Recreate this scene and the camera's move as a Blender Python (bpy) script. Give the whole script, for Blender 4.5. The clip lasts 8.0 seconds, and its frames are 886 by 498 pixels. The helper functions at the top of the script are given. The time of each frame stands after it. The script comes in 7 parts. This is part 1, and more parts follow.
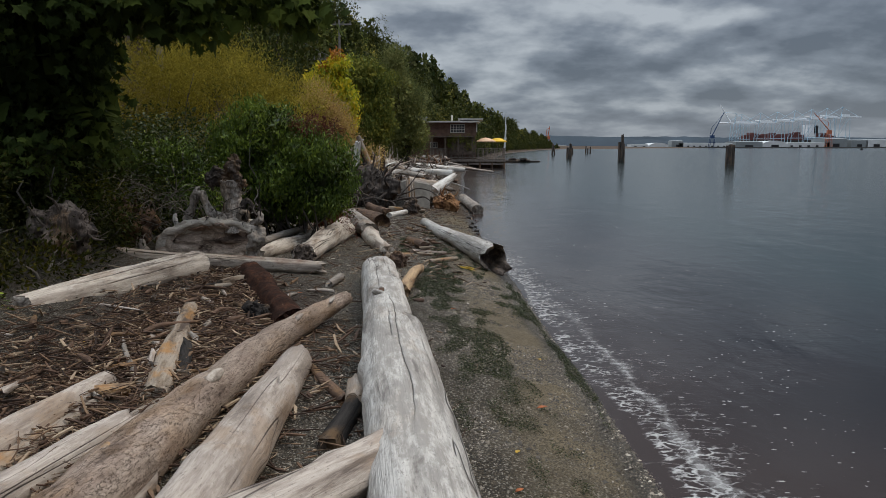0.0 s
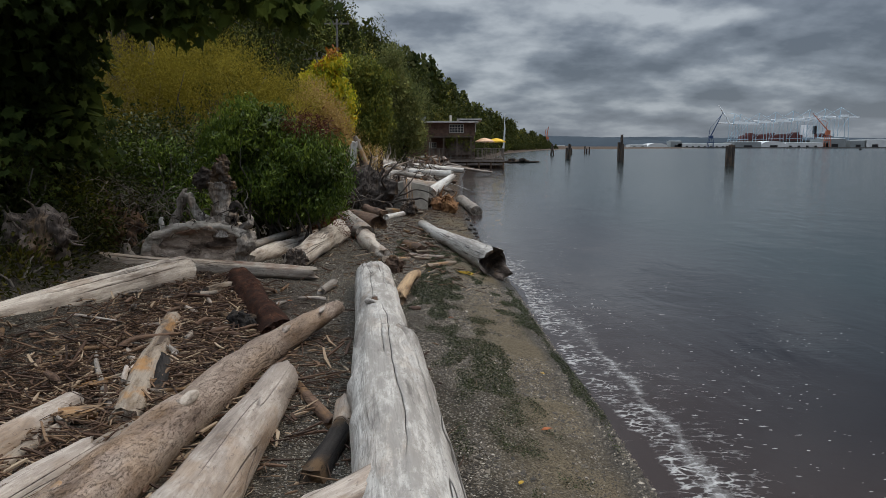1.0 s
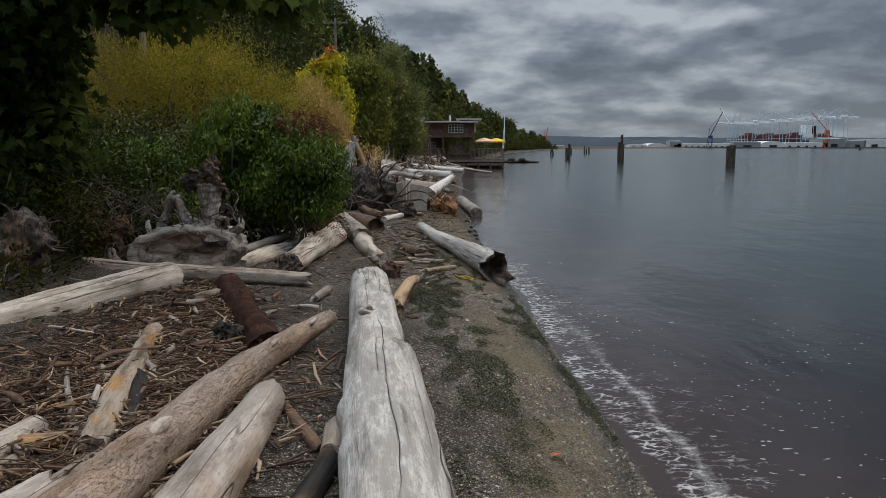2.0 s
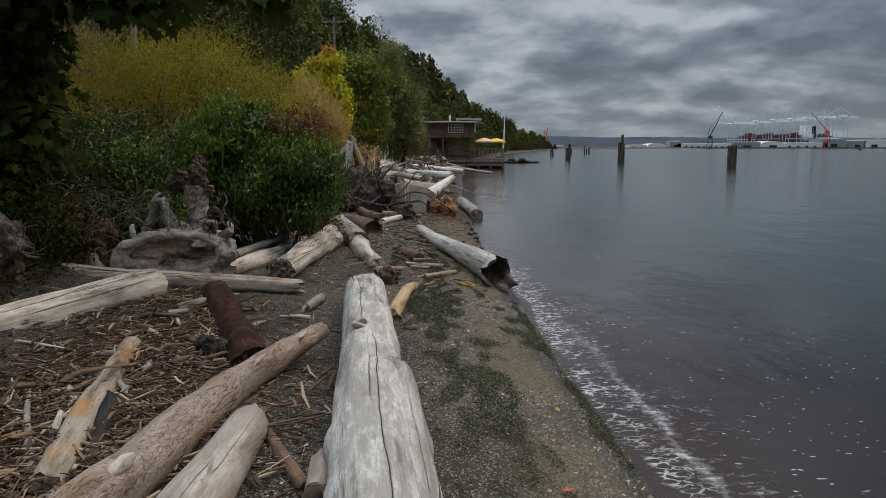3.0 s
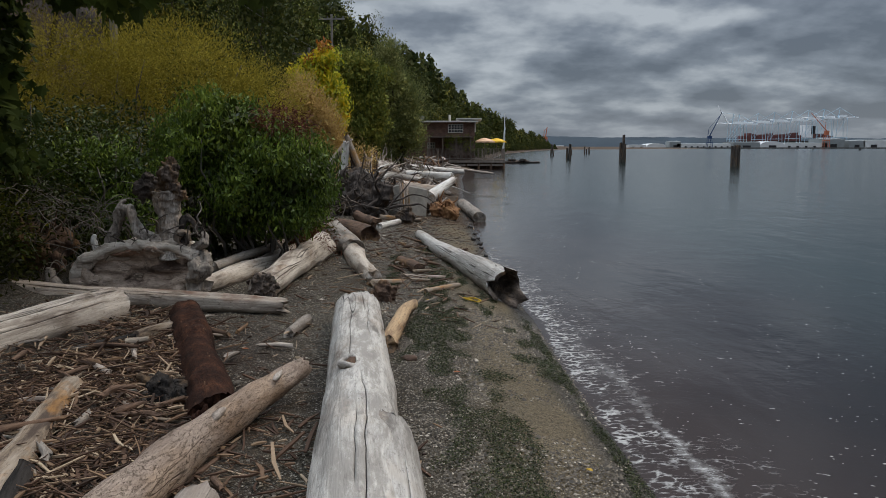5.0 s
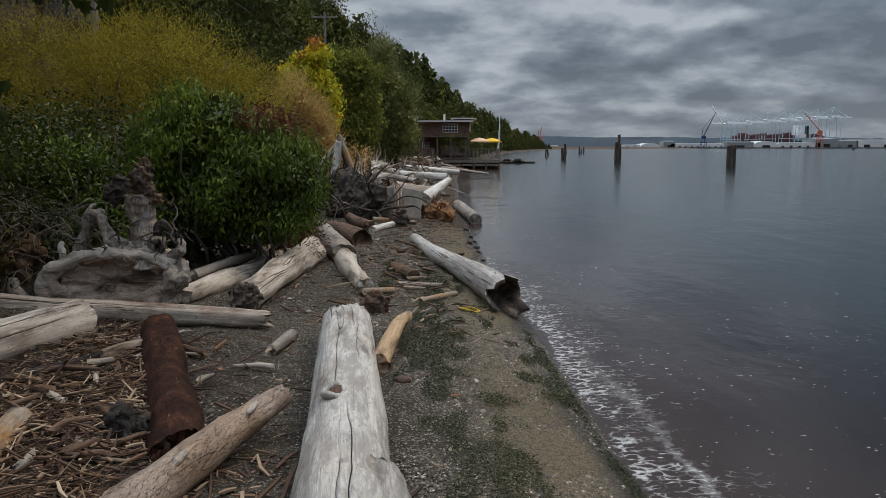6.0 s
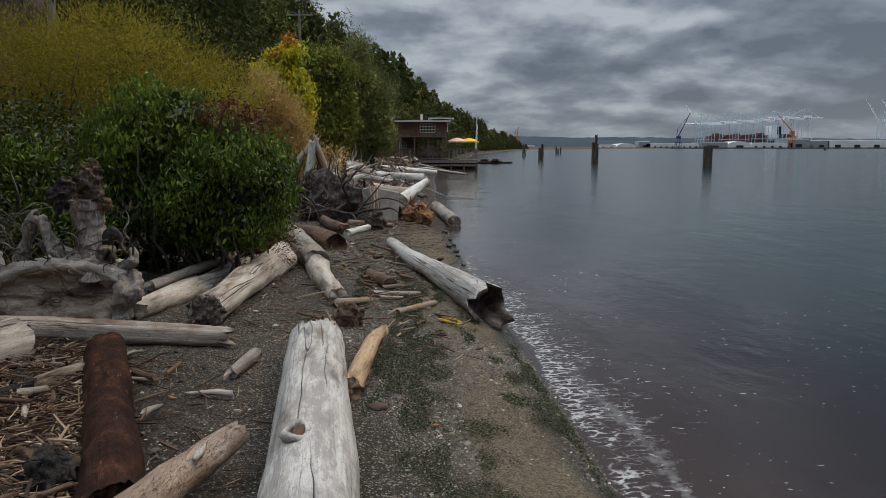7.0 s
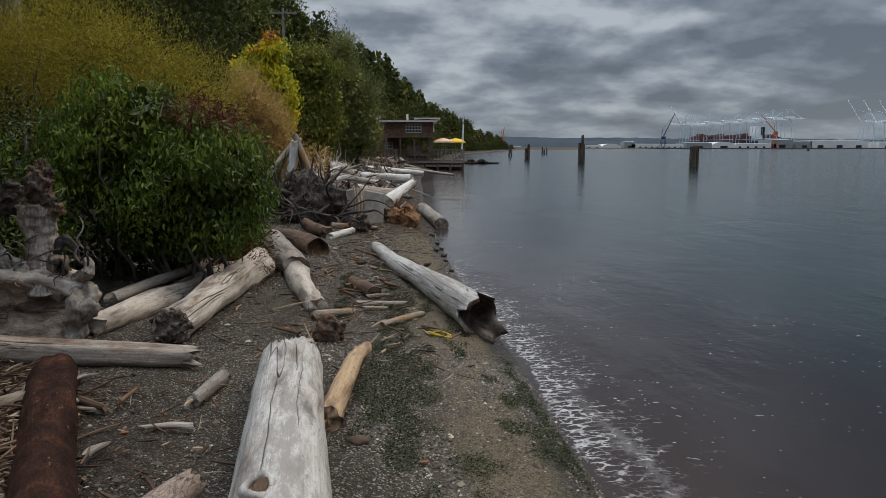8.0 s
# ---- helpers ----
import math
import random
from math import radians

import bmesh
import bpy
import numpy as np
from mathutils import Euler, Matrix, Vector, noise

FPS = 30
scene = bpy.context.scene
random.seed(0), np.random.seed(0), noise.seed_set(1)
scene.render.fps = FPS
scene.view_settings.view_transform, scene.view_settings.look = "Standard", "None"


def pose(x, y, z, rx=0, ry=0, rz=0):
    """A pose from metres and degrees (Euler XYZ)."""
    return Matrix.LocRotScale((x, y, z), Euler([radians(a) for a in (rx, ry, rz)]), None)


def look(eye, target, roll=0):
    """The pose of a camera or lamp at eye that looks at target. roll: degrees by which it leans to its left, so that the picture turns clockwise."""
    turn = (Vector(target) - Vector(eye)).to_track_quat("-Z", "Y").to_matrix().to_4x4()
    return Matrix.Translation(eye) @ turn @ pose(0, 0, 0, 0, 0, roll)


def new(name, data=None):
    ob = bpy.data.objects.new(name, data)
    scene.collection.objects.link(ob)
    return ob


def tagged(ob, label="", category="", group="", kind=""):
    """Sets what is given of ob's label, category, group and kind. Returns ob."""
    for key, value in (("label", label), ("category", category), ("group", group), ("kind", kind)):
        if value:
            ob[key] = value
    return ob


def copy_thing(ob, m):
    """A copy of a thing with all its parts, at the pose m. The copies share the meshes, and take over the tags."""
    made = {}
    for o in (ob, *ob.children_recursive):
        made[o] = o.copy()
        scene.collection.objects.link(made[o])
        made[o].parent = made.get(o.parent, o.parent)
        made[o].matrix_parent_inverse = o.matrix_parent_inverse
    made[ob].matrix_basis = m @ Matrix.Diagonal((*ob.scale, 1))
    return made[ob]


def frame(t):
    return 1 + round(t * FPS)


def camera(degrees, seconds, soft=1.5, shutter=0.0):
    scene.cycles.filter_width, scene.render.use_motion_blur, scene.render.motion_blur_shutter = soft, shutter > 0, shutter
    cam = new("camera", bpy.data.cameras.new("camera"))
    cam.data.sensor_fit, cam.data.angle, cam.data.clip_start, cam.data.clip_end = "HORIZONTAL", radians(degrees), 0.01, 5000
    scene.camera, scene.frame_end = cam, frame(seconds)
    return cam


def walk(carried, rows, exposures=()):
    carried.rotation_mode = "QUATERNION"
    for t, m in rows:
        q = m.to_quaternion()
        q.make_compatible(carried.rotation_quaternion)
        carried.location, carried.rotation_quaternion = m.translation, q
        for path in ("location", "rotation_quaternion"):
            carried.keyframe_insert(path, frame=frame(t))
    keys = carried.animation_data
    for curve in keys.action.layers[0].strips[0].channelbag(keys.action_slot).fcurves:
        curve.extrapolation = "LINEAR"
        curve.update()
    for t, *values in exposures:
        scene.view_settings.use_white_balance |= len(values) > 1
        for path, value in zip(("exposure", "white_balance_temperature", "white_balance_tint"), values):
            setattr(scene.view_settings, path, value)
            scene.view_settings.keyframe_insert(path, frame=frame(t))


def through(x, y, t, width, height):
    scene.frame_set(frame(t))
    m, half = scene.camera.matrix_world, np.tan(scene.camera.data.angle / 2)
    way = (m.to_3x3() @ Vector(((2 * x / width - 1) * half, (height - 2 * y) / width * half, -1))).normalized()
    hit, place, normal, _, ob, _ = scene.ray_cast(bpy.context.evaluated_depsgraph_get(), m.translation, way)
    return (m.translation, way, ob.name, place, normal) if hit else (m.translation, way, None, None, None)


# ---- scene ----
# ================= camera and its walk =================
cam = camera(60.2, 8.0, soft=0.55)
# seconds, x, y, z, pitch, roll, yaw
ROWS = [
    (0.0, 0.253, -0.559, 2.405, -7.62, 0.0, 1.88),
    (0.5, 0.257, -0.314, 2.405, -7.62, 0.0, 1.86),
    (1.0, 0.255, -0.069, 2.407, -7.60, 0.0, 1.79),
    (1.5, 0.248, 0.170, 2.410, -7.60, 0.0, 1.76),
    (3.0, 0.225, 0.985, 2.409, -7.59, 0.0, 1.73),
    (3.5, 0.205, 1.284, 2.408, -7.58, 0.0, 1.72),
    (4.0, 0.184, 1.584, 2.409, -7.58, 0.0, 1.71),
    (4.5, 0.163, 1.898, 2.408, -7.58, 0.0, 1.70),
    (6.0, 0.100, 2.915, 2.409, -7.59, 0.0, 1.27),
    (6.5, 0.087, 3.266, 2.408, -7.59, 0.0, -0.09),
    (7.0, 0.073, 3.614, 2.407, -7.58, 0.0, -0.43),
    (7.5, 0.062, 3.962, 2.402, -7.58, 0.0, -0.72),
    (8.0, 0.058, 4.316, 2.396, -7.55, 0.0, -1.47),
]
walk(cam, [(t, pose(x, y, z, 90 + pitch, roll, yaw)) for t, x, y, z, pitch, roll, yaw in ROWS])

# ================= world, sun, exposure =================
scene.view_settings.exposure = 0.0
world = bpy.data.worlds.new("overcast_sky")
scene.world = world
world.use_nodes = True


def build_world():
    nt = world.node_tree
    nt.nodes.clear()
    N, K = nt.nodes.new, nt.links.new

    def mth(op, a, b=None, clamp=False):
        n = N("ShaderNodeMath")
        n.operation, n.use_clamp = op, clamp
        for i, v in enumerate((a, b)):
            if v is None:
                continue
            if isinstance(v, (int, float)):
                n.inputs[i].default_value = v
            else:
                K(v, n.inputs[i])
        return n.outputs[0]

    tc = N("ShaderNodeTexCoord")
    sep = N("ShaderNodeSeparateXYZ")
    K(tc.outputs["Generated"], sep.inputs[0])
    X, Y, Z = sep.outputs
    zz = mth("ADD", mth("MAXIMUM", Z, 0.0), 0.30)
    com = N("ShaderNodeCombineXYZ")
    K(mth("DIVIDE", X, zz), com.inputs[0])
    K(mth("DIVIDE", Y, zz), com.inputs[1])
    def cloud(shift, scale, detail):
        n = N("ShaderNodeTexNoise")
        n.inputs["Scale"].default_value, n.inputs["Detail"].default_value = scale, detail
        n.inputs["Roughness"].default_value, n.inputs["Distortion"].default_value = 0.50, 0.0
        mp = N("ShaderNodeMapping")
        mp.inputs["Location"].default_value = (3.1, 1.7, 0.0)
        mp.inputs["Scale"].default_value = (0.95 * shift, 1.0 * shift, 1.0)
        K(com.outputs[0], mp.inputs[0])
        K(mp.outputs[0], n.inputs["Vector"])
        return n.outputs["Fac"]

    here, below = cloud(1.0, 3.3, 6.0), cloud(1.05, 3.3, 6.0)
    wide = cloud(1.0, 1.5, 2.0)
    # rims lit from above, dark flat bellies, brighter towards the land
    relief = mth("MULTIPLY", mth("SUBTRACT", below, here), 1.5)
    belly = mth("MULTIPLY", mth("SUBTRACT", 0.5, here), 1.25)
    broad = mth("SUBTRACT", mth("MULTIPLY", mth("SUBTRACT", wide, 0.5), 0.8), mth("MULTIPLY", X, 0.62))
    tone = mth("ADD", mth("ADD", relief, belly), mth("ADD", 0.585, broad))
    ramp = N("ShaderNodeValToRGB")
    cr = ramp.color_ramp
    cr.elements[0].position, cr.elements[0].color = 0.12, (0.099, 0.121, 0.155, 1)
    cr.elements[1].position, cr.elements[1].color = 0.92, (0.40, 0.440, 0.482, 1)
    e = cr.elements.new(0.48)
    e.color = (0.183, 0.214, 0.259, 1)
    K(tone, ramp.inputs[0])
    # haze toward the horizon
    hz = mth("POWER", mth("SUBTRACT", 1.0, mth("MAXIMUM", Z, 0.0), True), 26.0, True)
    mixh = N("ShaderNodeMix")
    mixh.data_type = "RGBA"
    K(mth("MULTIPLY", hz, 0.75), mixh.inputs[0])
    K(ramp.outputs[0], mixh.inputs[6])
    mixh.inputs[7].default_value = (0.170, 0.200, 0.242, 1)
    # the thin cloud overhead is brighter than the low cloud
    lift = mth("ADD", 1.0, mth("MULTIPLY", mth("SMOOTH_MIN", mth("MAXIMUM", mth("SUBTRACT", Z, 0.42), 0.0), 0.6), 11.5))
    sky = N("ShaderNodeTexSky")
    sky.sky_type, sky.sun_disc = "NISHITA", False
    sky.sun_elevation, sky.sun_rotation = radians(50), radians(65)
    bg1, bg2, add, out = N("ShaderNodeBackground"), N("ShaderNodeBackground"), N("ShaderNodeAddShader"), N("ShaderNodeOutputWorld")
    K(mixh.outputs[2], bg1.inputs[0])
    K(lift, bg1.inputs[1])
    K(sky.outputs[0], bg2.inputs[0])
    bg2.inputs[1].default_value = 0.006
    K(bg1.outputs[0], add.inputs[0])
    K(bg2.outputs[0], add.inputs[1])
    K(add.outputs[0], out.inputs[0])


build_world()
sun_data = bpy.data.lights.new("sun", "SUN")
sun_data.energy, sun_data.angle, sun_data.color = 1.5, radians(25), (1.0, 0.87, 0.68)
sun = new("sun", sun_data)
sun.matrix_world = look((40, 30, 60), (0, 10, 0))


# ================= materials =================
def shader(name, rough=0.8, metal=0.0, spec=0.3):
    m = bpy.data.materials.new(name)
    m.use_nodes = True
    nt = m.node_tree
    b = nt.nodes["Principled BSDF"]
    b.inputs["Roughness"].default_value, b.inputs["Metallic"].default_value = rough, metal
    b.inputs["Specular IOR Level"].default_value = spec
    return m, nt, b


def tex(nt, kind, scale, vec=None, detail=4.0, rough=0.55, **kw):
    n = nt.nodes.new("ShaderNodeTex" + kind)
    n.inputs["Scale"].default_value = scale
    if kind == "Noise":
        n.inputs["Detail"].default_value, n.inputs["Roughness"].default_value = detail, rough
        n.inputs["Distortion"].default_value = kw.get("distort", 0.0)
    if kind == "Voronoi":
        n.feature = kw.get("feature", "F1")
        n.inputs["Randomness"].default_value = 1.0
    if vec is not None:
        nt.links.new(vec, n.inputs["Vector"])
    return n


def ramp(nt, fac, stops):
    n = nt.nodes.new("ShaderNodeValToRGB")
    els = n.color_ramp.elements
    for i, (p, c) in enumerate(stops):
        e = els[i] if i < 2 else els.new(p)
        e.position, e.color = p, (*c, 1)
    nt.links.new(fac, n.inputs[0])
    return n.outputs[0]


def mixc(nt, fac, a, b, blend="MIX"):
    n = nt.nodes.new("ShaderNodeMix")
    n.data_type, n.blend_type = "RGBA", blend
    for i, v in ((0, fac), (6, a), (7, b)):
        if isinstance(v, (int, float)):
            n.inputs[i].default_value = v
        elif isinstance(v, tuple):
            n.inputs[i].default_value = (*v, 1)
        else:
            nt.links.new(v, n.inputs[i])
    return n.outputs[2]


def calc(nt, op, a, b=None, clamp=False):
    n = nt.nodes.new("ShaderNodeMath")
    n.operation, n.use_clamp = op, clamp
    for i, v in enumerate((a, b)):
        if v is None:
            continue
        if isinstance(v, (int, float)):
            n.inputs[i].default_value = v
        else:
            nt.links.new(v, n.inputs[i])
    return n.outputs[0]


def stretch(nt, vec, scale, loc=(0, 0, 0)):
    n = nt.nodes.new("ShaderNodeMapping")
    n.inputs["Scale"].default_value, n.inputs["Location"].default_value = scale, loc
    nt.links.new(vec, n.inputs["Vector"])
    return n.outputs[0]


def bump(nt, b, height, strength=0.5, dist=0.01, normal=None):
    n = nt.nodes.new("ShaderNodeBump")
    n.inputs["Strength"].default_value, n.inputs["Distance"].default_value = strength, dist
    nt.links.new(height, n.inputs["Height"])
    if normal is not None:
        nt.links.new(normal, n.inputs["Normal"])
    nt.links.new(n.outputs[0], b.inputs["Normal"])
    return n.outputs[0]


def coords(nt, which="Object"):
    return nt.nodes.new("ShaderNodeTexCoord").outputs[which]


def position(nt):
    return nt.nodes.new("ShaderNodeNewGeometry").outputs["Position"]


def wood(name, light, mid, dark, stain=(0.30, 0.17, 0.07), stain_amt=0.25, crack=0.6, bark=0.0, rough=0.85, along=0.06, mottle=0.55, stain_at=0.53):
    """Weathered wood; the grain runs along the object's own z axis."""
    m, nt, b = shader(name, rough, 0, 0.25)
    v0 = coords(nt)
    inf = nt.nodes.new("ShaderNodeObjectInfo")
    add = nt.nodes.new("ShaderNodeVectorMath")
    sc = nt.nodes.new("ShaderNodeVectorMath")
    sc.operation = "SCALE"
    sc.inputs[0].default_value = (7.0, 5.0, 11.0)
    nt.links.new(inf.outputs["Random"], sc.inputs["Scale"])
    nt.links.new(v0, add.inputs[0])
    nt.links.new(sc.outputs[0], add.inputs[1])
    v = add.outputs[0]
    grain = tex(nt, "Noise", 48.0, stretch(nt, v, (1, 1, along)), 6, 0.7)
    blot = tex(nt, "Noise", 5.2, stretch(nt, v, (1, 1, 0.2)), 9, 0.68, distort=0.25)
    c = ramp(nt, blot.outputs["Fac"], [(0.37, dark), (0.53, light), (0.45, mid)])
    c = mixc(nt, ramp(nt, grain.outputs["Fac"], [(0.34, (0.42, 0.42, 0.42)), (0.56, (0.0, 0.0, 0.0))]), c, dark)
    st = tex(nt, "Noise", 2.1, stretch(nt, v, (1, 1, 0.5), (4, 2, 9)), 5, 0.6)
    c = mixc(nt, calc(nt, "MULTIPLY", ramp(nt, st.outputs["Fac"], [(stain_at, (0, 0, 0)), (stain_at + 0.08, (1, 1, 1))]), stain_amt), c, stain)
    spots = tex(nt, "Noise", 42.0, stretch(nt, v, (1, 1, 0.45)), 5, 0.7)
    c = mixc(nt, ramp(nt, spots.outputs["Fac"], [(0.57, (0, 0, 0)), (0.67, (0.75, 0.75, 0.75))]), c, dark)
    zone = tex(nt, "Noise", 3.2, stretch(nt, v, (1, 1, 0.16), (6, 1, 2)), 4, 0.6)
    fleck = tex(nt, "Noise", 17.0, stretch(nt, v, (1, 1, 0.25)), 9, 0.78)
    mot = calc(nt, "MULTIPLY", calc(nt, "SUBTRACT", calc(nt, "ADD", fleck.outputs["Fac"], calc(nt, "MULTIPLY", zone.outputs["Fac"], 0.8)), 0.89), 8.0, True)
    c = mixc(nt, calc(nt, "MULTIPLY", mot, mottle), c, mixc(nt, 0.45, dark, mid))
    wob = tex(nt, "Noise", 2.5, stretch(nt, v, (1, 1, 0.6)), 3)
    wv = mixc(nt, 0.006, stretch(nt, v, (1, 1, 0.018)), wob.outputs["Color"])
    line = tex(nt, "Noise", 3.0, wv, 2.5, 0.55)
    ck = ramp(nt, calc(nt, "ABSOLUTE", calc(nt, "SUBTRACT", line.outputs["Fac"], 0.5)), [(0.0011, (1, 1, 1)), (0.0032, (0, 0, 0))])
    fine = tex(nt, "Noise", 15.0, wv, 2.0, 0.5)
    ck2 = ramp(nt, calc(nt, "ABSOLUTE", calc(nt, "SUBTRACT", fine.outputs["Fac"], 0.5)), [(0.003, (0.10, 0.10, 0.10)), (0.012, (0, 0, 0))])
    ck = calc(nt, "MAXIMUM", ck, ck2)
    patch = tex(nt, "Noise", 1.7, stretch(nt, v, (1, 1, 0.4), (1, 8, 3)), 2)
    ckm = calc(nt, "MULTIPLY", calc(nt, "MULTIPLY", ck, ramp(nt, patch.outputs["Fac"], [(0.38, (0, 0, 0)), (0.48, (1, 1, 1))])), crack)
    split_at = nt.nodes.new("ShaderNodeAttribute")
    split_at.attribute_name = "crack"
    ckm = calc(nt, "MAXIMUM", ckm, split_at.outputs["Fac"])
    c = mixc(nt, ckm, c, (0.018, 0.014, 0.012))
    h = calc(nt, "SUBTRACT", calc(nt, "ADD", calc(nt, "MULTIPLY", grain.outputs["Fac"], 0.4), calc(nt, "MULTIPLY", blot.outputs["Fac"], 0.6)), calc(nt, "MULTIPLY", ckm, 1.2))
    if bark:
        warp = mixc(nt, 0.10, stretch(nt, v, (1, 1, 0.20)), tex(nt, "Noise", 9.0, v, 6, 0.7).outputs["Color"])
        pl = tex(nt, "Voronoi", 52.0, warp, feature="DISTANCE_TO_EDGE")
        pe = ramp(nt, calc(nt, "ADD", pl.outputs["Distance"], calc(nt, "MULTIPLY", calc(nt, "SUBTRACT", spots.outputs["Fac"], 0.5), 0.45)), [(0.0, (1, 1, 1)), (0.035, (0, 0, 0))])
        c = mixc(nt, calc(nt, "MULTIPLY", pe, 0.6 * bark), c, (0.045, 0.030, 0.022))
        h = calc(nt, "SUBTRACT", h, calc(nt, "MULTIPLY", pe, 1.5 * bark))
    c = mixc(nt, 0.35, c, mixc(nt, inf.outputs["Random"], (0.75, 0.72, 0.7), (1.15, 1.12, 1.08)), "MULTIPLY")
    nt.links.new(c, b.inputs["Base Color"])
    bump(nt, b, h, 0.9, 0.026)
    return m


W_SILVER = wood("silver_driftwood", (0.56, 0.53, 0.49), (0.42, 0.39, 0.355), (0.175, 0.158, 0.142), stain_amt=0.18, crack=0.85, mottle=0.85)
W_PALE = wood("pale_driftwood", (0.510, 0.441, 0.381), (0.369, 0.309, 0.259), (0.170, 0.137, 0.117), stain_amt=0.35, crack=0.5)
W_GREY = wood("grey_driftwood", (0.33, 0.29, 0.25), (0.24, 0.205, 0.175), (0.09, 0.075, 0.062), stain_amt=0.3, crack=0.7)
W_BARK = wood("bark_driftwood", (0.41, 0.325, 0.262), (0.30, 0.225, 0.178), (0.105, 0.074, 0.056), stain_amt=0.3, crack=0.5, bark=1.0)
W_TAN = wood("tan_driftwood", (0.344, 0.286, 0.226), (0.244, 0.187, 0.135), (0.076, 0.054, 0.041), stain=(0.36, 0.18, 0.055), stain_amt=0.8, crack=0.4, stain_at=0.52)
W_ORANGE = wood("orange_driftwood", (0.52, 0.36, 0.21), (0.34, 0.225, 0.135), (0.09, 0.065, 0.05), stain=(0.42, 0.19, 0.045), stain_amt=0.9, crack=0.4)
W_BROWN = wood("brown_driftwood", (0.17, 0.105, 0.07), (0.105, 0.064, 0.044), (0.035, 0.023, 0.018), stain_amt=0.5, crack=0.5)
W_RUSSET = wood("russet_wood", (0.33, 0.17, 0.08), (0.20, 0.095, 0.045), (0.05, 0.026, 0.016), stain_amt=0.4, crack=0.6)
W_SHAG = wood("shaggy_stump_wood", (0.21, 0.165, 0.135), (0.10, 0.076, 0.062), (0.022, 0.016, 0.013), stain_amt=0.5, crack=0.8, mottle=0.9)
W_DARK = wood("dark_roots", (0.11, 0.09, 0.078), (0.06, 0.048, 0.042), (0.018, 0.015, 0.013), stain_amt=0.2, crack=0.4)
W_ROOT = wood("root_driftwood", (0.46, 0.41, 0.36), (0.26, 0.22, 0.185), (0.055, 0.043, 0.036), stain_amt=0.35, crack=0.9, along=0.10, mottle=0.8)
W_HEAD = wood("stump_head_wood", (0.075, 0.058, 0.048), (0.034, 0.026, 0.022), (0.010, 0.008, 0.007), stain_amt=0.3, crack=0.6, along=0.3)
W_FACE = wood("root_plate_wood", (0.50, 0.395, 0.315), (0.31, 0.232, 0.182), (0.085, 0.060, 0.048), stain=(0.246, 0.113, 0.062), stain_amt=0.7, crack=0.5, along=0.2)
W_CREAM = wood("cream_driftwood", (0.62, 0.55, 0.47), (0.47, 0.405, 0.34), (0.19, 0.15, 0.12), stain_amt=0.25, crack=0.8)
W_TIMBER = wood("checked_timber", (0.45, 0.385, 0.32), (0.32, 0.26, 0.21), (0.10, 0.072, 0.055), stain=(0.16, 0.06, 0.03), stain_amt=0.6, crack=0.9)
W_BLEACH = wood("bleached_driftwood", (0.74, 0.71, 0.66), (0.60, 0.565, 0.515), (0.24, 0.21, 0.18), stain_amt=0.15, crack=0.7)
W_CHAR = wood("charred_wood", (0.040, 0.034, 0.030), (0.020, 0.017, 0.015), (0.007, 0.006, 0.006), stain_amt=0.3, crack=0.3, rough=0.95)


def plain(name, color, rough=0.7, metal=0.0, vary=0.25, scale=3.0, relief=0.2, spec=0.3):
    m, nt, b = shader(name, rough, metal, spec)
    v = coords(nt)
    n1, n2 = tex(nt, "Noise", scale, v, 6, 0.6), tex(nt, "Noise", scale * 9, v, 4, 0.6)
    lo = tuple(c * (1 - vary) for c in color)
    hi = tuple(min(1, c * (1 + vary)) for c in color)
    c = ramp(nt, n1.outputs["Fac"], [(0.32, lo), (0.68, hi)])
    c = mixc(nt, calc(nt, "MULTIPLY", n2.outputs["Fac"], vary), c, lo)
    nt.links.new(c, b.inputs["Base Color"])
    bump(nt, b, n2.outputs["Fac"], relief, 0.01)
    return m


def leaf_mat(name, stops, rough=0.5, through=0.25, spec=0.3):
    """Leaves: every leaf takes its own tone, large patches vary too."""
    m, nt, b = shader(name, rough, 0, spec)
    g = nt.nodes.new("ShaderNodeNewGeometry")
    patch = tex(nt, "Noise", 0.9, coords(nt), 3)
    f = calc(nt, "ADD", calc(nt, "MULTIPLY", g.outputs["Random Per Island"], 0.6), calc(nt, "MULTIPLY", calc(nt, "SUBTRACT", patch.outputs["Fac"], 0.3), 1.0), True)
    c = ramp(nt, f, stops)
    own = nt.nodes.new("ShaderNodeObjectInfo").outputs["Random"]
    c = mixc(nt, 1.0, c, ramp(nt, own, [(0.0, (0.72, 0.74, 0.78)), (1.0, (1.22, 1.16, 1.05))]), "MULTIPLY")
    nt.links.new(c, b.inputs["Base Color"])
    tr, mx = nt.nodes.new("ShaderNodeBsdfTranslucent"), nt.nodes.new("ShaderNodeMixShader")
    nt.links.new(c, tr.inputs[0])
    mx.inputs[0].default_value = through
    out = nt.nodes["Material Output"]
    nt.links.new(b.outputs[0], mx.inputs[1])
    nt.links.new(tr.outputs[0], mx.inputs[2])
    nt.links.new(mx.outputs[0], out.inputs[0])
    return m


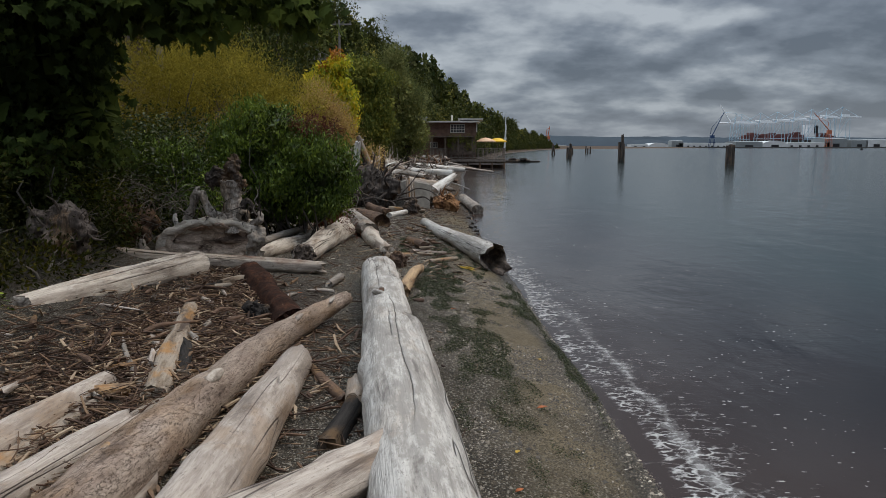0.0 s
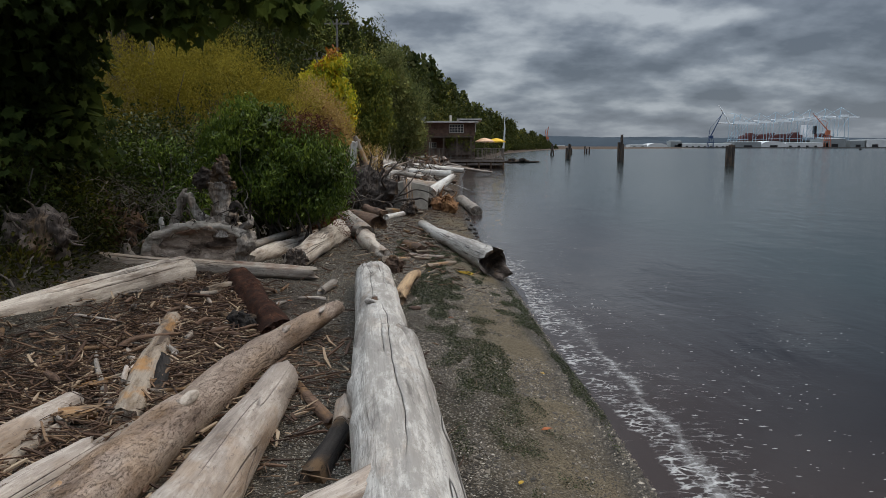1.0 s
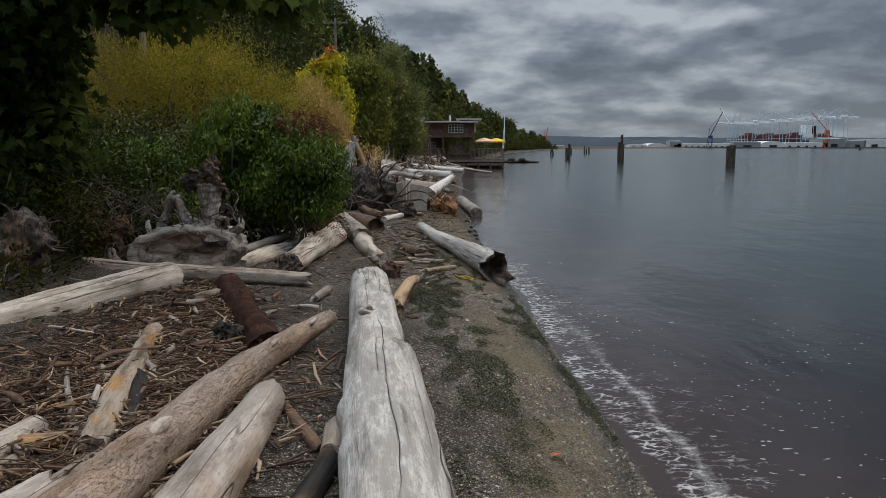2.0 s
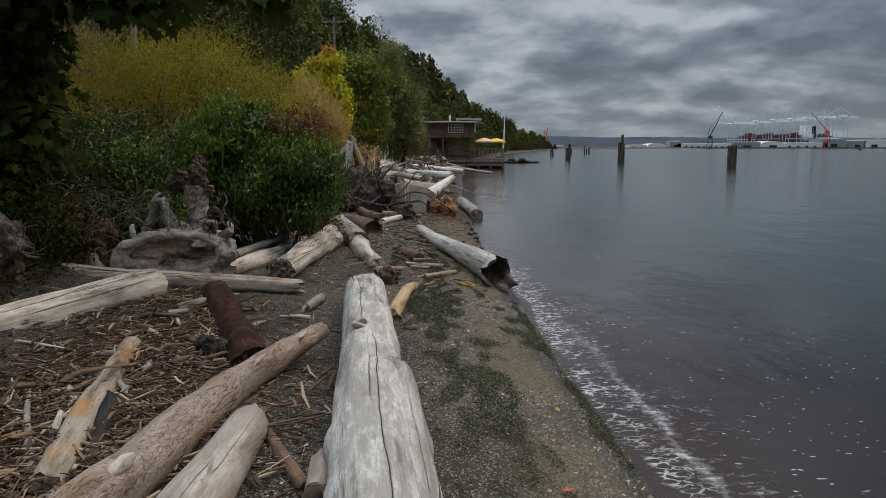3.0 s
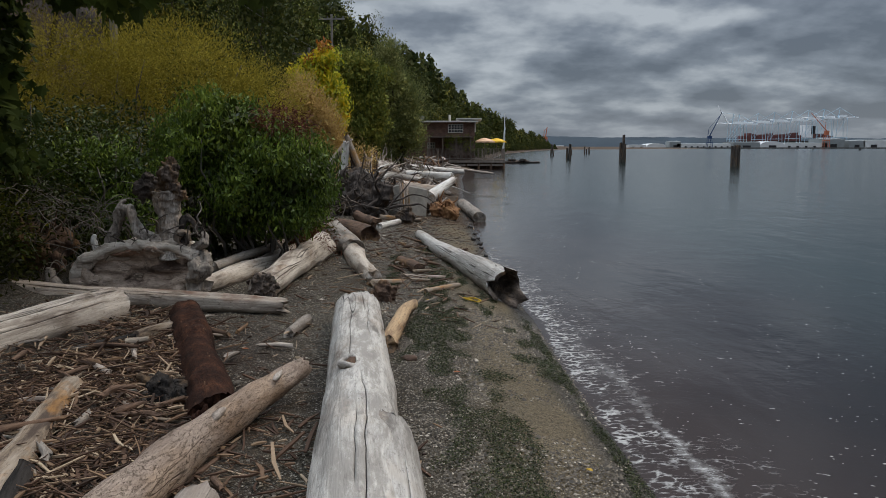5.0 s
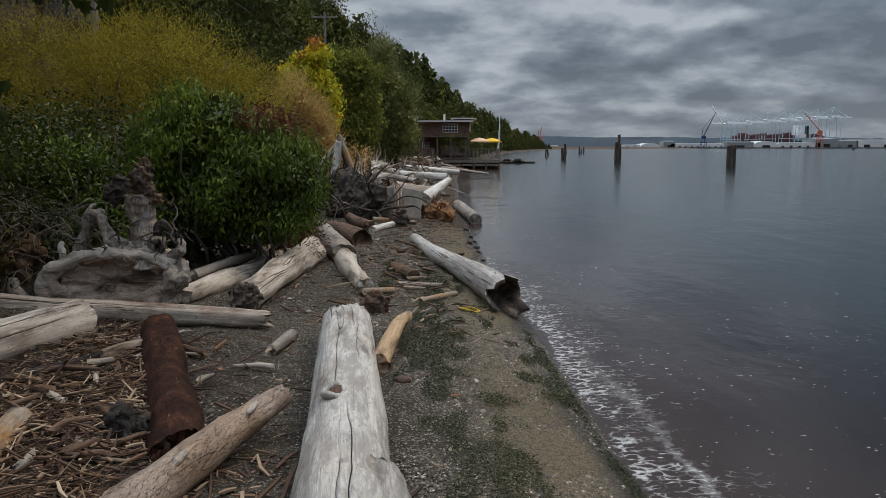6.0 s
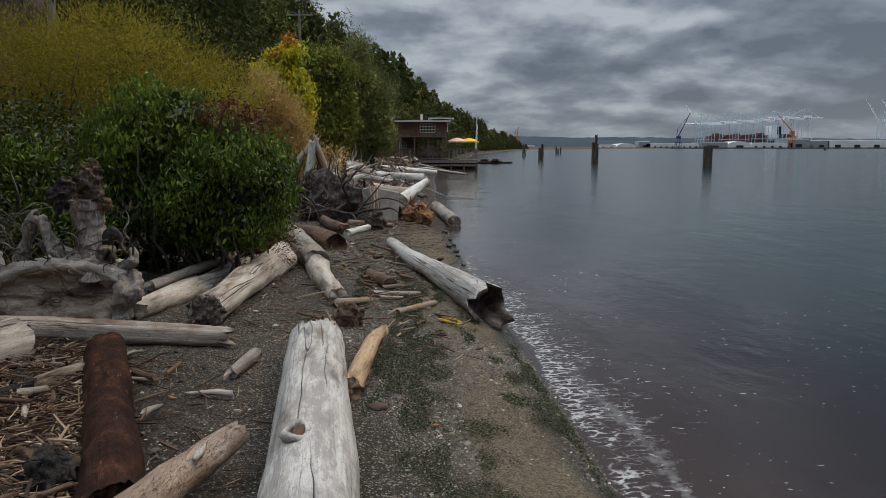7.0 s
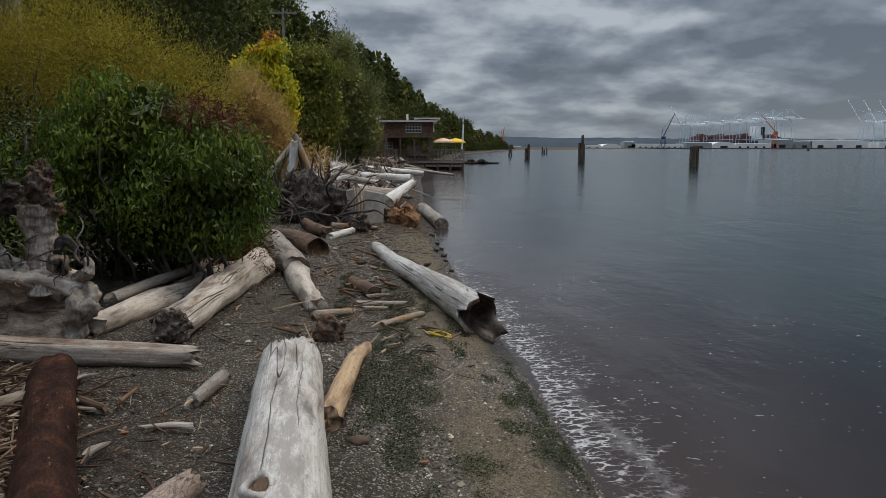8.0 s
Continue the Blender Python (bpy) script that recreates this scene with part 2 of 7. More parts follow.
LEAF_LAUREL = leaf_mat("laurel_leaf", [(0.1, (0.036, 0.062, 0.010)), (0.9, (0.300, 0.375, 0.048)), (0.55, (0.120, 0.180, 0.025))], 0.42, spec=0.25)
# laurel leaf tone darkened: the shade in and under bushes put into colour
LEAF_SHADE_TINT = leaf_mat("shade_tinted_leaf", [(0.1, (0.016, 0.026, 0.004)), (0.9, (0.087, 0.108, 0.012)), (0.55, (0.040, 0.058, 0.008))], 0.42)
LEAF_BROOM = leaf_mat("broom_leaf", [(0.1, (0.115, 0.102, 0.015)), (0.9, (0.45, 0.375, 0.060)), (0.5, (0.265, 0.228, 0.034))], 0.7, 0.35, spec=0.1)
# duller broom tone for the depth of the bush, its shade painted in
BROOM_SHADE_TINT = leaf_mat("shade_tinted_broom", [(0.1, (0.12, 0.105, 0.016)), (0.9, (0.25, 0.21, 0.030))], 0.9, 0.1, spec=0.05)
LEAF_ORANGE = leaf_mat("orange_autumn_leaf", [(0.1, (0.42, 0.10, 0.015)), (0.9, (0.62, 0.30, 0.03))], 0.5, 0.4)
LEAF_DARK = leaf_mat("maple_leaf", [(0.1, (0.026, 0.038, 0.014)), (0.9, (0.105, 0.135, 0.028)), (0.55, (0.052, 0.074, 0.018))], 0.8, 0.3, spec=0.05)
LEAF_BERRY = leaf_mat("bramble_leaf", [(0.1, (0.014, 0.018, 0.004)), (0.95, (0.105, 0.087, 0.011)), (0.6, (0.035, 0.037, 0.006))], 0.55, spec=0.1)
# yellow-green bramble leaf, brightened: sunlight on it put into the colour
LEAF_BERRY_LIT = leaf_mat("lit_bramble_leaf", [(0.1, (0.028, 0.040, 0.006)), (0.95, (0.210, 0.191, 0.017)), (0.6, (0.070, 0.081, 0.009))], 0.55, spec=0.1)
LEAF_YELLOW = leaf_mat("autumn_leaf", [(0.12, (0.16, 0.22, 0.02)), (0.97, (0.68, 0.36, 0.02)), (0.45, (0.44, 0.46, 0.03)), (0.76, (0.70, 0.54, 0.03))], 0.5, 0.4)
LEAF_TAN = leaf_mat("dry_fern_leaf", [(0.1, (0.26, 0.145, 0.055)), (0.9, (0.74, 0.56, 0.24)), (0.5, (0.52, 0.37, 0.145))], 0.8, spec=0.1)
LEAF_RED = leaf_mat("red_leaf", [(0.1, (0.05, 0.014, 0.010)), (0.9, (0.16, 0.055, 0.03))], 0.7)
LEAF_WILLOW = leaf_mat("willow_leaf", [(0.1, (0.090, 0.115, 0.040)), (0.9, (0.38, 0.37, 0.145)), (0.5, (0.21, 0.23, 0.080))], 0.6, 0.3, spec=0.1)
LEAF_HILL = leaf_mat("woodland_leaf", [(0.1, (0.062, 0.088, 0.023)), (0.9, (0.32, 0.30, 0.055)), (0.5, (0.160, 0.182, 0.036))], 0.6, spec=0.1)
LEAF_HILL2 = leaf_mat("woodland_leaf_warm", [(0.1, (0.078, 0.092, 0.024)), (0.9, (0.367, 0.297, 0.052)), (0.5, (0.183, 0.185, 0.042))], 0.6, spec=0.1)
# own tone of the dark trees; painted shade inside the other crowns
LEAF_DARK_AND_SHADE = leaf_mat("dark_tree_and_shade_leaf", [(0.1, (0.026, 0.040, 0.012)), (0.9, (0.111, 0.112, 0.028)), (0.5, (0.056, 0.069, 0.018))], 0.6, spec=0.1)
BARK = plain("tree_bark", (0.085, 0.068, 0.052), 0.9, vary=0.5, scale=5, relief=0.8)
TWIG = plain("bare_twig", (0.13, 0.112, 0.095), 0.9, vary=0.4, scale=5)


def gravel_ground():
    m, nt, b = shader("gravel", 0.85, 0, 0.3)
    p = position(nt)
    sep = nt.nodes.new("ShaderNodeSeparateXYZ")
    nt.links.new(p, sep.inputs[0])
    v = tex(nt, "Voronoi", 78.0, p)
    sepc = nt.nodes.new("ShaderNodeSeparateColor")
    nt.links.new(v.outputs["Color"], sepc.inputs[0])
    c = ramp(nt, sepc.outputs[0], [(0.0, (0.036, 0.029, 0.021)), (1.0, (0.270, 0.215, 0.150)), (0.45, (0.085, 0.068, 0.047)), (0.8, (0.135, 0.106, 0.070))])
    # dark rims round the grains: dirt and crevice shade painted together
    c = mixc(nt, ramp(nt, v.outputs["Distance"], [(0.38, (0, 0, 0)), (0.62, (0.75, 0.75, 0.75))]), c, (0.020, 0.017, 0.013))
    n1 = tex(nt, "Noise", 0.9, p, 5, 0.6)
    c = mixc(nt, ramp(nt, n1.outputs["Fac"], [(0.42, (0, 0, 0)), (0.62, (0.25, 0.25, 0.25))]), c, (0.150, 0.122, 0.082))
    v2 = tex(nt, "Voronoi", 13.0, p)
    n5 = tex(nt, "Noise", 9.0, p, 5, 0.7)
    c = mixc(nt, calc(nt, "MULTIPLY", ramp(nt, n5.outputs["Fac"], [(0.4, (1, 1, 1)), (0.6, (0, 0, 0))]), 0.4), c, (0.055, 0.046, 0.038))
    sp = ramp(nt, sepc.outputs[1], [(0.84, (0, 0, 0)), (0.87, (0.9, 0.9, 0.9))])
    c = mixc(nt, sp, c, (0.36, 0.32, 0.26))
    # sandy strip above the water
    sand = calc(nt, "MULTIPLY", ramp(nt, sep.outputs[2], [(0.05, (0, 0, 0)), (0.31, (0, 0, 0)), (0.10, (1, 1, 1)), (0.22, (1, 1, 1))]), ramp(nt, tex(nt, "Noise", 0.7, p, 4, 0.6).outputs["Fac"], [(0.30, (0, 0, 0)), (0.48, (0.9, 0.9, 0.9))]))
    c = mixc(nt, sand, c, ramp(nt, sepc.outputs[2], [(0.0, (0.085, 0.063, 0.037)), (1.0, (0.30, 0.236, 0.148))]))
    # bark litter between the logs
    n3 = tex(nt, "Noise", 1.6, p, 5, 0.65)
    dx = calc(nt, "DIVIDE", calc(nt, "ADD", sep.outputs[0], 2.55), 1.45)
    dy = calc(nt, "DIVIDE", calc(nt, "SUBTRACT", sep.outputs[1], 7.0), 3.6)
    rr = calc(nt, "ADD", calc(nt, "MULTIPLY", dx, dx), calc(nt, "MULTIPLY", dy, dy))
    lit = calc(nt, "SUBTRACT", calc(nt, "ADD", 1.0, calc(nt, "MULTIPLY", n3.outputs["Fac"], 1.2)), calc(nt, "ADD", rr, 0.3), True)
    n2 = tex(nt, "Noise", 30.0, p, 4, 0.7)
    c = mixc(nt, calc(nt, "MULTIPLY", lit, 0.85), c, ramp(nt, n2.outputs["Fac"], [(0.35, (0.015, 0.010, 0.008)), (0.7, (0.085, 0.054, 0.035))]))
    # leaf mould and soil up the bank
    bank = calc(nt, "MULTIPLY", calc(nt, "SUBTRACT", sep.outputs[2], 0.66), 4.0, True)
    c = mixc(nt, bank, c, ramp(nt, n2.outputs["Fac"], [(0.3, (0.016, 0.013, 0.009)), (0.75, (0.055, 0.042, 0.025))]))
    # rotten wood and soil under the stranded heap and along the far shore
    heap = calc(nt, "MULTIPLY", calc(nt, "SUBTRACT", calc(nt, "ADD", sep.outputs[1], calc(nt, "MULTIPLY", n3.outputs["Fac"], 5.0)), 25.5), 0.4, True)
    c = mixc(nt, calc(nt, "MULTIPLY", heap, 0.85), c, ramp(nt, n2.outputs["Fac"], [(0.3, (0.030, 0.018, 0.011)), (0.75, (0.115, 0.070, 0.040))]))
    # wet strip at the water
    wet = calc(nt, "MULTIPLY", calc(nt, "SUBTRACT", calc(nt, "ADD", 0.085, calc(nt, "MULTIPLY", n1.outputs["Fac"], 0.05)), sep.outputs[2]), 14.0, True)
    c = mixc(nt, calc(nt, "MULTIPLY", wet, 0.62), c, (0.022, 0.018, 0.016))
    nt.links.new(c, b.inputs["Base Color"])
    nt.links.new(calc(nt, "SUBTRACT", 0.88, calc(nt, "MULTIPLY", wet, 0.5)), b.inputs["Roughness"])
    h = calc(nt, "SUBTRACT", 1.0, v.outputs["Distance"])
    bump(nt, b, calc(nt, "ADD", calc(nt, "ADD", h, n2.outputs["Fac"]), calc(nt, "MULTIPLY", calc(nt, "SUBTRACT", n5.outputs["Fac"], v2.outputs["Distance"]), 1.5)), 1.0, 0.03)
    return m


GRAVEL = gravel_ground()


def pebble_mat():
    m, nt, b = shader("pebble", 0.75, 0, 0.35)
    g = nt.nodes.new("ShaderNodeNewGeometry")
    c = ramp(nt, g.outputs["Random Per Island"], [(0.0, (0.024, 0.019, 0.015)), (1.0, (0.58, 0.51, 0.42)), (0.38, (0.062, 0.050, 0.037)), (0.70, (0.125, 0.101, 0.074)), (0.9, (0.26, 0.215, 0.16))])
    n = tex(nt, "Noise", 120.0, coords(nt), 3)
    c = mixc(nt, calc(nt, "MULTIPLY", n.outputs["Fac"], 0.5), c, (0.09, 0.08, 0.07))
    nt.links.new(c, b.inputs["Base Color"])
    return m


PEBBLE = pebble_mat()


def isle_mat(name, stops, rough=0.8):
    m, nt, b = shader(name, rough, 0, 0.25)
    g = nt.nodes.new("ShaderNodeNewGeometry")
    n = tex(nt, "Noise", 40.0, coords(nt), 4, 0.7)
    c = mixc(nt, calc(nt, "MULTIPLY", n.outputs["Fac"], 0.45), ramp(nt, g.outputs["Random Per Island"], stops), (0.03, 0.02, 0.015))
    nt.links.new(c, b.inputs["Base Color"])
    bump(nt, b, n.outputs["Fac"], 0.5, 0.004)
    return m


CHIP = isle_mat("wood_litter", [(0.0, (0.032, 0.018, 0.012)), (1.0, (0.50, 0.38, 0.26)), (0.55, (0.11, 0.060, 0.036)), (0.82, (0.24, 0.150, 0.088))])
WEED = isle_mat("seaweed", [(0.0, (0.010, 0.017, 0.004)), (1.0, (0.085, 0.105, 0.022)), (0.6, (0.030, 0.044, 0.009))], 0.45)


def water_mat():
    m, nt, b = shader("sea_water", 0.06, 0, 0.5)
    b.inputs["IOR"].default_value = 1.333
    p = position(nt)
    att = nt.nodes.new("ShaderNodeAttribute")
    att.attribute_name = "offshore"
    d = att.outputs["Fac"]
    sep = nt.nodes.new("ShaderNodeSeparateXYZ")
    nt.links.new(p, sep.inputs[0])
    n_big = tex(nt, "Noise", 0.35, p, 3, 0.5)
    shal = ramp(nt, calc(nt, "ADD", calc(nt, "MULTIPLY", d, 0.15), calc(nt, "MULTIPLY", calc(nt, "SUBTRACT", n_big.outputs["Fac"], 0.5), 0.5), True),
                [(0.0, (0.040, 0.028, 0.024)), (1.0, (0.005, 0.015, 0.014)), (0.45, (0.011, 0.008, 0.008))])
    # foam: lace along the edge, flecks further out
    ln = tex(nt, "Noise", 0.55, stretch(nt, p, (1.4, 0.55, 1)), 3, 0.6)
    dd = calc(nt, "ADD", d, calc(nt, "MULTIPLY", calc(nt, "SUBTRACT", ln.outputs["Fac"], 0.5), 0.9))
    near = ramp(nt, calc(nt, "DIVIDE", dd, 1.6), [(0.0, (0.35, 0.35, 0.35)), (0.95, (0.0, 0.0, 0.0)), (0.07, (0.95, 0.95, 0.95)), (0.35, (0.60, 0.60, 0.60))])
    along = tex(nt, "Noise", 0.42, p, 3, 0.6)
    near = calc(nt, "MULTIPLY", near, ramp(nt, calc(nt, "DIVIDE", sep.outputs[1], 60.0), [(0.22, (1, 1, 1)), (0.42, (0.3, 0.3, 0.3))]))
    near = calc(nt, "MULTIPLY", near, ramp(nt, along.outputs["Fac"], [(0.34, (0.5, 0.5, 0.5)), (0.52, (1, 1, 1))]))
    fray = tex(nt, "Noise", 9.0, p, 6, 0.7)
    cell_v = mixc(nt, 0.05, mixc(nt, 0.16, p, tex(nt, "Noise", 2.4, p, 4, 0.6).outputs["Color"]), tex(nt, "Noise", 13.0, p, 4, 0.7).outputs["Color"])
    lace = tex(nt, "Voronoi", 15.0, stretch(nt, cell_v, (0.6, 1.05, 1)), feature="DISTANCE_TO_EDGE")
    froth = tex(nt, "Noise", 3.2, stretch(nt, p, (0.8, 1.1, 1)), 8, 0.65, distort=0.5)
    mask = calc(nt, "MULTIPLY", calc(nt, "SUBTRACT", calc(nt, "ADD", near, calc(nt, "MULTIPLY", froth.outputs["Fac"], 1.5)), 1.06), 2.0, True)
    torn = tex(nt, "Noise", 10.0, stretch(nt, p, (0.6, 1.2, 1)), 6, 0.7)
    wide = calc(nt, "ADD", calc(nt, "MULTIPLY", mask, 0.12), calc(nt, "MULTIPLY", calc(nt, "SUBTRACT", torn.outputs["Fac"], 0.48), 0.75))
    f2 = calc(nt, "MULTIPLY", calc(nt, "SUBTRACT", wide, lace.outputs["Distance"]), 6.0, True)
    solid = calc(nt, "MULTIPLY", calc(nt, "SUBTRACT", calc(nt, "ADD", near, calc(nt, "MULTIPLY", fray.outputs["Fac"], 0.9)), 1.40), 3.0, True)
    edge = calc(nt, "MAXIMUM", calc(nt, "MULTIPLY", calc(nt, "MULTIPLY", f2, mask), 0.8), solid)
    # one small breaking wave runs along the shore
    wob = tex(nt, "Noise", 0.8, p, 2, 0.5)
    dc = calc(nt, "ABSOLUTE", calc(nt, "SUBTRACT", calc(nt, "ADD", d, calc(nt, "MULTIPLY", calc(nt, "SUBTRACT", wob.outputs["Fac"], 0.5), 0.45)), 0.42))
    reach = ramp(nt, calc(nt, "DIVIDE", sep.outputs[1], 20.0), [(0.40, (1, 1, 1)), (0.62, (0, 0, 0))])
    crest = calc(nt, "MULTIPLY", calc(nt, "SUBTRACT", calc(nt, "MULTIPLY", fray.outputs["Fac"], 0.42), calc(nt, "ADD", dc, calc(nt, "SUBTRACT", 0.25, calc(nt, "MULTIPLY", along.outputs["Fac"], 0.26)))), 9.0, True)
    edge = calc(nt, "MAXIMUM", edge, calc(nt, "MULTIPLY", calc(nt, "MULTIPLY", crest, reach), calc(nt, "ADD", 0.35, calc(nt, "MULTIPLY", f2, 0.65))))
    fl_v = mixc(nt, 0.25, stretch(nt, p, (0.42, 1.15, 1)), tex(nt, "Noise", 1.5, p, 3).outputs["Color"])
    fl = tex(nt, "Voronoi", 17.0, fl_v)
    fl2 = tex(nt, "Noise", 7.0, p, 5, 0.7)
    flm = tex(nt, "Noise", 0.5, p, 3)
    far = ramp(nt, calc(nt, "DIVIDE", d, 14.0), [(0.0, (1, 1, 1)), (1.0, (0, 0, 0))])
    size = calc(nt, "MULTIPLY", calc(nt, "SUBTRACT", calc(nt, "ADD", calc(nt, "MULTIPLY", flm.outputs["Fac"], 0.55), calc(nt, "MULTIPLY", fl2.outputs["Fac"], 0.42)), 0.385), far)
    fleck = calc(nt, "MULTIPLY", calc(nt, "SUBTRACT", size, fl.outputs["Distance"]), 16.0, True)
    foam = calc(nt, "MULTIPLY", calc(nt, "MAXIMUM", edge, calc(nt, "MULTIPLY", fleck, 0.65)), 0.74)
    c = mixc(nt, foam, shal, (0.74, 0.73, 0.71))
    nt.links.new(c, b.inputs["Base Color"])
    nt.links.new(calc(nt, "ADD", 0.13, calc(nt, "MULTIPLY", foam, 0.7)), b.inputs["Roughness"])
    # ripples: fine near the shore, long and low far out
    r1 = tex(nt, "Noise", 2.6, stretch(nt, p, (1.3, 0.6, 1)), 4, 0.6, distort=0.5)
    r2 = tex(nt, "Noise", 0.5, stretch(nt, p, (1.3, 0.6, 1)), 3, 0.5, distort=0.4)
    r3 = tex(nt, "Noise", 11.0, stretch(nt, p, (0.7, 1.3, 1)), 2, 0.5)
    h = calc(nt, "ADD", calc(nt, "ADD", calc(nt, "MULTIPLY", r1.outputs["Fac"], 0.12), calc(nt, "MULTIPLY", r2.outputs["Fac"], 0.55)), calc(nt, "ADD", calc(nt, "MULTIPLY", r3.outputs["Fac"], 0.02), calc(nt, "MULTIPLY", foam, 0.06)))
    bump(nt, b, h, 0.5, 0.14)
    return m


WATER = water_mat()


# ================= shared builders =================
rng = np.random.default_rng(11)
WY = [-400, -40, -10, 0, 4.5, 5.5, 6.9, 8.6, 10, 11.8, 13.7, 15, 18.4, 23, 37, 50, 65, 80, 100, 150, 271, 542, 800, 1000, 1400]
WX = [30, 2.6, 2.2, 1.9, 1.67, 1.6, 1.52, 1.36, 1.25, 1.12, 1.0, 0.95, 0.69, 0.5, 0.1, 0, -0.1, 0.2, 2.2, 5, 13, 50, 100, 190, 420]
DD = [-400, -30, -3, 0, 0.75, 1.7, 3, 4, 5, 6, 8, 12, 20, 40, 80, 400]
DZ = [-8, -3, -0.5, 0, 0.22, 0.37, 0.45, 0.51, 0.60, 0.80, 1.5, 3.6, 9, 22, 30, 34]


def ground_z(x, y):
    """Height of the land: a gravel beach, then a wooded bluff; low flat land across the bay."""
    x, y = np.asarray(x, float), np.asarray(y, float)
    d = np.interp(y, WY, WX) - x
    z = np.interp(d, DD, DZ)
    low = np.interp(y, [0, 430, 720, 1100], [1, 1, 0.22, 0.05])
    z = np.where(z > 0.8, 0.8 + (z - 0.8) * low, z)
    far = np.interp(y, [1380, 1402, 1420, 2200], [-8, -0.3, 1.0, 4.0])
    spit = np.interp(np.hypot((x - 60) / 125, (y - 900) / 75), [0, 0.8, 1.0, 1.4], [1.2, 0.9, 0.0, -8])
    return np.maximum(np.maximum(z, far), spit)


def gz(x, y):
    return float(ground_z(x, y))


def mesh(name, verts, faces, material, smooth=True):
    me = bpy.data.meshes.new(name)
    me.from_pydata(np.asarray(verts, float).tolist() if not isinstance(verts, list) else verts, [], faces if isinstance(faces, list) else np.asarray(faces).tolist())
    me.materials.append(material)
    if smooth:
        me.polygons.foreach_set("use_smooth", [True] * len(me.polygons))
    me.update()
    return me


def thing(name, label, category, group="", kind="", at=(0, 0, 0), rot=(0, 0, 0)):
    ob = new(name)
    ob.matrix_world = pose(*at, *rot)
    ob.empty_display_size = 0.1
    return tagged(ob, label, category, group, kind)


def under(ob, parent):
    ob.parent = parent
    return ob


def part(name, bm, material, parent, label="", smooth=False):
    me = bpy.data.meshes.new(name)
    bm.to_mesh(me)
    bm.free()
    me.materials.append(material)
    if smooth:
        me.polygons.foreach_set("use_smooth", [True] * len(me.polygons))
    ob = new(name, me)
    ob.parent = parent
    if label:
        tagged(ob, label)
    return ob


def add_box(bm, c, s, rz=0.0, bevel=0.0, m=None):
    """A box in bm: centre, full sizes, turn about z in degrees."""
    mat4 = (m or Matrix()) @ pose(*c, 0, 0, rz) @ Matrix.Diagonal((*s, 1))
    r = bmesh.ops.create_cube(bm, size=1.0, matrix=mat4)
    if bevel:
        es = list({e for v in r["verts"] for e in v.link_edges})
        bmesh.ops.bevel(bm, geom=es, offset=bevel, segments=1, affect="EDGES")
    return bm


def box(c, s, rz=0.0, bevel=0.0):
    return add_box(bmesh.new(), c, s, rz, bevel)


def add_rod(bm, a, b, r0, r1=None, seg=8):
    a, b = Vector(a), Vector(b)
    m = Matrix.Translation((a + b) / 2) @ (b - a).to_track_quat("Z", "Y").to_matrix().to_4x4()
    bmesh.ops.create_cone(bm, cap_ends=True, segments=seg, radius1=r0, radius2=r0 if r1 is None else r1, depth=(b - a).length, matrix=m)
    return bm


def rod(a, b, r0, r1=None, seg=8):
    return add_rod(bmesh.new(), a, b, r0, r1, seg)


def frame_of(a, b):
    a, b = Vector(a), Vector(b)
    return Matrix.Translation(a) @ (b - a).to_track_quat("Z", "Y").to_matrix().to_4x4(), (b - a).length


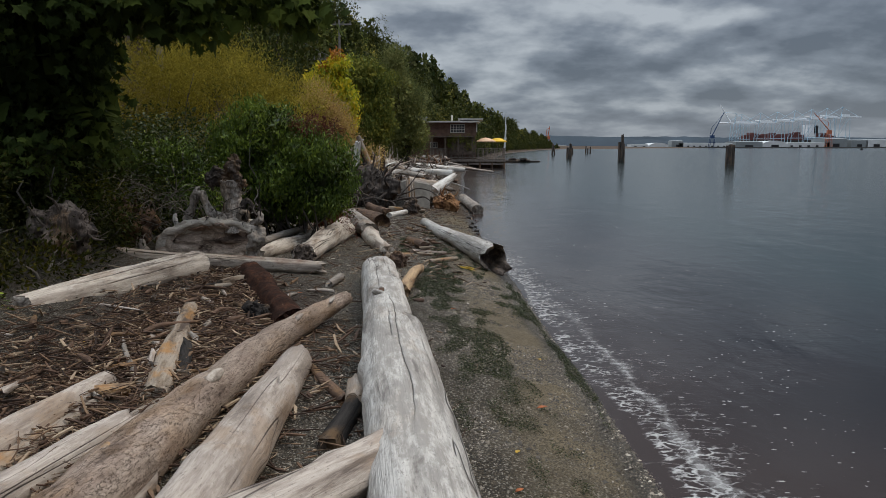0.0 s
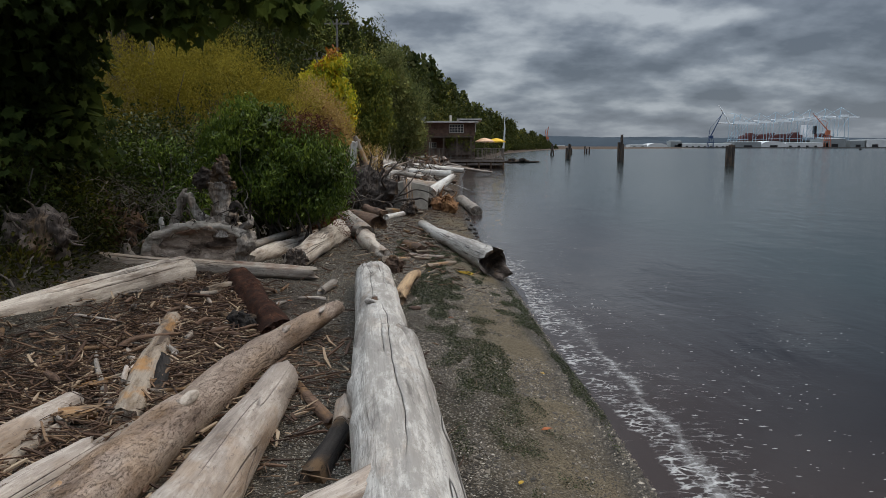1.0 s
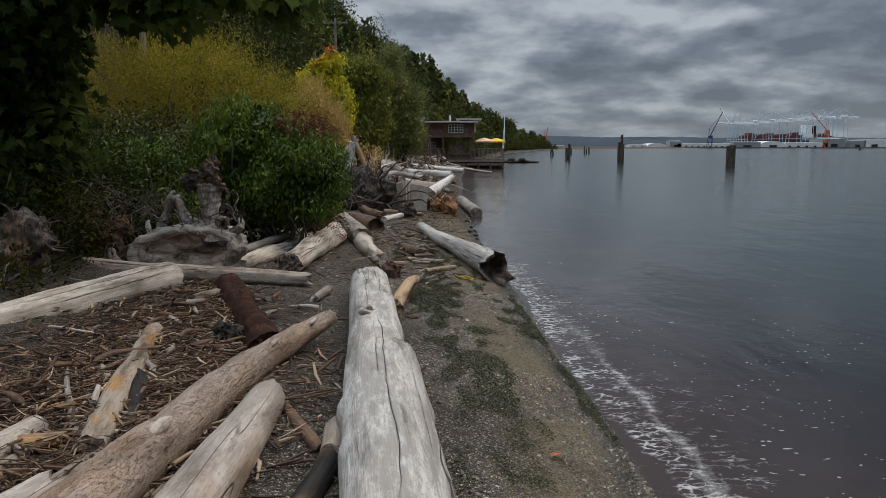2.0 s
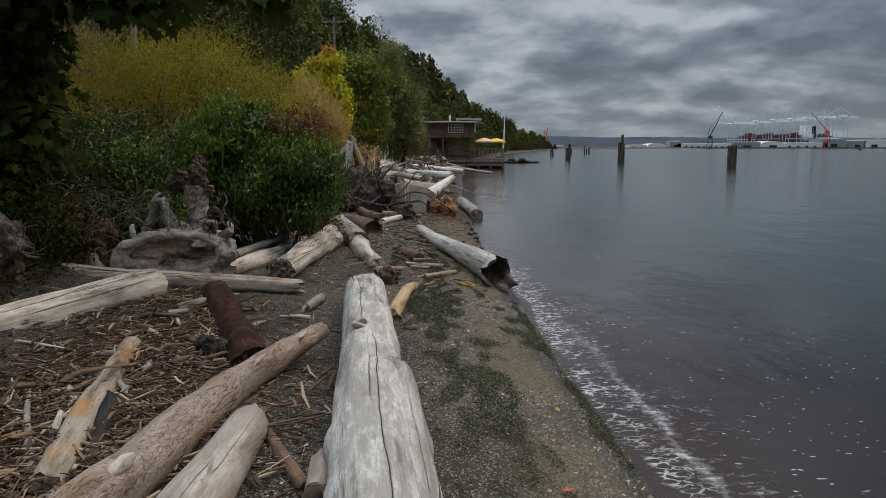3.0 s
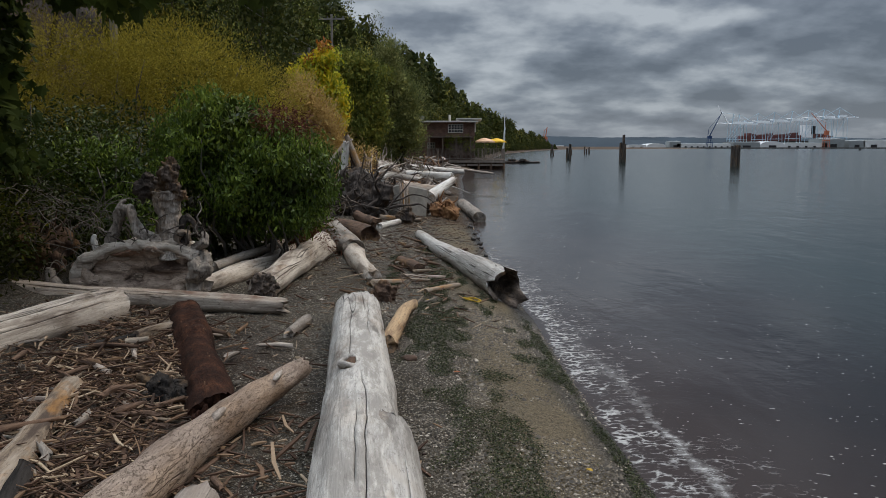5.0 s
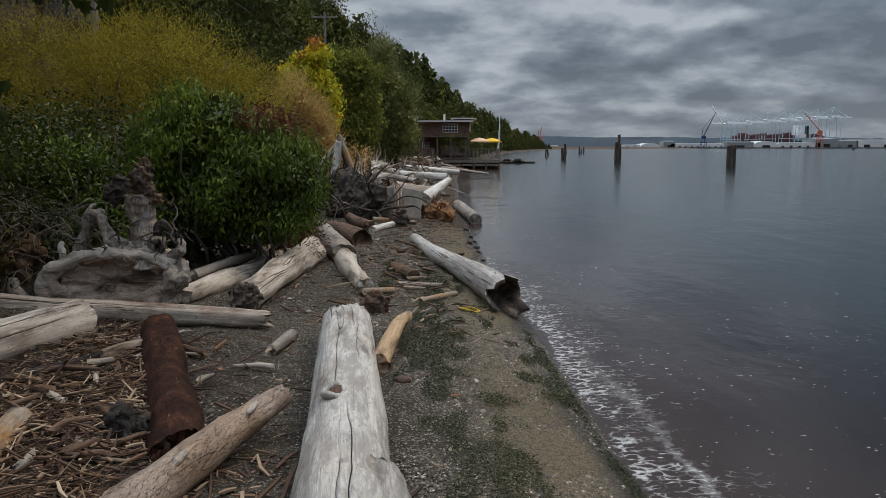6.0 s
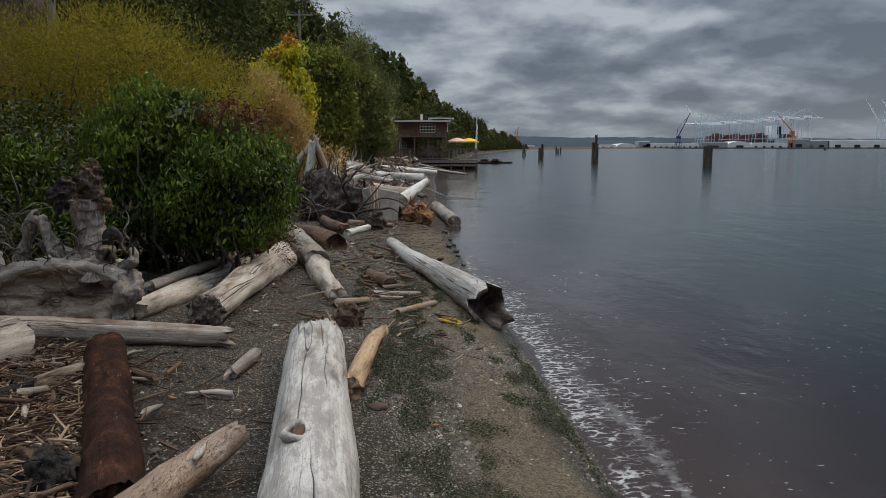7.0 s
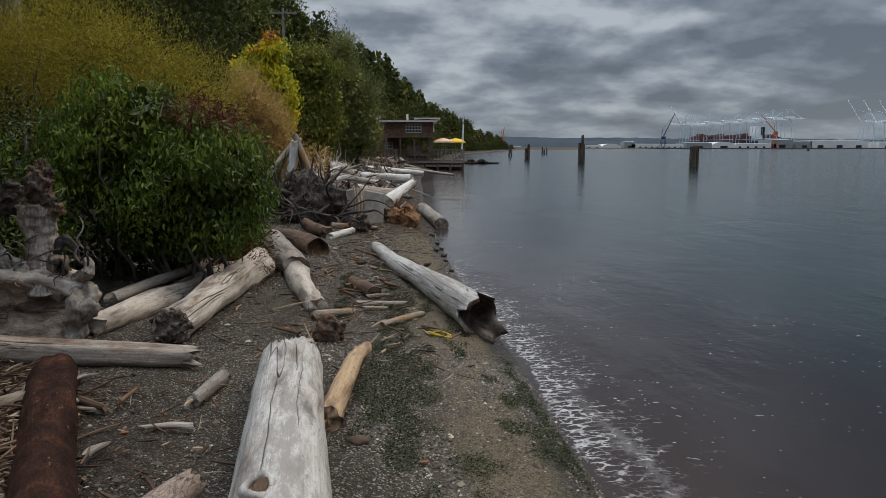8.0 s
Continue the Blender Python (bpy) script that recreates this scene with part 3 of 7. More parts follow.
def log_mesh(name, length, r0, r1, material, seed, seg=20, bend=0.0, lump=0.07, groove=0.05, jag0=0.05, jag1=0.05, knots=3, hollow=0.0, rings=None, cracks=()):
    """A log along its own z: lumpy, grooved, knotted, with broken ends; hollow scoops out the far end.
    cracks: (degrees round it, from, to as shares of the length, width in metres)."""
    r = np.random.default_rng(seed)
    rings = rings or max(8, min(70, int(length / max(0.05, r0 * 0.32))))
    dark = []
    ts = np.linspace(0, 1, rings)
    ang = np.linspace(0, 2 * math.pi, seg, endpoint=False)
    if cracks:
        lines = [radians(c[0]) + q * c[3] / r0 for c in cracks for q in (-1.0, 0.0, 1.0)]
        ang = np.array(sorted([a for a in ang if min(abs(a - b) for b in lines) > 0.012] + lines))
        seg = len(ang)
    kn = [(r.uniform(0.1, 0.9), r.uniform(0, 6.28), r.uniform(0.5, 1.0)) for _ in range(knots)]
    ja, jb = r.normal(0, 1, seg), r.normal(0, 1, seg)
    off = Vector((r.uniform(0, 50), r.uniform(0, 50), r.uniform(0, 50)))
    bdir = r.uniform(0, 6.28)
    V = []
    for i, t in enumerate(ts):
        rad = r0 + (r1 - r0) * t
        bx = bend * math.sin(math.pi * t) + 0.3 * bend * math.sin(2 * math.pi * t + 1)
        for j, a in enumerate(ang):
            ca, sa = math.cos(a), math.sin(a)
            q = Vector((ca * 0.9, sa * 0.9, t * length * 0.55 / max(r0, 0.1) * 0.3)) + off
            k = 1 + lump * 2.6 * noise.noise(q) + lump * 1.1 * noise.noise(Vector((ca * 1.6, sa * 1.6, t * length * 2.2)) + off) + groove * 1.5 * noise.noise(Vector((ca * 3.4, sa * 3.4, t * length * 0.5)) + off)
            for kt, ka, ks in kn:
                dz = (t - kt) * length / (0.55 * r0)
                da = math.atan2(math.sin(a - ka), math.cos(a - ka)) / 0.42
                k += 0.17 * ks * math.exp(-dz * dz - da * da)
            z = z_at = t * length
            gap = 0.0
            for deg, c0, c1, cw in cracks:
                if c0 < t < c1 and abs(a - radians(deg)) < 1e-6:
                    gap = min(1.0, 5 * (t - c0) / (c1 - c0), 5 * (c1 - t) / (c1 - c0))
            dark.append(gap)
            k -= 0.07 * gap
            if cracks:
                a += 0.16 * noise.noise(Vector((z_at * 0.9, 0.0, 2))) + 0.035 * noise.noise(Vector((z_at * 5.0, 0.0, 7)))
                ca, sa = math.cos(a), math.sin(a)
            if i == 0:
                z += jag0 * (0.4 * ja[j] + 1.6 * noise.noise(Vector((ca * 1.3, sa * 1.3, 7)) + off))
            if i == rings - 1:
                z += jag1 * (0.4 * jb[j] + 1.6 * noise.noise(Vector((ca * 1.3, sa * 1.3, 9)) + off))
            V.append((rad * k * ca + bx * math.cos(bdir), rad * k * sa + bx * math.sin(bdir), z))
    F = []
    for i in range(rings - 1):
        for j in range(seg):
            j2 = (j + 1) % seg
            F.append((i * seg + j, i * seg + j2, (i + 1) * seg + j2, (i + 1) * seg + j))

    def cap(base, zc, inward, depth, flip):
        idx = list(range(base, base + seg))
        c = np.mean([V[i] for i in idx], axis=0)
        rings_in = [(0.93, 0.02), (0.72, 0.25), (0.4, 0.5), (0.15, 0.7)] if not depth else [(0.9, 0.05), (0.8, 0.5), (0.72, 0.9), (0.35, 1.0)]
        prev = idx
        for f, g in rings_in:
            cur = []
            for j, i in enumerate(idx):
                p = np.array(V[i])
                w = c + (p - c) * f * (1 + (0.1 * noise.noise(Vector((j * 0.9, f * 9, 1)) + off)))
                w[2] = p[2] * (1 - g) + c[2] * g + inward * (depth * g + 0.02 * r.normal() * (r0 / 0.2))
                cur.append(len(V))
                V.append(tuple(w))
            for j in range(seg):
                j2 = (j + 1) % seg
                q = (prev[j], cur[j], cur[j2], prev[j2])
                F.append(q if not flip else q[::-1])
            prev = cur
        cc = len(V)
        V.append((c[0], c[1], c[2] + inward * (depth if depth else 0.02 * r0)))
        for j in range(seg):
            j2 = (j + 1) % seg
            q = (prev[j], cc, prev[j2])
            F.append(q if not flip else q[::-1])

    cap(0, 0, 1, 0.0, True)
    cap((rings - 1) * seg, length, -1, hollow, False)
    me = mesh(name, V, F, material)
    if cracks:
        at = me.attributes.new("crack", "FLOAT", "POINT")
        at.data.foreach_set("value", np.array(dark + [0.0] * (len(V) - len(dark)), np.float32))
    return me


log_count = [0]


def log(a, b, r0, r1, material, label, name="driftwood_log", category="driftwood log", group="", stubs=(), **kw):
    """A driftwood log whose axis runs from a to b. stubs: (share of the length, degrees round it, length, radius)."""
    log_count[0] += 1
    m, length = frame_of(a, b)
    me = log_mesh(name, length, r0, r1, material, 100 + log_count[0], **kw)
    ob = new(name, me)
    ob.matrix_world = m
    tagged(ob, label, category, group)
    for t, deg, ln, rr in stubs:
        a0 = radians(deg)
        rad = (r0 + (r1 - r0) * t) * 0.8
        s = new("branch_stub", log_mesh("branch_stub", ln, rr, rr * 0.7, material, 700 + log_count[0], seg=10, knots=0, jag1=0.03))
        s.parent = ob
        d = Vector((math.cos(a0), math.sin(a0), 0.35))
        s.matrix_local = Matrix.Translation((rad * math.cos(a0), rad * math.sin(a0), t * length)) @ d.to_track_quat("Z", "Y").to_matrix().to_4x4()
    return ob


def sticks_mesh(name, pts, dirs, lens, wids, material, lift=0.0):
    """Many bent splinters in one mesh: three stations each, four corners a station."""
    n = len(pts)
    up = np.array([0, 0, 1.0])
    d = dirs / np.linalg.norm(dirs, axis=1, keepdims=True)
    s = np.cross(d, up)
    s /= np.linalg.norm(s, axis=1, keepdims=True) + 1e-9
    u = np.cross(s, d)
    V = np.zeros((n, 12, 3))
    kink = rng.normal(0, 0.05, (n, 1)) * lens[:, None]
    for k, (t, w) in enumerate(((-0.5, 0.7), (0.05, 1.0), (0.5, 0.45))):
        c = pts + d * (lens[:, None] * t) + s * kink * (1 if k == 1 else 0)
        for q, (i, j) in enumerate(((-1, -1), (1, -1), (1, 1), (-1, 1))):
            V[:, k * 4 + q] = c + s * (wids[:, None] * w * i * 0.5) + u * (wids[:, None] * w * j * 0.28)
    base = []
    for k in range(2):
        for q in range(4):
            q2 = (q + 1) % 4
            base.append((k * 4 + q, k * 4 + q2, k * 4 + 4 + q2, k * 4 + 4 + q))
    base += [(3, 2, 1, 0), (8, 9, 10, 11)]
    base = np.array(base)
    F = (base[None] + (np.arange(n) * 12)[:, None, None]).reshape(-1, 4)
    return mesh(name, V.reshape(-1, 3), F, material, smooth=False)


def leaves_mesh(name, pts, dirs, sizes, material, width=0.42, fold=0.25, droop=0.0, simple=False, shingle=0.0):
    """One folded leaf of two quads at each point, pointing along dirs; with shingle the leaves lie on the crown's surface instead."""
    n = len(pts)
    ref = rng.normal(0, 1, (n, 3))
    d = dirs + np.array([0, 0, -droop])
    if shingle:
        f = dirs / (np.linalg.norm(dirs, axis=1, keepdims=True) + 1e-9)
        d = ref - f * np.sum(ref * f, axis=1, keepdims=True) + np.array([0, 0, -droop * 1.6])
        ref = f + np.array([0, 0, 0.25]) + (1 - shingle) * unit(n)
    d /= np.linalg.norm(d, axis=1, keepdims=True) + 1e-9
    s = np.cross(d, ref)
    s /= np.linalg.norm(s, axis=1, keepdims=True) + 1e-9
    u = np.cross(s, d)
    L = sizes[:, None]
    w = width * L * 0.5
    if simple:
        V = np.stack([pts, pts + d * L * 0.5 + s * w, pts + d * L + u * fold * w, pts + d * L * 0.5 - s * w], axis=1)
        F = np.arange(n * 4).reshape(-1, 4)
        return mesh(name, V.reshape(-1, 3), F, material, smooth=False)
    V = np.stack([pts, pts + d * L * 0.35 + s * w + u * fold * w, pts + d * L * 0.72 + s * w * 0.75 + u * fold * w,
                  pts + d * L, pts + d * L * 0.72 - s * w * 0.75 + u * fold * w, pts + d * L * 0.35 - s * w + u * fold * w], axis=1)
    base = np.array([(0, 1, 2, 3), (0, 3, 4, 5)])
    F = (base[None] + (np.arange(n) * 6)[:, None, None]).reshape(-1, 4)
    return mesh(name, V.reshape(-1, 3), F, material, smooth=False)


def unit(n):
    v = rng.normal(0, 1, (n, 3))
    return v / np.linalg.norm(v, axis=1, keepdims=True)


def clump_points(blobs, clumps, per, spread, inner=0.75, floor=None, stray=0.13):
    """Leaf places and directions: clumps scattered in the outer part of a few ellipsoids, each (x, y, z, rx, ry, rz)."""
    B = np.array(blobs, float)
    vol = (B[:, 3] * B[:, 4] + B[:, 4] * B[:, 5] + B[:, 3] * B[:, 5])
    k = rng.choice(len(B), clumps, p=vol / vol.sum())
    dirs = unit(clumps)
    rad = (inner + (1.05 - inner) * rng.random((clumps, 1)) ** 0.6) * (1 + stray * rng.normal(0, 1, (clumps, 1)))
    c = B[k, :3] + dirs * B[k, 3:] * rad
    out = dirs / B[k, 3:]
    out /= np.linalg.norm(out, axis=1, keepdims=True)
    p = np.repeat(c, per, axis=0) + rng.normal(0, spread, (clumps * per, 3))
    o = np.repeat(out, per, axis=0) + 0.75 * unit(clumps * per)
    if floor is not None:
        ok = p[:, 2] > floor
        p, o = p[ok], o[ok]
    return p, o


def lumpy(blobs, n, lo, hi, keep=0.80, seed=1):
    """Breaks the smooth ellipsoids up: smaller ones stud their surface."""
    r = np.random.default_rng(seed)
    B = np.array(blobs, float)
    k = r.integers(0, len(B), n)
    v = r.normal(0, 1, (n, 3))
    v /= np.linalg.norm(v, axis=1, keepdims=True)
    c = B[k, :3] + v * B[k, 3:] * r.uniform(0.72, 1.0, (n, 1))
    q = r.uniform(lo, hi, n)
    out = [(*b[:3], b[3] * keep, b[4] * keep, b[5] * keep) for b in blobs]
    return out + [(*p, a, a, a * 0.8) for p, a in zip(c, q)]


def limbs_mesh(name, lines, material, seg=7):
    """Tapered, slightly crooked limbs: (start, end, radius at start, radius at end)."""
    V, F = [], []
    for a, b, r0, r1 in lines:
        a, b = np.array(a, float), np.array(b, float)
        n = 6
        d = (b - a) / (np.linalg.norm(b - a) + 1e-9)
        s = np.cross(d, (0.31, 0.77, 0.55))
        s /= np.linalg.norm(s)
        u = np.cross(d, s)
        w = rng.normal(0, 0.035, (n, 3)) * np.linalg.norm(b - a)
        w[0] = 0
        base = len(V)
        for i in range(n):
            t = i / (n - 1)
            c, r = a + (b - a) * t + w[i] * (1 if i < n - 1 else 0.4), r0 + (r1 - r0) * t
            for j in range(seg):
                g = 2 * math.pi * j / seg
                V.append(tuple(c + (s * math.cos(g) + u * math.sin(g)) * r * (1 + 0.12 * math.sin(3 * g + i))))
        for i in range(n - 1):
            for j in range(seg):
                j2 = (j + 1) % seg
                F.append((base + i * seg + j, base + i * seg + j2, base + (i + 1) * seg + j2, base + (i + 1) * seg + j))
        F.append(tuple(base + (n - 1) * seg + j for j in range(seg)))
        F.append(tuple(base + j for j in reversed(range(seg))))
    return mesh(name, V, F, material)


# ================= ground, water, far land =================
def spaced(segments):
    """Coordinates with a step of its own in each stretch: (from, to, count)."""
    return np.unique(np.concatenate([np.linspace(a, b, n) for a, b, n in segments]))


def build_ground():
    xs = spaced([(-4000, -500, 8), (-500, -60, 14), (-60, -12, 26), (-12, -5, 26), (-5, 2.2, 90), (2.2, 8, 14), (8, 60, 14), (60, 600, 24), (600, 4000, 14)])
    ys = spaced([(-900, -40, 8), (-40, 1, 24), (1, 17, 150), (17, 45, 70), (45, 130, 60), (130, 800, 70), (800, 1380, 26), (1380, 1430, 10), (1430, 4400, 14)])
    X, Y = np.meshgrid(xs, ys)
    Z = ground_z(X, Y)
    P = np.stack([X, Y], -1).reshape(-1, 2)
    rel = np.array([0.045 * noise.noise(Vector((x * 0.9, y * 0.9, 0))) + 0.022 * noise.noise(Vector((x * 3.1, y * 3.1, 4))) if -14 < x < 4 and 0 < y < 60 else 0.0 for x, y in P])
    d = (np.interp(Y, WY, WX) - X).reshape(-1)
    Z = Z.reshape(-1) + rel * np.clip(0.25 + d * 0.6, 0.15, 1.6)
    V = np.concatenate([P, Z[:, None]], 1)
    nx, ny = len(xs), len(ys)
    i = (np.arange(ny - 1)[:, None] * nx + np.arange(nx - 1)[None]).reshape(-1)
    F = np.stack([i, i + 1, i + nx + 1, i + nx], 1)
    ob = new("ground", mesh("ground", V, F, GRAVEL))
    return tagged(ob, "grey-brown gravel beach rising to a wooded bluff", "ground", kind="structure")


build_ground()


def build_water():
    offs = spaced([(-1.2, 4, 64), (4, 16, 24), (16, 80, 16), (80, 4200, 24)])
    ys = spaced([(-900, -40, 8), (-40, 0, 14), (0, 30, 110), (30, 110, 50), (110, 1400, 70), (1400, 4400, 10)])
    X = np.interp(ys, WY, WX)[:, None] + offs[None]
    Y = np.repeat(ys[:, None], len(offs), 1)
    D = np.repeat(offs[None], len(ys), 0)
    Z = 0.022 * np.sin(D * 2.1 + 0.5 * np.sin(Y * 0.35)) * np.exp(-np.abs(D) / 3.0) + 0.006
    nx, ny = len(offs), len(ys)
    i = (np.arange(ny - 1)[:, None] * nx + np.arange(nx - 1)[None]).reshape(-1)
    F = np.stack([i, i + 1, i + nx + 1, i + nx], 1)
    me = mesh("water", np.stack([X, Y, Z], -1).reshape(-1, 3), F, WATER)
    at = me.attributes.new("offshore", "FLOAT", "POINT")
    at.data.foreach_set("value", D.reshape(-1).astype(np.float32))
    return tagged(new("water", me), "calm grey-green sea water with lacy foam at its edge", "water", kind="structure")


build_water()


# ================= logs on the beach =================
def on(x, y, r, up=0.0):
    """A point on the axis of a log of radius r that lies on the ground at x, y."""
    return (x, y, gz(x, y) + r * 0.85 + up)


BIG_A, BIG_B = (0.38, 0.6, 0.60), (-1.075, 10.68, 0.55)
big_log = log(BIG_A, BIG_B, 0.28, 0.258, W_SILVER, "huge silver-grey driftwood log with long drying cracks on gravel",
    seg=64, rings=180, knots=9, lump=0.035, groove=0.03, jag1=0.12,
    cracks=((96, 0.30, 0.69, 0.0035), (84, 0.50, 0.60, 0.002), (112, 0.78, 0.95, 0.002), (76, 0.72, 0.90, 0.0025), (102, 0.90, 0.99, 0.003)))


def outer_layer():
    """A thick layer of the big log's wood that breaks off part way along it."""
    m, length = frame_of((0.42, 0.7, 0.56), (-0.42, 6.75, 0.55))
    ob = new("outer_layer", log_mesh("outer_layer", length, 0.255, 0.262, W_SILVER, 102, seg=56, rings=110, knots=4, lump=0.03, groove=0.03, jag1=0.06,
                                     cracks=((98, 0.30, 0.97, 0.0035), (126, 0.6, 0.9, 0.002))))
    ob.parent = big_log
    ob.matrix_local = frame_of(BIG_A, BIG_B)[0].inverted() @ m


outer_layer()
log_count[0] += 1
log((-1.05, 1.9, 0.58), (-1.27, 6.0, 0.53), 0.24, 0.135, W_PALE, "pale peeled driftwood log with a rounded end on gravel",
    seg=26, knots=6, lump=0.06, groove=0.05, jag1=0.05)
log((-4.35, 7.0, 0.72), (-3.62, 10.2, 0.74), 0.18, 0.20, W_CREAM, "thick bleached driftwood log with a squared end",
    seg=40, rings=70, knots=4, lump=0.05, groove=0.05, jag0=0.04, jag1=0.03, cracks=((120, 0.15, 0.97, 0.004), (150, 0.3, 0.9, 0.003), (85, 0.55, 0.98, 0.002)))
log((-5.2, 10.75, 0.76), (-2.0, 10.93, 0.57), 0.14, 0.095, W_TIMBER, "long flattened grey driftwood timber lying across the beach",
    seg=30, rings=70, knots=6, lump=0.08, groove=0.12, jag1=0.09, cracks=((60, 0.1, 0.95, 0.004), (95, 0.3, 0.9, 0.005), (130, 0.05, 0.7, 0.004), (40, 0.5, 0.98, 0.004)))
log((-2.95, 6.3, 0.62), (-2.2, 5.0, 0.52), 0.02, 0.03, W_GREY, "thin grey driftwood branch among bark litter", seg=8, knots=1, bend=0.04)
log((-2.12, 4.95, 0.50), (-2.88, 7.85, 0.58), 0.105, 0.088, W_TAN, "grey and orange driftwood branch stripped of bark",
    seg=18, knots=5, lump=0.12, groove=0.10, bend=0.03, jag0=0.1, jag1=0.02)
log((-1.98, 5.2, 0.50), (-2.42, 6.35, 0.55), 0.06, 0.085, W_CHAR, "charred black driftwood branch forking from another", seg=14, knots=3, lump=0.14, groove=0.12)
log((-2.64, 3.0, 0.62), (-2.62, 5.2, 0.55), 0.16, 0.09, W_PALE, "pale driftwood log with a round knot", seg=18, knots=4, lump=0.07)
log((-2.45, 2.9, 0.56), (-2.47, 4.75, 0.51), 0.10, 0.06, W_TAN, "short tan split driftwood piece", seg=14, knots=2, lump=0.14, groove=0.16, jag1=0.12)
log((-2.28, 2.6, 0.58), (-2.06, 4.35, 0.54), 0.125, 0.10, W_PALE, "broken pale driftwood log with splintered end", seg=18, knots=4, lump=0.10, groove=0.10, jag1=0.14)
log((-2.06, 4.2, 0.56), (-2.03, 4.95, 0.50), 0.06, 0.035, W_GREY, "weathered grey driftwood branch end", seg=12, knots=2, lump=0.1)
log((-1.62, 2.3, 0.50), (-1.56, 3.45, 0.54), 0.10, 0.085, W_PALE, "small pale driftwood stub beside a bark log", seg=14, knots=1)
log((-1.0, 2.2, 0.70), (-0.13, 3.75, 0.66), 0.19, 0.13, W_PALE, "broken grey driftwood log leaning on a larger log", seg=22, knots=3, lump=0.10, groove=0.12, jag1=0.16)
log((-0.66, 4.25, 0.42), (-0.60, 5.05, 0.47), 0.085, 0.07, W_CHAR, "charred black driftwood stub on gravel", seg=12, knots=2, lump=0.1)
log((-0.60, 5.0, 0.47), (-0.66, 5.45, 0.50), 0.075, 0.065, W_PALE, "pale split driftwood stub", seg=12, knots=1, lump=0.12, groove=0.15)
log((-0.72, 5.2, 0.43), (-1.18, 6.1, 0.46), 0.05, 0.03, W_BROWN, "dark brown strip of bark on gravel", seg=8, knots=1, lump=0.1)
cream_log = log(on(-2.45, 11.8, 0.18), on(-2.42, 15.75, 0.22), 0.18, 0.235, W_CREAM, "whitish driftwood log with a dark rotten end",
    seg=36, knots=9, lump=0.09, groove=0.07, jag0=0.05, jag1=0.03)
log(on(-3.25, 11.85, 0.10), on(-2.75, 15.5, 0.14), 0.13, 0.14, W_CREAM, "split grey driftwood slab beside a white log", seg=16, knots=3, lump=0.10, groove=0.20, jag0=0.12)
log(on(-3.35, 12.6, 0.12, 0.12), on(-2.95, 15.4, 0.14, 0.16), 0.07, 0.06, W_GREY, "narrow grey driftwood branch behind a white log", seg=10, knots=3, lump=0.12, groove=0.2)
log(on(-2.70, 18.3, 0.2), on(-1.85, 15.75, 0.18), 0.24, 0.19, W_GREY, "crooked grey driftwood trunk with a knot hole", seg=20, knots=3, lump=0.08, bend=0.05)
log(on(-1.88, 15.9, 0.17), on(-1.20, 13.35, 0.12), 0.19, 0.115, W_CREAM, "smooth silver driftwood limb pointing to the water", seg=20, knots=3, lump=0.08, bend=-0.1, jag1=0.07)
log(on(-3.0, 20.3, 0.15), on(-1.88, 18.3, 0.17), 0.14, 0.20, W_BROWN, "brown driftwood trunk with a rotten hollow end", seg=20, knots=3, lump=0.10, hollow=0.15, jag1=0.05)
log(on(-1.63, 10.55, 0.06), on(-1.68, 9.9, 0.06), 0.06, 0.055, W_GREY, "short sawn grey driftwood piece on gravel", "driftwood_stick", "driftwood stick", seg=12, knots=0)
log(on(-0.52, 11.55, 0.09), on(-0.63, 9.6, 0.08), 0.075, 0.09, W_ORANGE, "orange-tan stripped driftwood stick with chewed end on gravel", seg=16, knots=3, lump=0.12, jag0=0.05, jag1=0.06, bend=0.06)
log((-1.06, 10.55, 0.64), (-0.99, 11.12, 0.60), 0.12, 0.09, W_PALE, "pale broken slab at a log end", seg=12, knots=0, lump=0.1, groove=0.2, jag1=0.1)
log(on(0.02, 31.6, 0.2), on(0.60, 27.0, 0.2), 0.20, 0.205, W_GREY, "round grey log with a dark sawn end at the water's edge", seg=20, knots=3, lump=0.04)
log(on(-0.55, 30.5, 0.1), on(-0.1, 27.5, 0.08), 0.09, 0.07, W_TAN, "thin tan driftwood pole by the water", seg=10, knots=1)


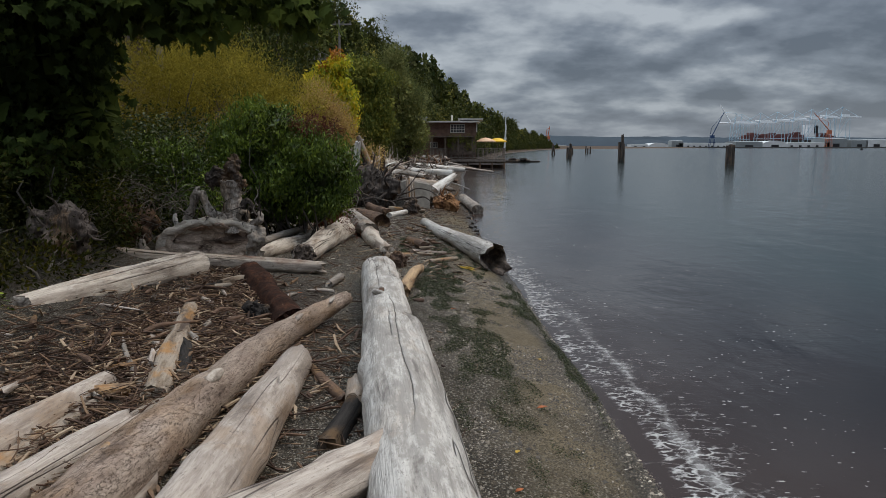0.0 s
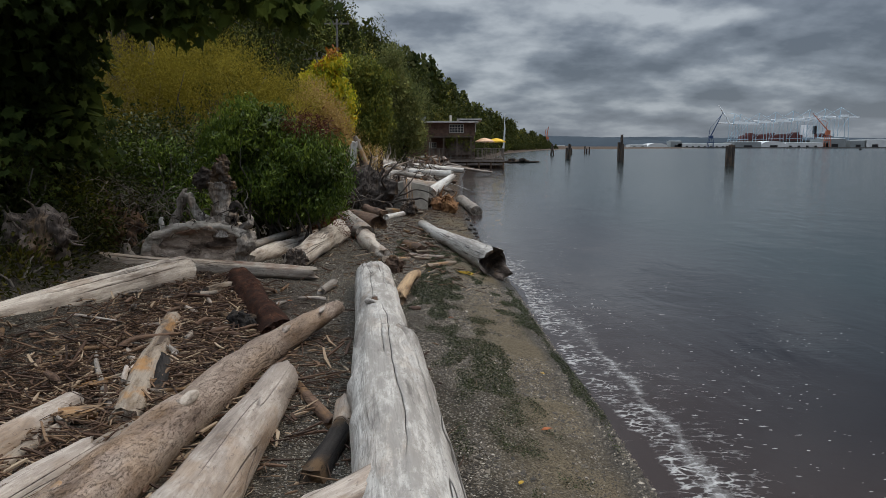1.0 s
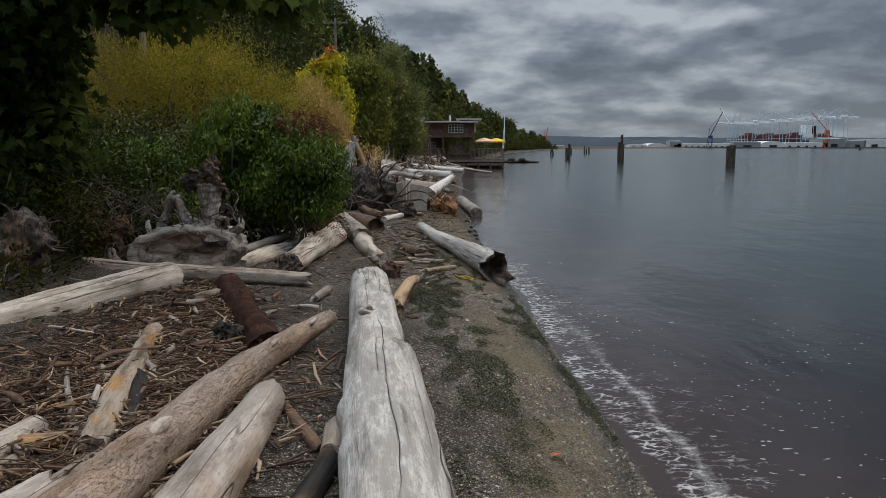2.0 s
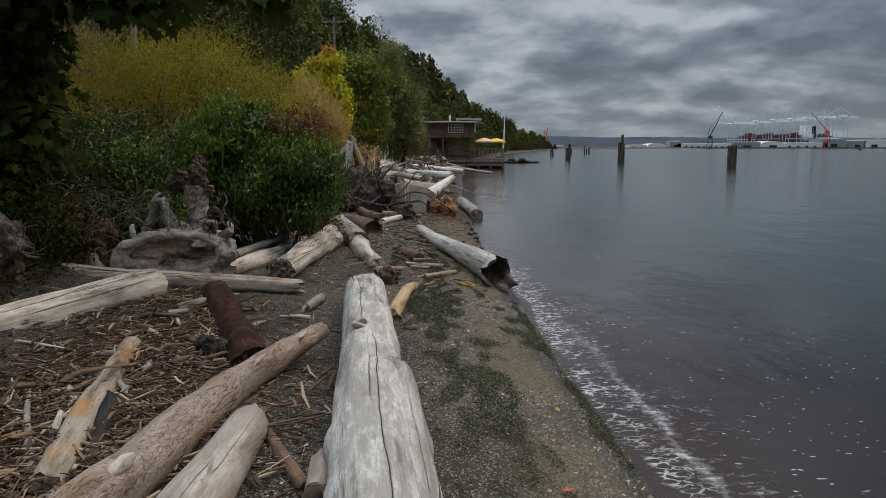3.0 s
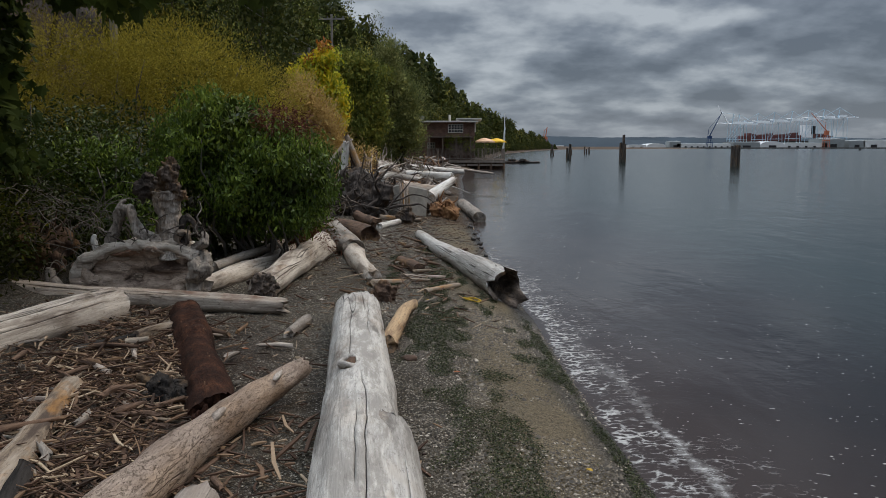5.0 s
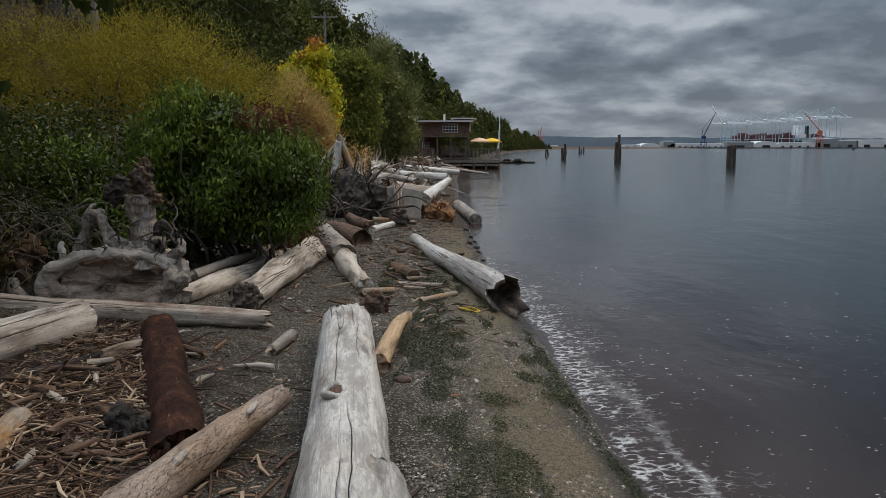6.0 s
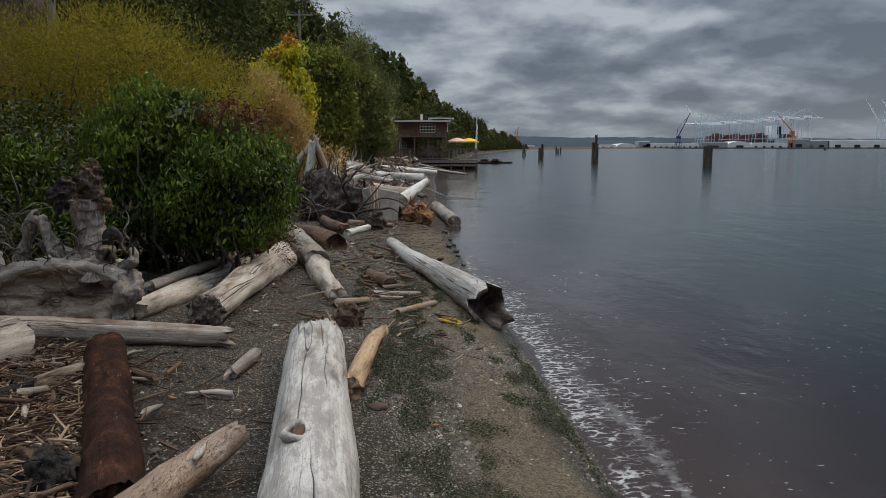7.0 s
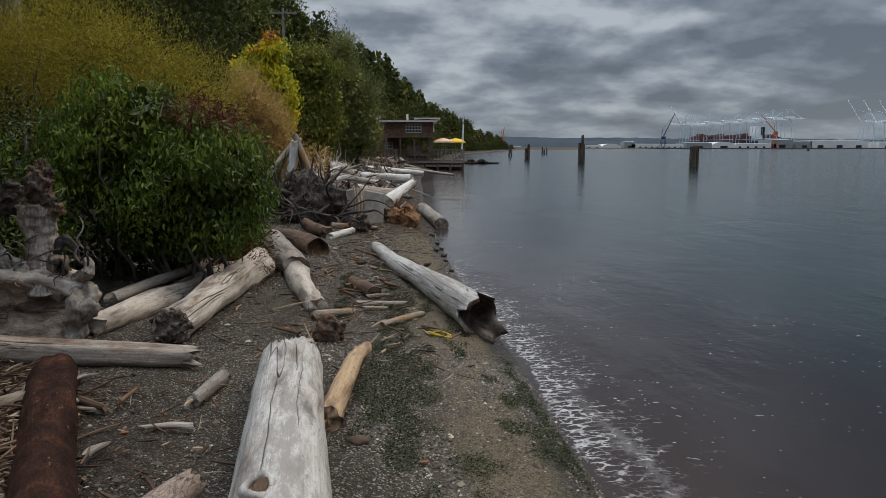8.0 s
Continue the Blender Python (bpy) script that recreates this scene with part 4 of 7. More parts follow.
def curve_tube(points, radii, seg=10, seed=0, rough=0.12):
    """Verts and faces of a closed lumpy tube through the points."""
    r = np.random.default_rng(seed)
    P = [Vector(p) for p in points]
    fine, fr = [], []
    n = len(P)
    for i in range(n - 1):
        p0, p1, p2, p3 = P[max(i - 1, 0)], P[i], P[i + 1], P[min(i + 2, n - 1)]
        for k in range(5):
            t = k / 5
            fine.append(0.5 * ((2 * p1) + (p2 - p0) * t + (2 * p0 - 5 * p1 + 4 * p2 - p3) * t * t + (3 * p1 - p0 - 3 * p2 + p3) * t ** 3))
            fr.append(radii[i] + (radii[i + 1] - radii[i]) * t)
    fine.append(P[-1])
    fr.append(radii[-1])
    V, F = [], []
    off = Vector((r.uniform(0, 40), 0, 0))
    s = None
    for i, (p, q) in enumerate(zip(fine, fr)):
        d = (fine[min(i + 1, len(fine) - 1)] - fine[max(i - 1, 0)]).normalized()
        s = d.orthogonal() if s is None else (s - d * s.dot(d))
        s.normalize()
        u = d.cross(s)
        for j in range(seg):
            g = 2 * math.pi * j / seg
            o = s * math.cos(g) + u * math.sin(g)
            k = 1 + rough * 2 * noise.noise(p * 4 + o * 0.9 + off)
            V.append(tuple(p + o * q * k))
    m = len(fine)
    for i in range(m - 1):
        for j in range(seg):
            j2 = (j + 1) % seg
            F.append((i * seg + j, i * seg + j2, (i + 1) * seg + j2, (i + 1) * seg + j))
    F += [tuple(reversed(range(seg))), tuple(range((m - 1) * seg, m * seg))]
    return V, F


def rotten_log():
    """A waterlogged rust-brown log with a crumbling end that lies under the bark log."""
    m, nt, b = shader("rust_brown_wood", 0.9, 0.0, 0.08)
    v = coords(nt)
    n1, n2 = tex(nt, "Noise", 5.0, stretch(nt, v, (1, 1, 0.6)), 8, 0.7), tex(nt, "Noise", 60.0, stretch(nt, v, (1, 1, 0.3)), 4, 0.7)
    c = ramp(nt, n1.outputs["Fac"], [(0.34, (0.015, 0.008, 0.006)), (0.72, (0.120, 0.050, 0.026)), (0.52, (0.044, 0.020, 0.013))])
    c = mixc(nt, ramp(nt, n2.outputs["Fac"], [(0.40, (0.6, 0.6, 0.6)), (0.52, (0, 0, 0))]), c, (0.014, 0.009, 0.008))
    n3 = tex(nt, "Noise", 26.0, stretch(nt, v, (1, 1, 0.5)), 3, 0.6)
    c = mixc(nt, ramp(nt, n3.outputs["Fac"], [(0.68, (0, 0, 0)), (0.72, (0.6, 0.6, 0.6))]), c, (0.20, 0.125, 0.075))
    nt.links.new(c, b.inputs["Base Color"])
    bump(nt, b, calc(nt, "ADD", n1.outputs["Fac"], calc(nt, "MULTIPLY", n2.outputs["Fac"], 0.35)), 0.9, 0.03)
    root = log((-2.95, 10.42, 0.575), (-1.60, 7.35, 0.50), 0.172, 0.185, m, "rust-brown rotten log with a crumbling end", seg=56, rings=80, knots=6, lump=0.07, groove=0.015, jag0=0.02, jag1=0.04)
    r = np.random.default_rng(71)
    for k in range(34):
        a, w = r.uniform(0, 6.28), 0.15 * r.random() ** 0.5
        q = [Vector((w * math.cos(a), w * math.sin(a), 3.26))]
        q += [q[0] + Vector((r.normal(0, 0.03), r.normal(0, 0.03), r.uniform(0.08, 0.15))), q[0] + Vector((r.normal(0, 0.05), r.normal(0, 0.05), r.uniform(0.12, 0.2)))]
        under(new("rotten_splinter", mesh("rotten_splinter", *curve_tube(q, [0.035, 0.03, 0.012], 7, k, 0.5), m)), root)


rotten_log()


def blob_data(c, r, seed, seg=28, rings=16, rough=0.22, freq=1.6):
    """Verts and faces of a lumpy closed mass."""
    V, F = [], []
    off = Vector((seed * 3.7, seed * 1.3, 0))
    for i in range(rings + 1):
        a = math.pi * i / rings
        for j in range(seg):
            g = 2 * math.pi * j / seg
            d = Vector((math.sin(a) * math.cos(g), math.sin(a) * math.sin(g), math.cos(a)))
            k = 1 + rough * 1.6 * noise.noise(d * freq + off) + rough * 0.7 * noise.noise(d * freq * 3 + off)
            V.append((c[0] + d.x * r[0] * k, c[1] + d.y * r[1] * k, c[2] + d.z * r[2] * k))
    for i in range(rings):
        for j in range(seg):
            j2 = (j + 1) % seg
            F.append((i * seg + j, (i + 1) * seg + j, (i + 1) * seg + j2, i * seg + j2))
    return V, F


def fused(name, pieces, material, voxel=0.025, relief=1.0):
    """Pieces grown together into one mesh."""
    V, F = [], []
    for v, f in pieces:
        b = len(V)
        V += [tuple(p) for p in v]
        F += [tuple(i + b for i in q) for q in f]
    ob = new(name, mesh(name, V, F, material))
    md = ob.modifiers.new("fuse", "REMESH")
    md.mode, md.voxel_size, md.use_smooth_shade = "VOXEL", voxel, True
    sm = ob.modifiers.new("ease", "SMOOTH")
    sm.factor, sm.iterations = 0.4, 1
    tx = bpy.data.textures.new(name + "_relief", "CLOUDS")
    tx.noise_scale, tx.noise_depth = voxel * 5, 5
    dm = ob.modifiers.new("relief", "DISPLACE")
    dm.texture, dm.strength, dm.mid_level = tx, voxel * 5.5 * relief, 0.5
    return ob


def bent_log(points, radii, material, label, seed, hole=0.0, seg=24):
    """A crooked trunk through the points; hole: depth of the rotten hollow in its last end."""
    m, _ = frame_of(points[0], points[-1])
    inv = m.inverted()
    loc = [inv @ Vector(p) for p in points]
    V, F = curve_tube(loc, radii, seg, seed, 0.09)
    F = F[:-1]
    n = len(V)
    rim = list(range(n - seg, n))
    r = np.random.default_rng(seed)
    c = np.mean([V[i] for i in rim], axis=0)
    for q, i in enumerate(rim):
        V[i] = (V[i][0], V[i][1], V[i][2] + hole * 0.55 * (0.5 * r.normal() + 1.5 * noise.noise(Vector((math.cos(q / seg * 6.28) * 1.4, math.sin(q / seg * 6.28) * 1.4, seed)))))
    root = new("driftwood_log", mesh("driftwood_log", V, F, material))
    root.matrix_world = m
    tagged(root, label, "driftwood log")
    W, G = [V[i] for i in rim], []
    for f, dz in ((0.80, 0.0), (0.70, 0.5), (0.6, 0.9), (0.3, 1.0), (0.02, 1.02)):
        for q, i in enumerate(rim):
            p = np.array(V[i])
            w = c + (p - c) * f * (1 + 0.18 * noise.noise(Vector((q * 0.8, f * 5, seed))))
            W.append((w[0], w[1], p[2] * (1 - dz) + c[2] * dz - hole * dz))
    for k in range(5):
        G += [(k * seg + q, k * seg + (q + 1) % seg, (k + 1) * seg + (q + 1) % seg, (k + 1) * seg + q) for q in range(seg)]
    under(new("rotten_hollow", mesh("rotten_hollow", W, G, W_SHAG if hole > 0.2 else W_BROWN)), root)
    return root


bark_log = bent_log([(-1.70, 2.3, 0.60), (-1.68, 3.57, 0.60), (-1.66, 5.1, 0.58), (-1.59, 6.4, 0.57), (-1.42, 7.35, 0.60), (-1.15, 8.12, 0.67)], [0.20, 0.185, 0.165, 0.145, 0.12, 0.075],
         W_BARK, "long bark-covered brown driftwood log resting on others", 55, hole=0.05)
bent_log([on(-0.92, 19.6, 0.10), on(-0.35, 17.2, 0.15), on(0.15, 15.6, 0.18, 0.02), on(0.54, 14.25, 0.22, 0.05), on(0.76, 13.45, 0.21, 0.09)], [0.105, 0.15, 0.185, 0.235, 0.265],
         W_SILVER, "bent silver driftwood trunk with a hollow black rotten end", 77, hole=0.42)


def bark_scars():
    """Fresh pale breaks where branches tore off the bark log."""
    inv = frame_of((-1.70, 2.3, 0.60), (-1.15, 8.12, 0.67))[0].inverted()
    for k, (c, d, q) in enumerate((((-1.60, 4.72, 0.735), (0.05, 0.16, 0.035), 0.042), ((-1.74, 3.35, 0.75), (0.0, 0.10, 0.03), 0.035), ((-1.44, 6.9, 0.70), (0.03, 0.08, 0.03), 0.03), ((-1.24, 7.65, 0.735), (0.02, 0.06, 0.03), 0.025))):
        pts = [inv @ (Vector(c) + Vector(d) * t) for t in (-0.7, -0.2, 0.4, 0.9)]
        under(new("branch_scar", mesh("branch_scar", *curve_tube(pts, [q * 0.5, q, q * 0.9, q * 0.3], 9, 90 + k, 0.35), (W_CREAM, W_TAN, W_PALE, W_PALE)[k])), bark_log)


bark_scars()


def knot_hole():
    """A split knot with a raised lip on top of the big log."""
    inv = frame_of(BIG_A, BIG_B)[0].inverted()
    c = Vector((-0.72, 7.72, 0.845))
    ring = [inv @ (c + Vector((0.065 * math.cos(a), 0.11 * math.sin(a), -0.022 * abs(math.cos(a))))) for a in np.linspace(0, 5.6, 12)]
    under(new("knot_lip", mesh("knot_lip", *curve_tube(ring, [0.018, 0.026, 0.028, 0.026, 0.022, 0.02, 0.022, 0.026, 0.028, 0.024, 0.018, 0.012], 8, 3, 0.3), W_SILVER)), big_log)
    core = [inv @ (c + Vector((0.01 * k, 0.07 - 0.05 * k, -0.02))) for k in range(4)]
    under(new("knot", mesh("knot", *curve_tube(core, [0.02, 0.035, 0.03, 0.012], 8, 4, 0.5), W_BROWN)), big_log)


knot_hole()


def along_x(ob):
    """Turns the mesh's own z to the world's x, so that its grain runs along x."""
    m = Matrix(((0, 0, 1, 0), (0, 1, 0, 0), (-1, 0, 0, 0), (0, 0, 0, 1)))
    ob.data.transform(m.inverted())
    ob.matrix_local = m
    return ob


def rotten_end():
    """The dark broken heartwood in the end of the whitish log."""
    r = np.random.default_rng(4)
    lumps = [((0.10 * math.cos(a), 0.10 * math.sin(a), -0.01 + 0.04 * r.random()), (0.085, 0.085, 0.07)) for a in np.arange(0, 6.2, 0.8)] + [((0, 0, 0.02), (0.12, 0.12, 0.06))]
    under(fused("rotten_end", [blob_data(c, q, 50 + k, 14, 9, 0.5, 2.6) for k, (c, q) in enumerate(lumps)], W_SHAG, 0.014, 1.6), cream_log)


rotten_end()


def big_stump():
    """The upturned stump: a hollowed root plate under a pale arched ridge, with one upright root."""
    x, y, z = -3.75, 11.35, 0.62
    root = thing("tree_stump", "weathered upturned tree stump with twisted roots among bushes", "tree stump", at=(x, y, z))
    T = curve_tube
    r = np.random.default_rng(17)

    def child(ob, turn=False):
        under(ob, root)
        if turn:
            along_x(ob)

    V, F = [], []
    prof = [(0.0, 0.04), (0.22, 0.03), (0.45, 0.01), (0.66, -0.03), (0.80, -0.07), (0.90, -0.10), (0.97, -0.03), (1.0, 0.12), (0.95, 0.28), (0.7, 0.42), (0.0, 0.48)]
    seg = 44
    for k, (q, back) in enumerate(prof):
        for j in range(seg):
            g = 2 * math.pi * j / seg
            n1 = 1 + 0.34 * noise.noise(Vector((math.cos(g) * 1.7, math.sin(g) * 1.7, 3.0))) + 0.10 * noise.noise(Vector((math.cos(g) * 5, math.sin(g) * 5, 1.0)))
            V.append((-0.02 + 0.72 * q * n1 * math.cos(g), back + 0.16 * noise.noise(Vector((q * 3 * math.cos(g), q * 3 * math.sin(g), 8))), 0.27 + 0.34 * q * n1 * math.sin(g)))
    for k in range(len(prof) - 1):
        F += [(k * seg + j, k * seg + (j + 1) % seg, (k + 1) * seg + (j + 1) % seg, (k + 1) * seg + j) for j in range(seg)]
    child(fused("root_plate", [(V, F)], W_FACE, 0.02, 0.45), True)
    ridge = [T([(-0.90, 0.02, 0.10), (-0.78, -0.06, 0.34), (-0.56, -0.10, 0.50), (-0.21, -0.10, 0.60), (0.18, -0.09, 0.61), (0.45, -0.08, 0.57), (0.66, -0.05, 0.47)], [0.10, 0.11, 0.085, 0.06, 0.055, 0.06, 0.08], 22, 1, 0.34),
             T([(-0.50, 0.02, 0.46), (-0.15, 0.06, 0.57), (0.25, 0.06, 0.60), (0.60, 0.04, 0.50)], [0.09, 0.12, 0.12, 0.10], 18, 11, 0.4)]
    child(fused("root_ridge", ridge, W_CREAM, 0.017, 0.55), True)
    child(fused("root_boss", [T([(0.60, 0.02, 0.50), (0.70, -0.08, 0.40), (0.70, -0.12, 0.24), (0.58, -0.08, 0.05)], [0.10, 0.13, 0.12, 0.10], 16, 2, 0.6)], W_GREY, 0.016))
    child(fused("root_boss", [T([(-0.98, 0.2, 0.12), (-0.88, 0.05, 0.24), (-0.72, -0.06, 0.22), (-0.62, -0.08, 0.08)], [0.06, 0.12, 0.12, 0.08], 16, 9, 0.55)], W_FACE, 0.017, 0.6), True)
    child(fused("root_boss", [T([(-1.12, -0.15, 0.34), (-1.06, -0.2, 0.16), (-0.85, -0.22, 0.04), (-0.5, -0.22, -0.02)], [0.05, 0.08, 0.08, 0.06], 14, 29, 0.3)], W_GREY, 0.015, 0.5), True)
    child(fused("upright_root", [T([(0.28, 0.12, 0.45), (0.27, 0.11, 0.66), (0.265, 0.10, 0.90), (0.26, 0.10, 1.12), (0.26, 0.10, 1.26)], [0.23, 0.145, 0.12, 0.135, 0.17], 30, 5, 0.25),
                                 T([(0.55, 0.02, 0.52), (0.42, 0.06, 0.66), (0.33, 0.08, 0.90)], [0.10, 0.075, 0.05], 14, 6, 0.3),
                                 T([(0.02, 0.06, 0.55), (0.14, 0.08, 0.72), (0.20, 0.08, 0.95)], [0.10, 0.07, 0.04], 14, 8, 0.3)], W_ROOT, 0.012, 1.1))
    # the dark knotted head
    lumps = [((0.30, 0.08, 1.44), (0.125, 0.12, 0.13)), ((0.33, 0.06, 1.56), (0.085, 0.09, 0.09)), ((0.10, 0.12, 1.30), (0.16, 0.12, 0.11)), ((-0.06, 0.12, 1.27), (0.10, 0.09, 0.12)), ((0.02, 0.12, 1.42), (0.07, 0.07, 0.07))]
    child(fused("dark_head", [blob_data(c, q, 20 + k, 18, 12, 0.4, 2.6) for k, (c, q) in enumerate(lumps)], W_HEAD, 0.012, 1.6))
    pale = [((0.32, -0.01, 1.47), (0.09, 0.06, 0.10)), ((0.43, 0.04, 1.22), (0.085, 0.06, 0.07)), ((0.37, 0.02, 1.30), (0.07, 0.06, 0.08)), ((0.19, 0.0, 1.22), (0.07, 0.05, 0.06))]
    child(fused("pale_knot", [blob_data(c, q, 30 + k, 16, 10, 0.45, 2.6) for k, (c, q) in enumerate(pale)], W_SHAG, 0.012, 1.6))
    # the arm that arches off to one side, and small curled roots
    for i, (pts, rad, mt) in enumerate((
            ([(0.10, 0.02, 0.66), (-0.02, -0.02, 0.74), (-0.12, -0.02, 0.88), (-0.18, 0.0, 1.02), (-0.15, 0.02, 1.10)], [0.09, 0.07, 0.06, 0.06, 0.035], W_ROOT),
            ([(-0.14, 0.0, 1.0), (-0.24, 0.0, 1.04), (-0.31, 0.02, 0.96), (-0.34, 0.0, 0.84), (-0.48, 0.02, 0.56)], [0.045, 0.06, 0.065, 0.055, 0.06], W_GREY),
            ([(-0.30, 0.0, 0.96), (-0.27, 0.0, 1.12), (-0.22, 0.0, 1.16)], [0.05, 0.04, 0.02], W_GREY),
            ([(0.38, 0.0, 0.60), (0.42, -0.06, 0.74), (0.52, -0.05, 0.78), (0.58, -0.06, 0.66)], [0.05, 0.04, 0.04, 0.03], W_GREY),
            ([(0.46, 0.02, 0.60), (0.44, 0.0, 0.84), (0.50, 0.02, 0.93), (0.60, 0.02, 0.86), (0.66, 0.0, 0.70)], [0.05, 0.04, 0.04, 0.035, 0.03], W_DARK),
            ([(0.60, 0.0, 0.55), (0.72, -0.03, 0.66), (0.70, 0.0, 0.78)], [0.07, 0.055, 0.03], W_GREY),
            ([(-0.58, 0.0, 0.52), (-0.62, -0.04, 0.66), (-0.60, -0.04, 0.74)], [0.035, 0.028, 0.02], W_BLEACH))):
        child(fused("root", [T(pts, rad, 14, 60 + i, 0.55)], mt, 0.011, 0.7))
    for i in range(26):
        g = r.uniform(0.35, 0.75) if i % 2 else r.uniform(-0.5, 0.3)
        p = [Vector((g, -0.05, 0.62 + 0.25 * r.random()))]
        d = Vector((r.normal(0.2, 0.6), -0.4, r.normal(0.2, 0.6))).normalized()
        for k in range(4):
            p.append(p[-1] + d * r.uniform(0.04, 0.10))
            d = (d + Vector(r.normal(0, 0.55, 3))).normalized()
        child(new("rootlet", mesh("rootlet", *T(p, [0.011, 0.010, 0.008, 0.006, 0.003], 5, i, 0.2), W_DARK if i % 3 else W_GREY)))


big_stump()


def root_wad(name, label, at, size, n, seed, material, core=0.35, thin=1.0):
    r = np.random.default_rng(seed)
    root = thing(name, label, "driftwood roots", at=at)
    under(fused("core", [blob_data((0, 0, size * 0.35), (size * core, size * core * 0.8, size * core), seed, rough=0.3)], material, size * 0.03), root)
    for i in range(n):
        g, e = r.uniform(0, 6.28), r.uniform(-0.2, 1.2)
        d = Vector((math.cos(g) * math.cos(e), math.sin(g) * math.cos(e) * 0.8, math.sin(e)))
        p = [Vector((0, 0, size * 0.35)) + d * size * core * 0.6]
        for k in range(3):
            d = (d + Vector(r.normal(0, 0.45, 3))).normalized()
            p.append(p[-1] + d * size * r.uniform(0.10, 0.27))
            p[-1].z = max(p[-1].z, 0.02)
        r0 = size * (0.010 + 0.045 * r.random() ** 2.2) * thin
        under(new("root", mesh("root", *curve_tube(p, [r0, r0 * 0.8, r0 * 0.5, r0 * 0.15], 8, seed + i, 0.2), material)), root)


root_wad("root_wad", "gnarled weathered stump half hidden by bushes", (-5.15, 9.4, gz(-5.15, 9.4)), 0.72, 34, 5, W_SHAG, 0.55)
root_wad("root_wad", "low dark gnarled roots in the bushes", (-5.2, 11.6, gz(-5.2, 11.6) - 0.05), 0.8, 18, 6, W_BROWN, 0.45)
root_wad("root_wad", "spiky black root wad beside a concrete block", (-2.85, 24.3, gz(-2.85, 24.3)), 1.30, 110, 7, W_DARK, 0.60, 1.0)
root_wad("root_wad", "pale tangled root wad on the driftwood heap", (-3.65, 36.0, gz(-3.65, 36)), 1.9, 60, 8, W_CREAM, 0.40)
root_wad("root_wad", "small dark gnarled root on gravel", (-1.45, 22.6, gz(-1.45, 22.6) - 0.05), 0.6, 8, 9, W_DARK, 0.4)
root_wad("root_wad", "brown gnarled root lying beyond the log end", (-0.95, 12.2, gz(-0.95, 12.2) - 0.06), 0.34, 7, 10, W_BROWN, 0.5)
root_wad("root_wad", "orange-brown rotten wood lump on the shore", (-0.5, 25.6, gz(-0.5, 25.6) - 0.1), 0.8, 22, 12, W_RUSSET, 0.5)


def concrete_block():
    m = plain("concrete", (0.27, 0.245, 0.21), 0.9, vary=0.3, scale=4, relief=0.5)
    root = thing("concrete_block", "large grey concrete block half buried in driftwood", "concrete block", at=(-1.72, 25.2, gz(-1.7, 25.2) - 0.1), rot=(-7, 9, 38))
    bm = bmesh.new()
    add_box(bm, (0, 0, 0.45), (1.05, 0.95, 0.92), 0, 0.05)
    bmesh.ops.subdivide_edges(bm, edges=bm.edges, cuts=3)
    for v in bm.verts:
        v.co += Vector((0.035, 0.035, 0.035)) * noise.noise(v.co * 3) + Vector((0.02, 0.02, 0.02)) * noise.noise(v.co * 9)
    part("body", bm, m, root, smooth=False)
    r = np.random.default_rng(15)
    for k in range(9):
        x = -0.50 + 0.035 * k
        pts = [(x + r.normal(0, 0.02), -0.52 - 0.03 * r.random(), z) for z in (0.0, 0.3, 0.62)] + [(x + r.normal(0, 0.03), -0.47, 0.93 + 0.05 * r.random())]
        under(new("clinging_wood", mesh("clinging_wood", *curve_tube(pts, [0.03, 0.04, 0.035, 0.015], 7, 3 + k, 0.4), (W_PALE, W_GREY, W_TAN)[k % 3])), root)


concrete_block()


log(on(-2.75, 22.6, 0.12), on(-2.05, 20.9, 0.14), 0.12, 0.15, W_BROWN, "dark brown driftwood trunk beside the black roots", seg=16, knots=3, lump=0.12, groove=0.12, jag0=0.15, jag1=0.06)
log(on(-1.95, 20.6, 0.09), on(-1.60, 22.2, 0.10), 0.09, 0.07, W_BLEACH, "short white driftwood log on gravel", seg=12, knots=1)
log(on(-2.2, 22.9, 0.05, 0.05), on(-1.1, 23.3, 0.05, 0.02), 0.07, 0.05, W_TAN, "flat tan driftwood plank before the block", seg=10, knots=1, lump=0.1)
log((-0.98, 26.2, 0.85), (-0.25, 27.6, 1.35), 0.20, 0.11, W_BLEACH, "white broken driftwood trunk leaning out of the heap", seg=14, knots=2, jag1=0.25)
log((-1.9, 26.4, 1.15), (-0.8, 27.2, 1.05), 0.17, 0.12, W_PALE, "pale driftwood stump end on the concrete block", seg=14, knots=3, lump=0.16, jag0=0.2)
# chips and small pieces about the log end
log(on(-0.82, 14.0, 0.03), on(-0.20, 14.45, 0.03), 0.05, 0.04, W_PALE, "flat pale split board on gravel", "driftwood_plank", "driftwood plank", seg=8, knots=0, groove=0.2)
log(on(-0.72, 13.75, 0.03), on(-0.42, 13.95, 0.03), 0.035, 0.025, W_TAN, "short orange splinter on gravel", "driftwood_stick", "driftwood stick", seg=8, knots=0)
log(on(-0.42, 13.0, 0.035), on(0.04, 13.95, 0.035), 0.04, 0.045, W_TAN, "straight tan stick on gravel", "driftwood_stick", "driftwood stick", seg=10, knots=1)
log(on(-1.02, 15.5, 0.08), on(-0.62, 14.6, 0.09), 0.07, 0.10, W_BROWN, "brown tapered chunk of driftwood on gravel", seg=12, knots=2, lump=0.12)
log(on(-1.22, 13.1, 0.05), on(-0.84, 13.5, 0.04), 0.065, 0.04, W_TAN, "splintered tan wood chunk at a log end", seg=10, knots=1, lump=0.2, groove=0.25, jag1=0.1)
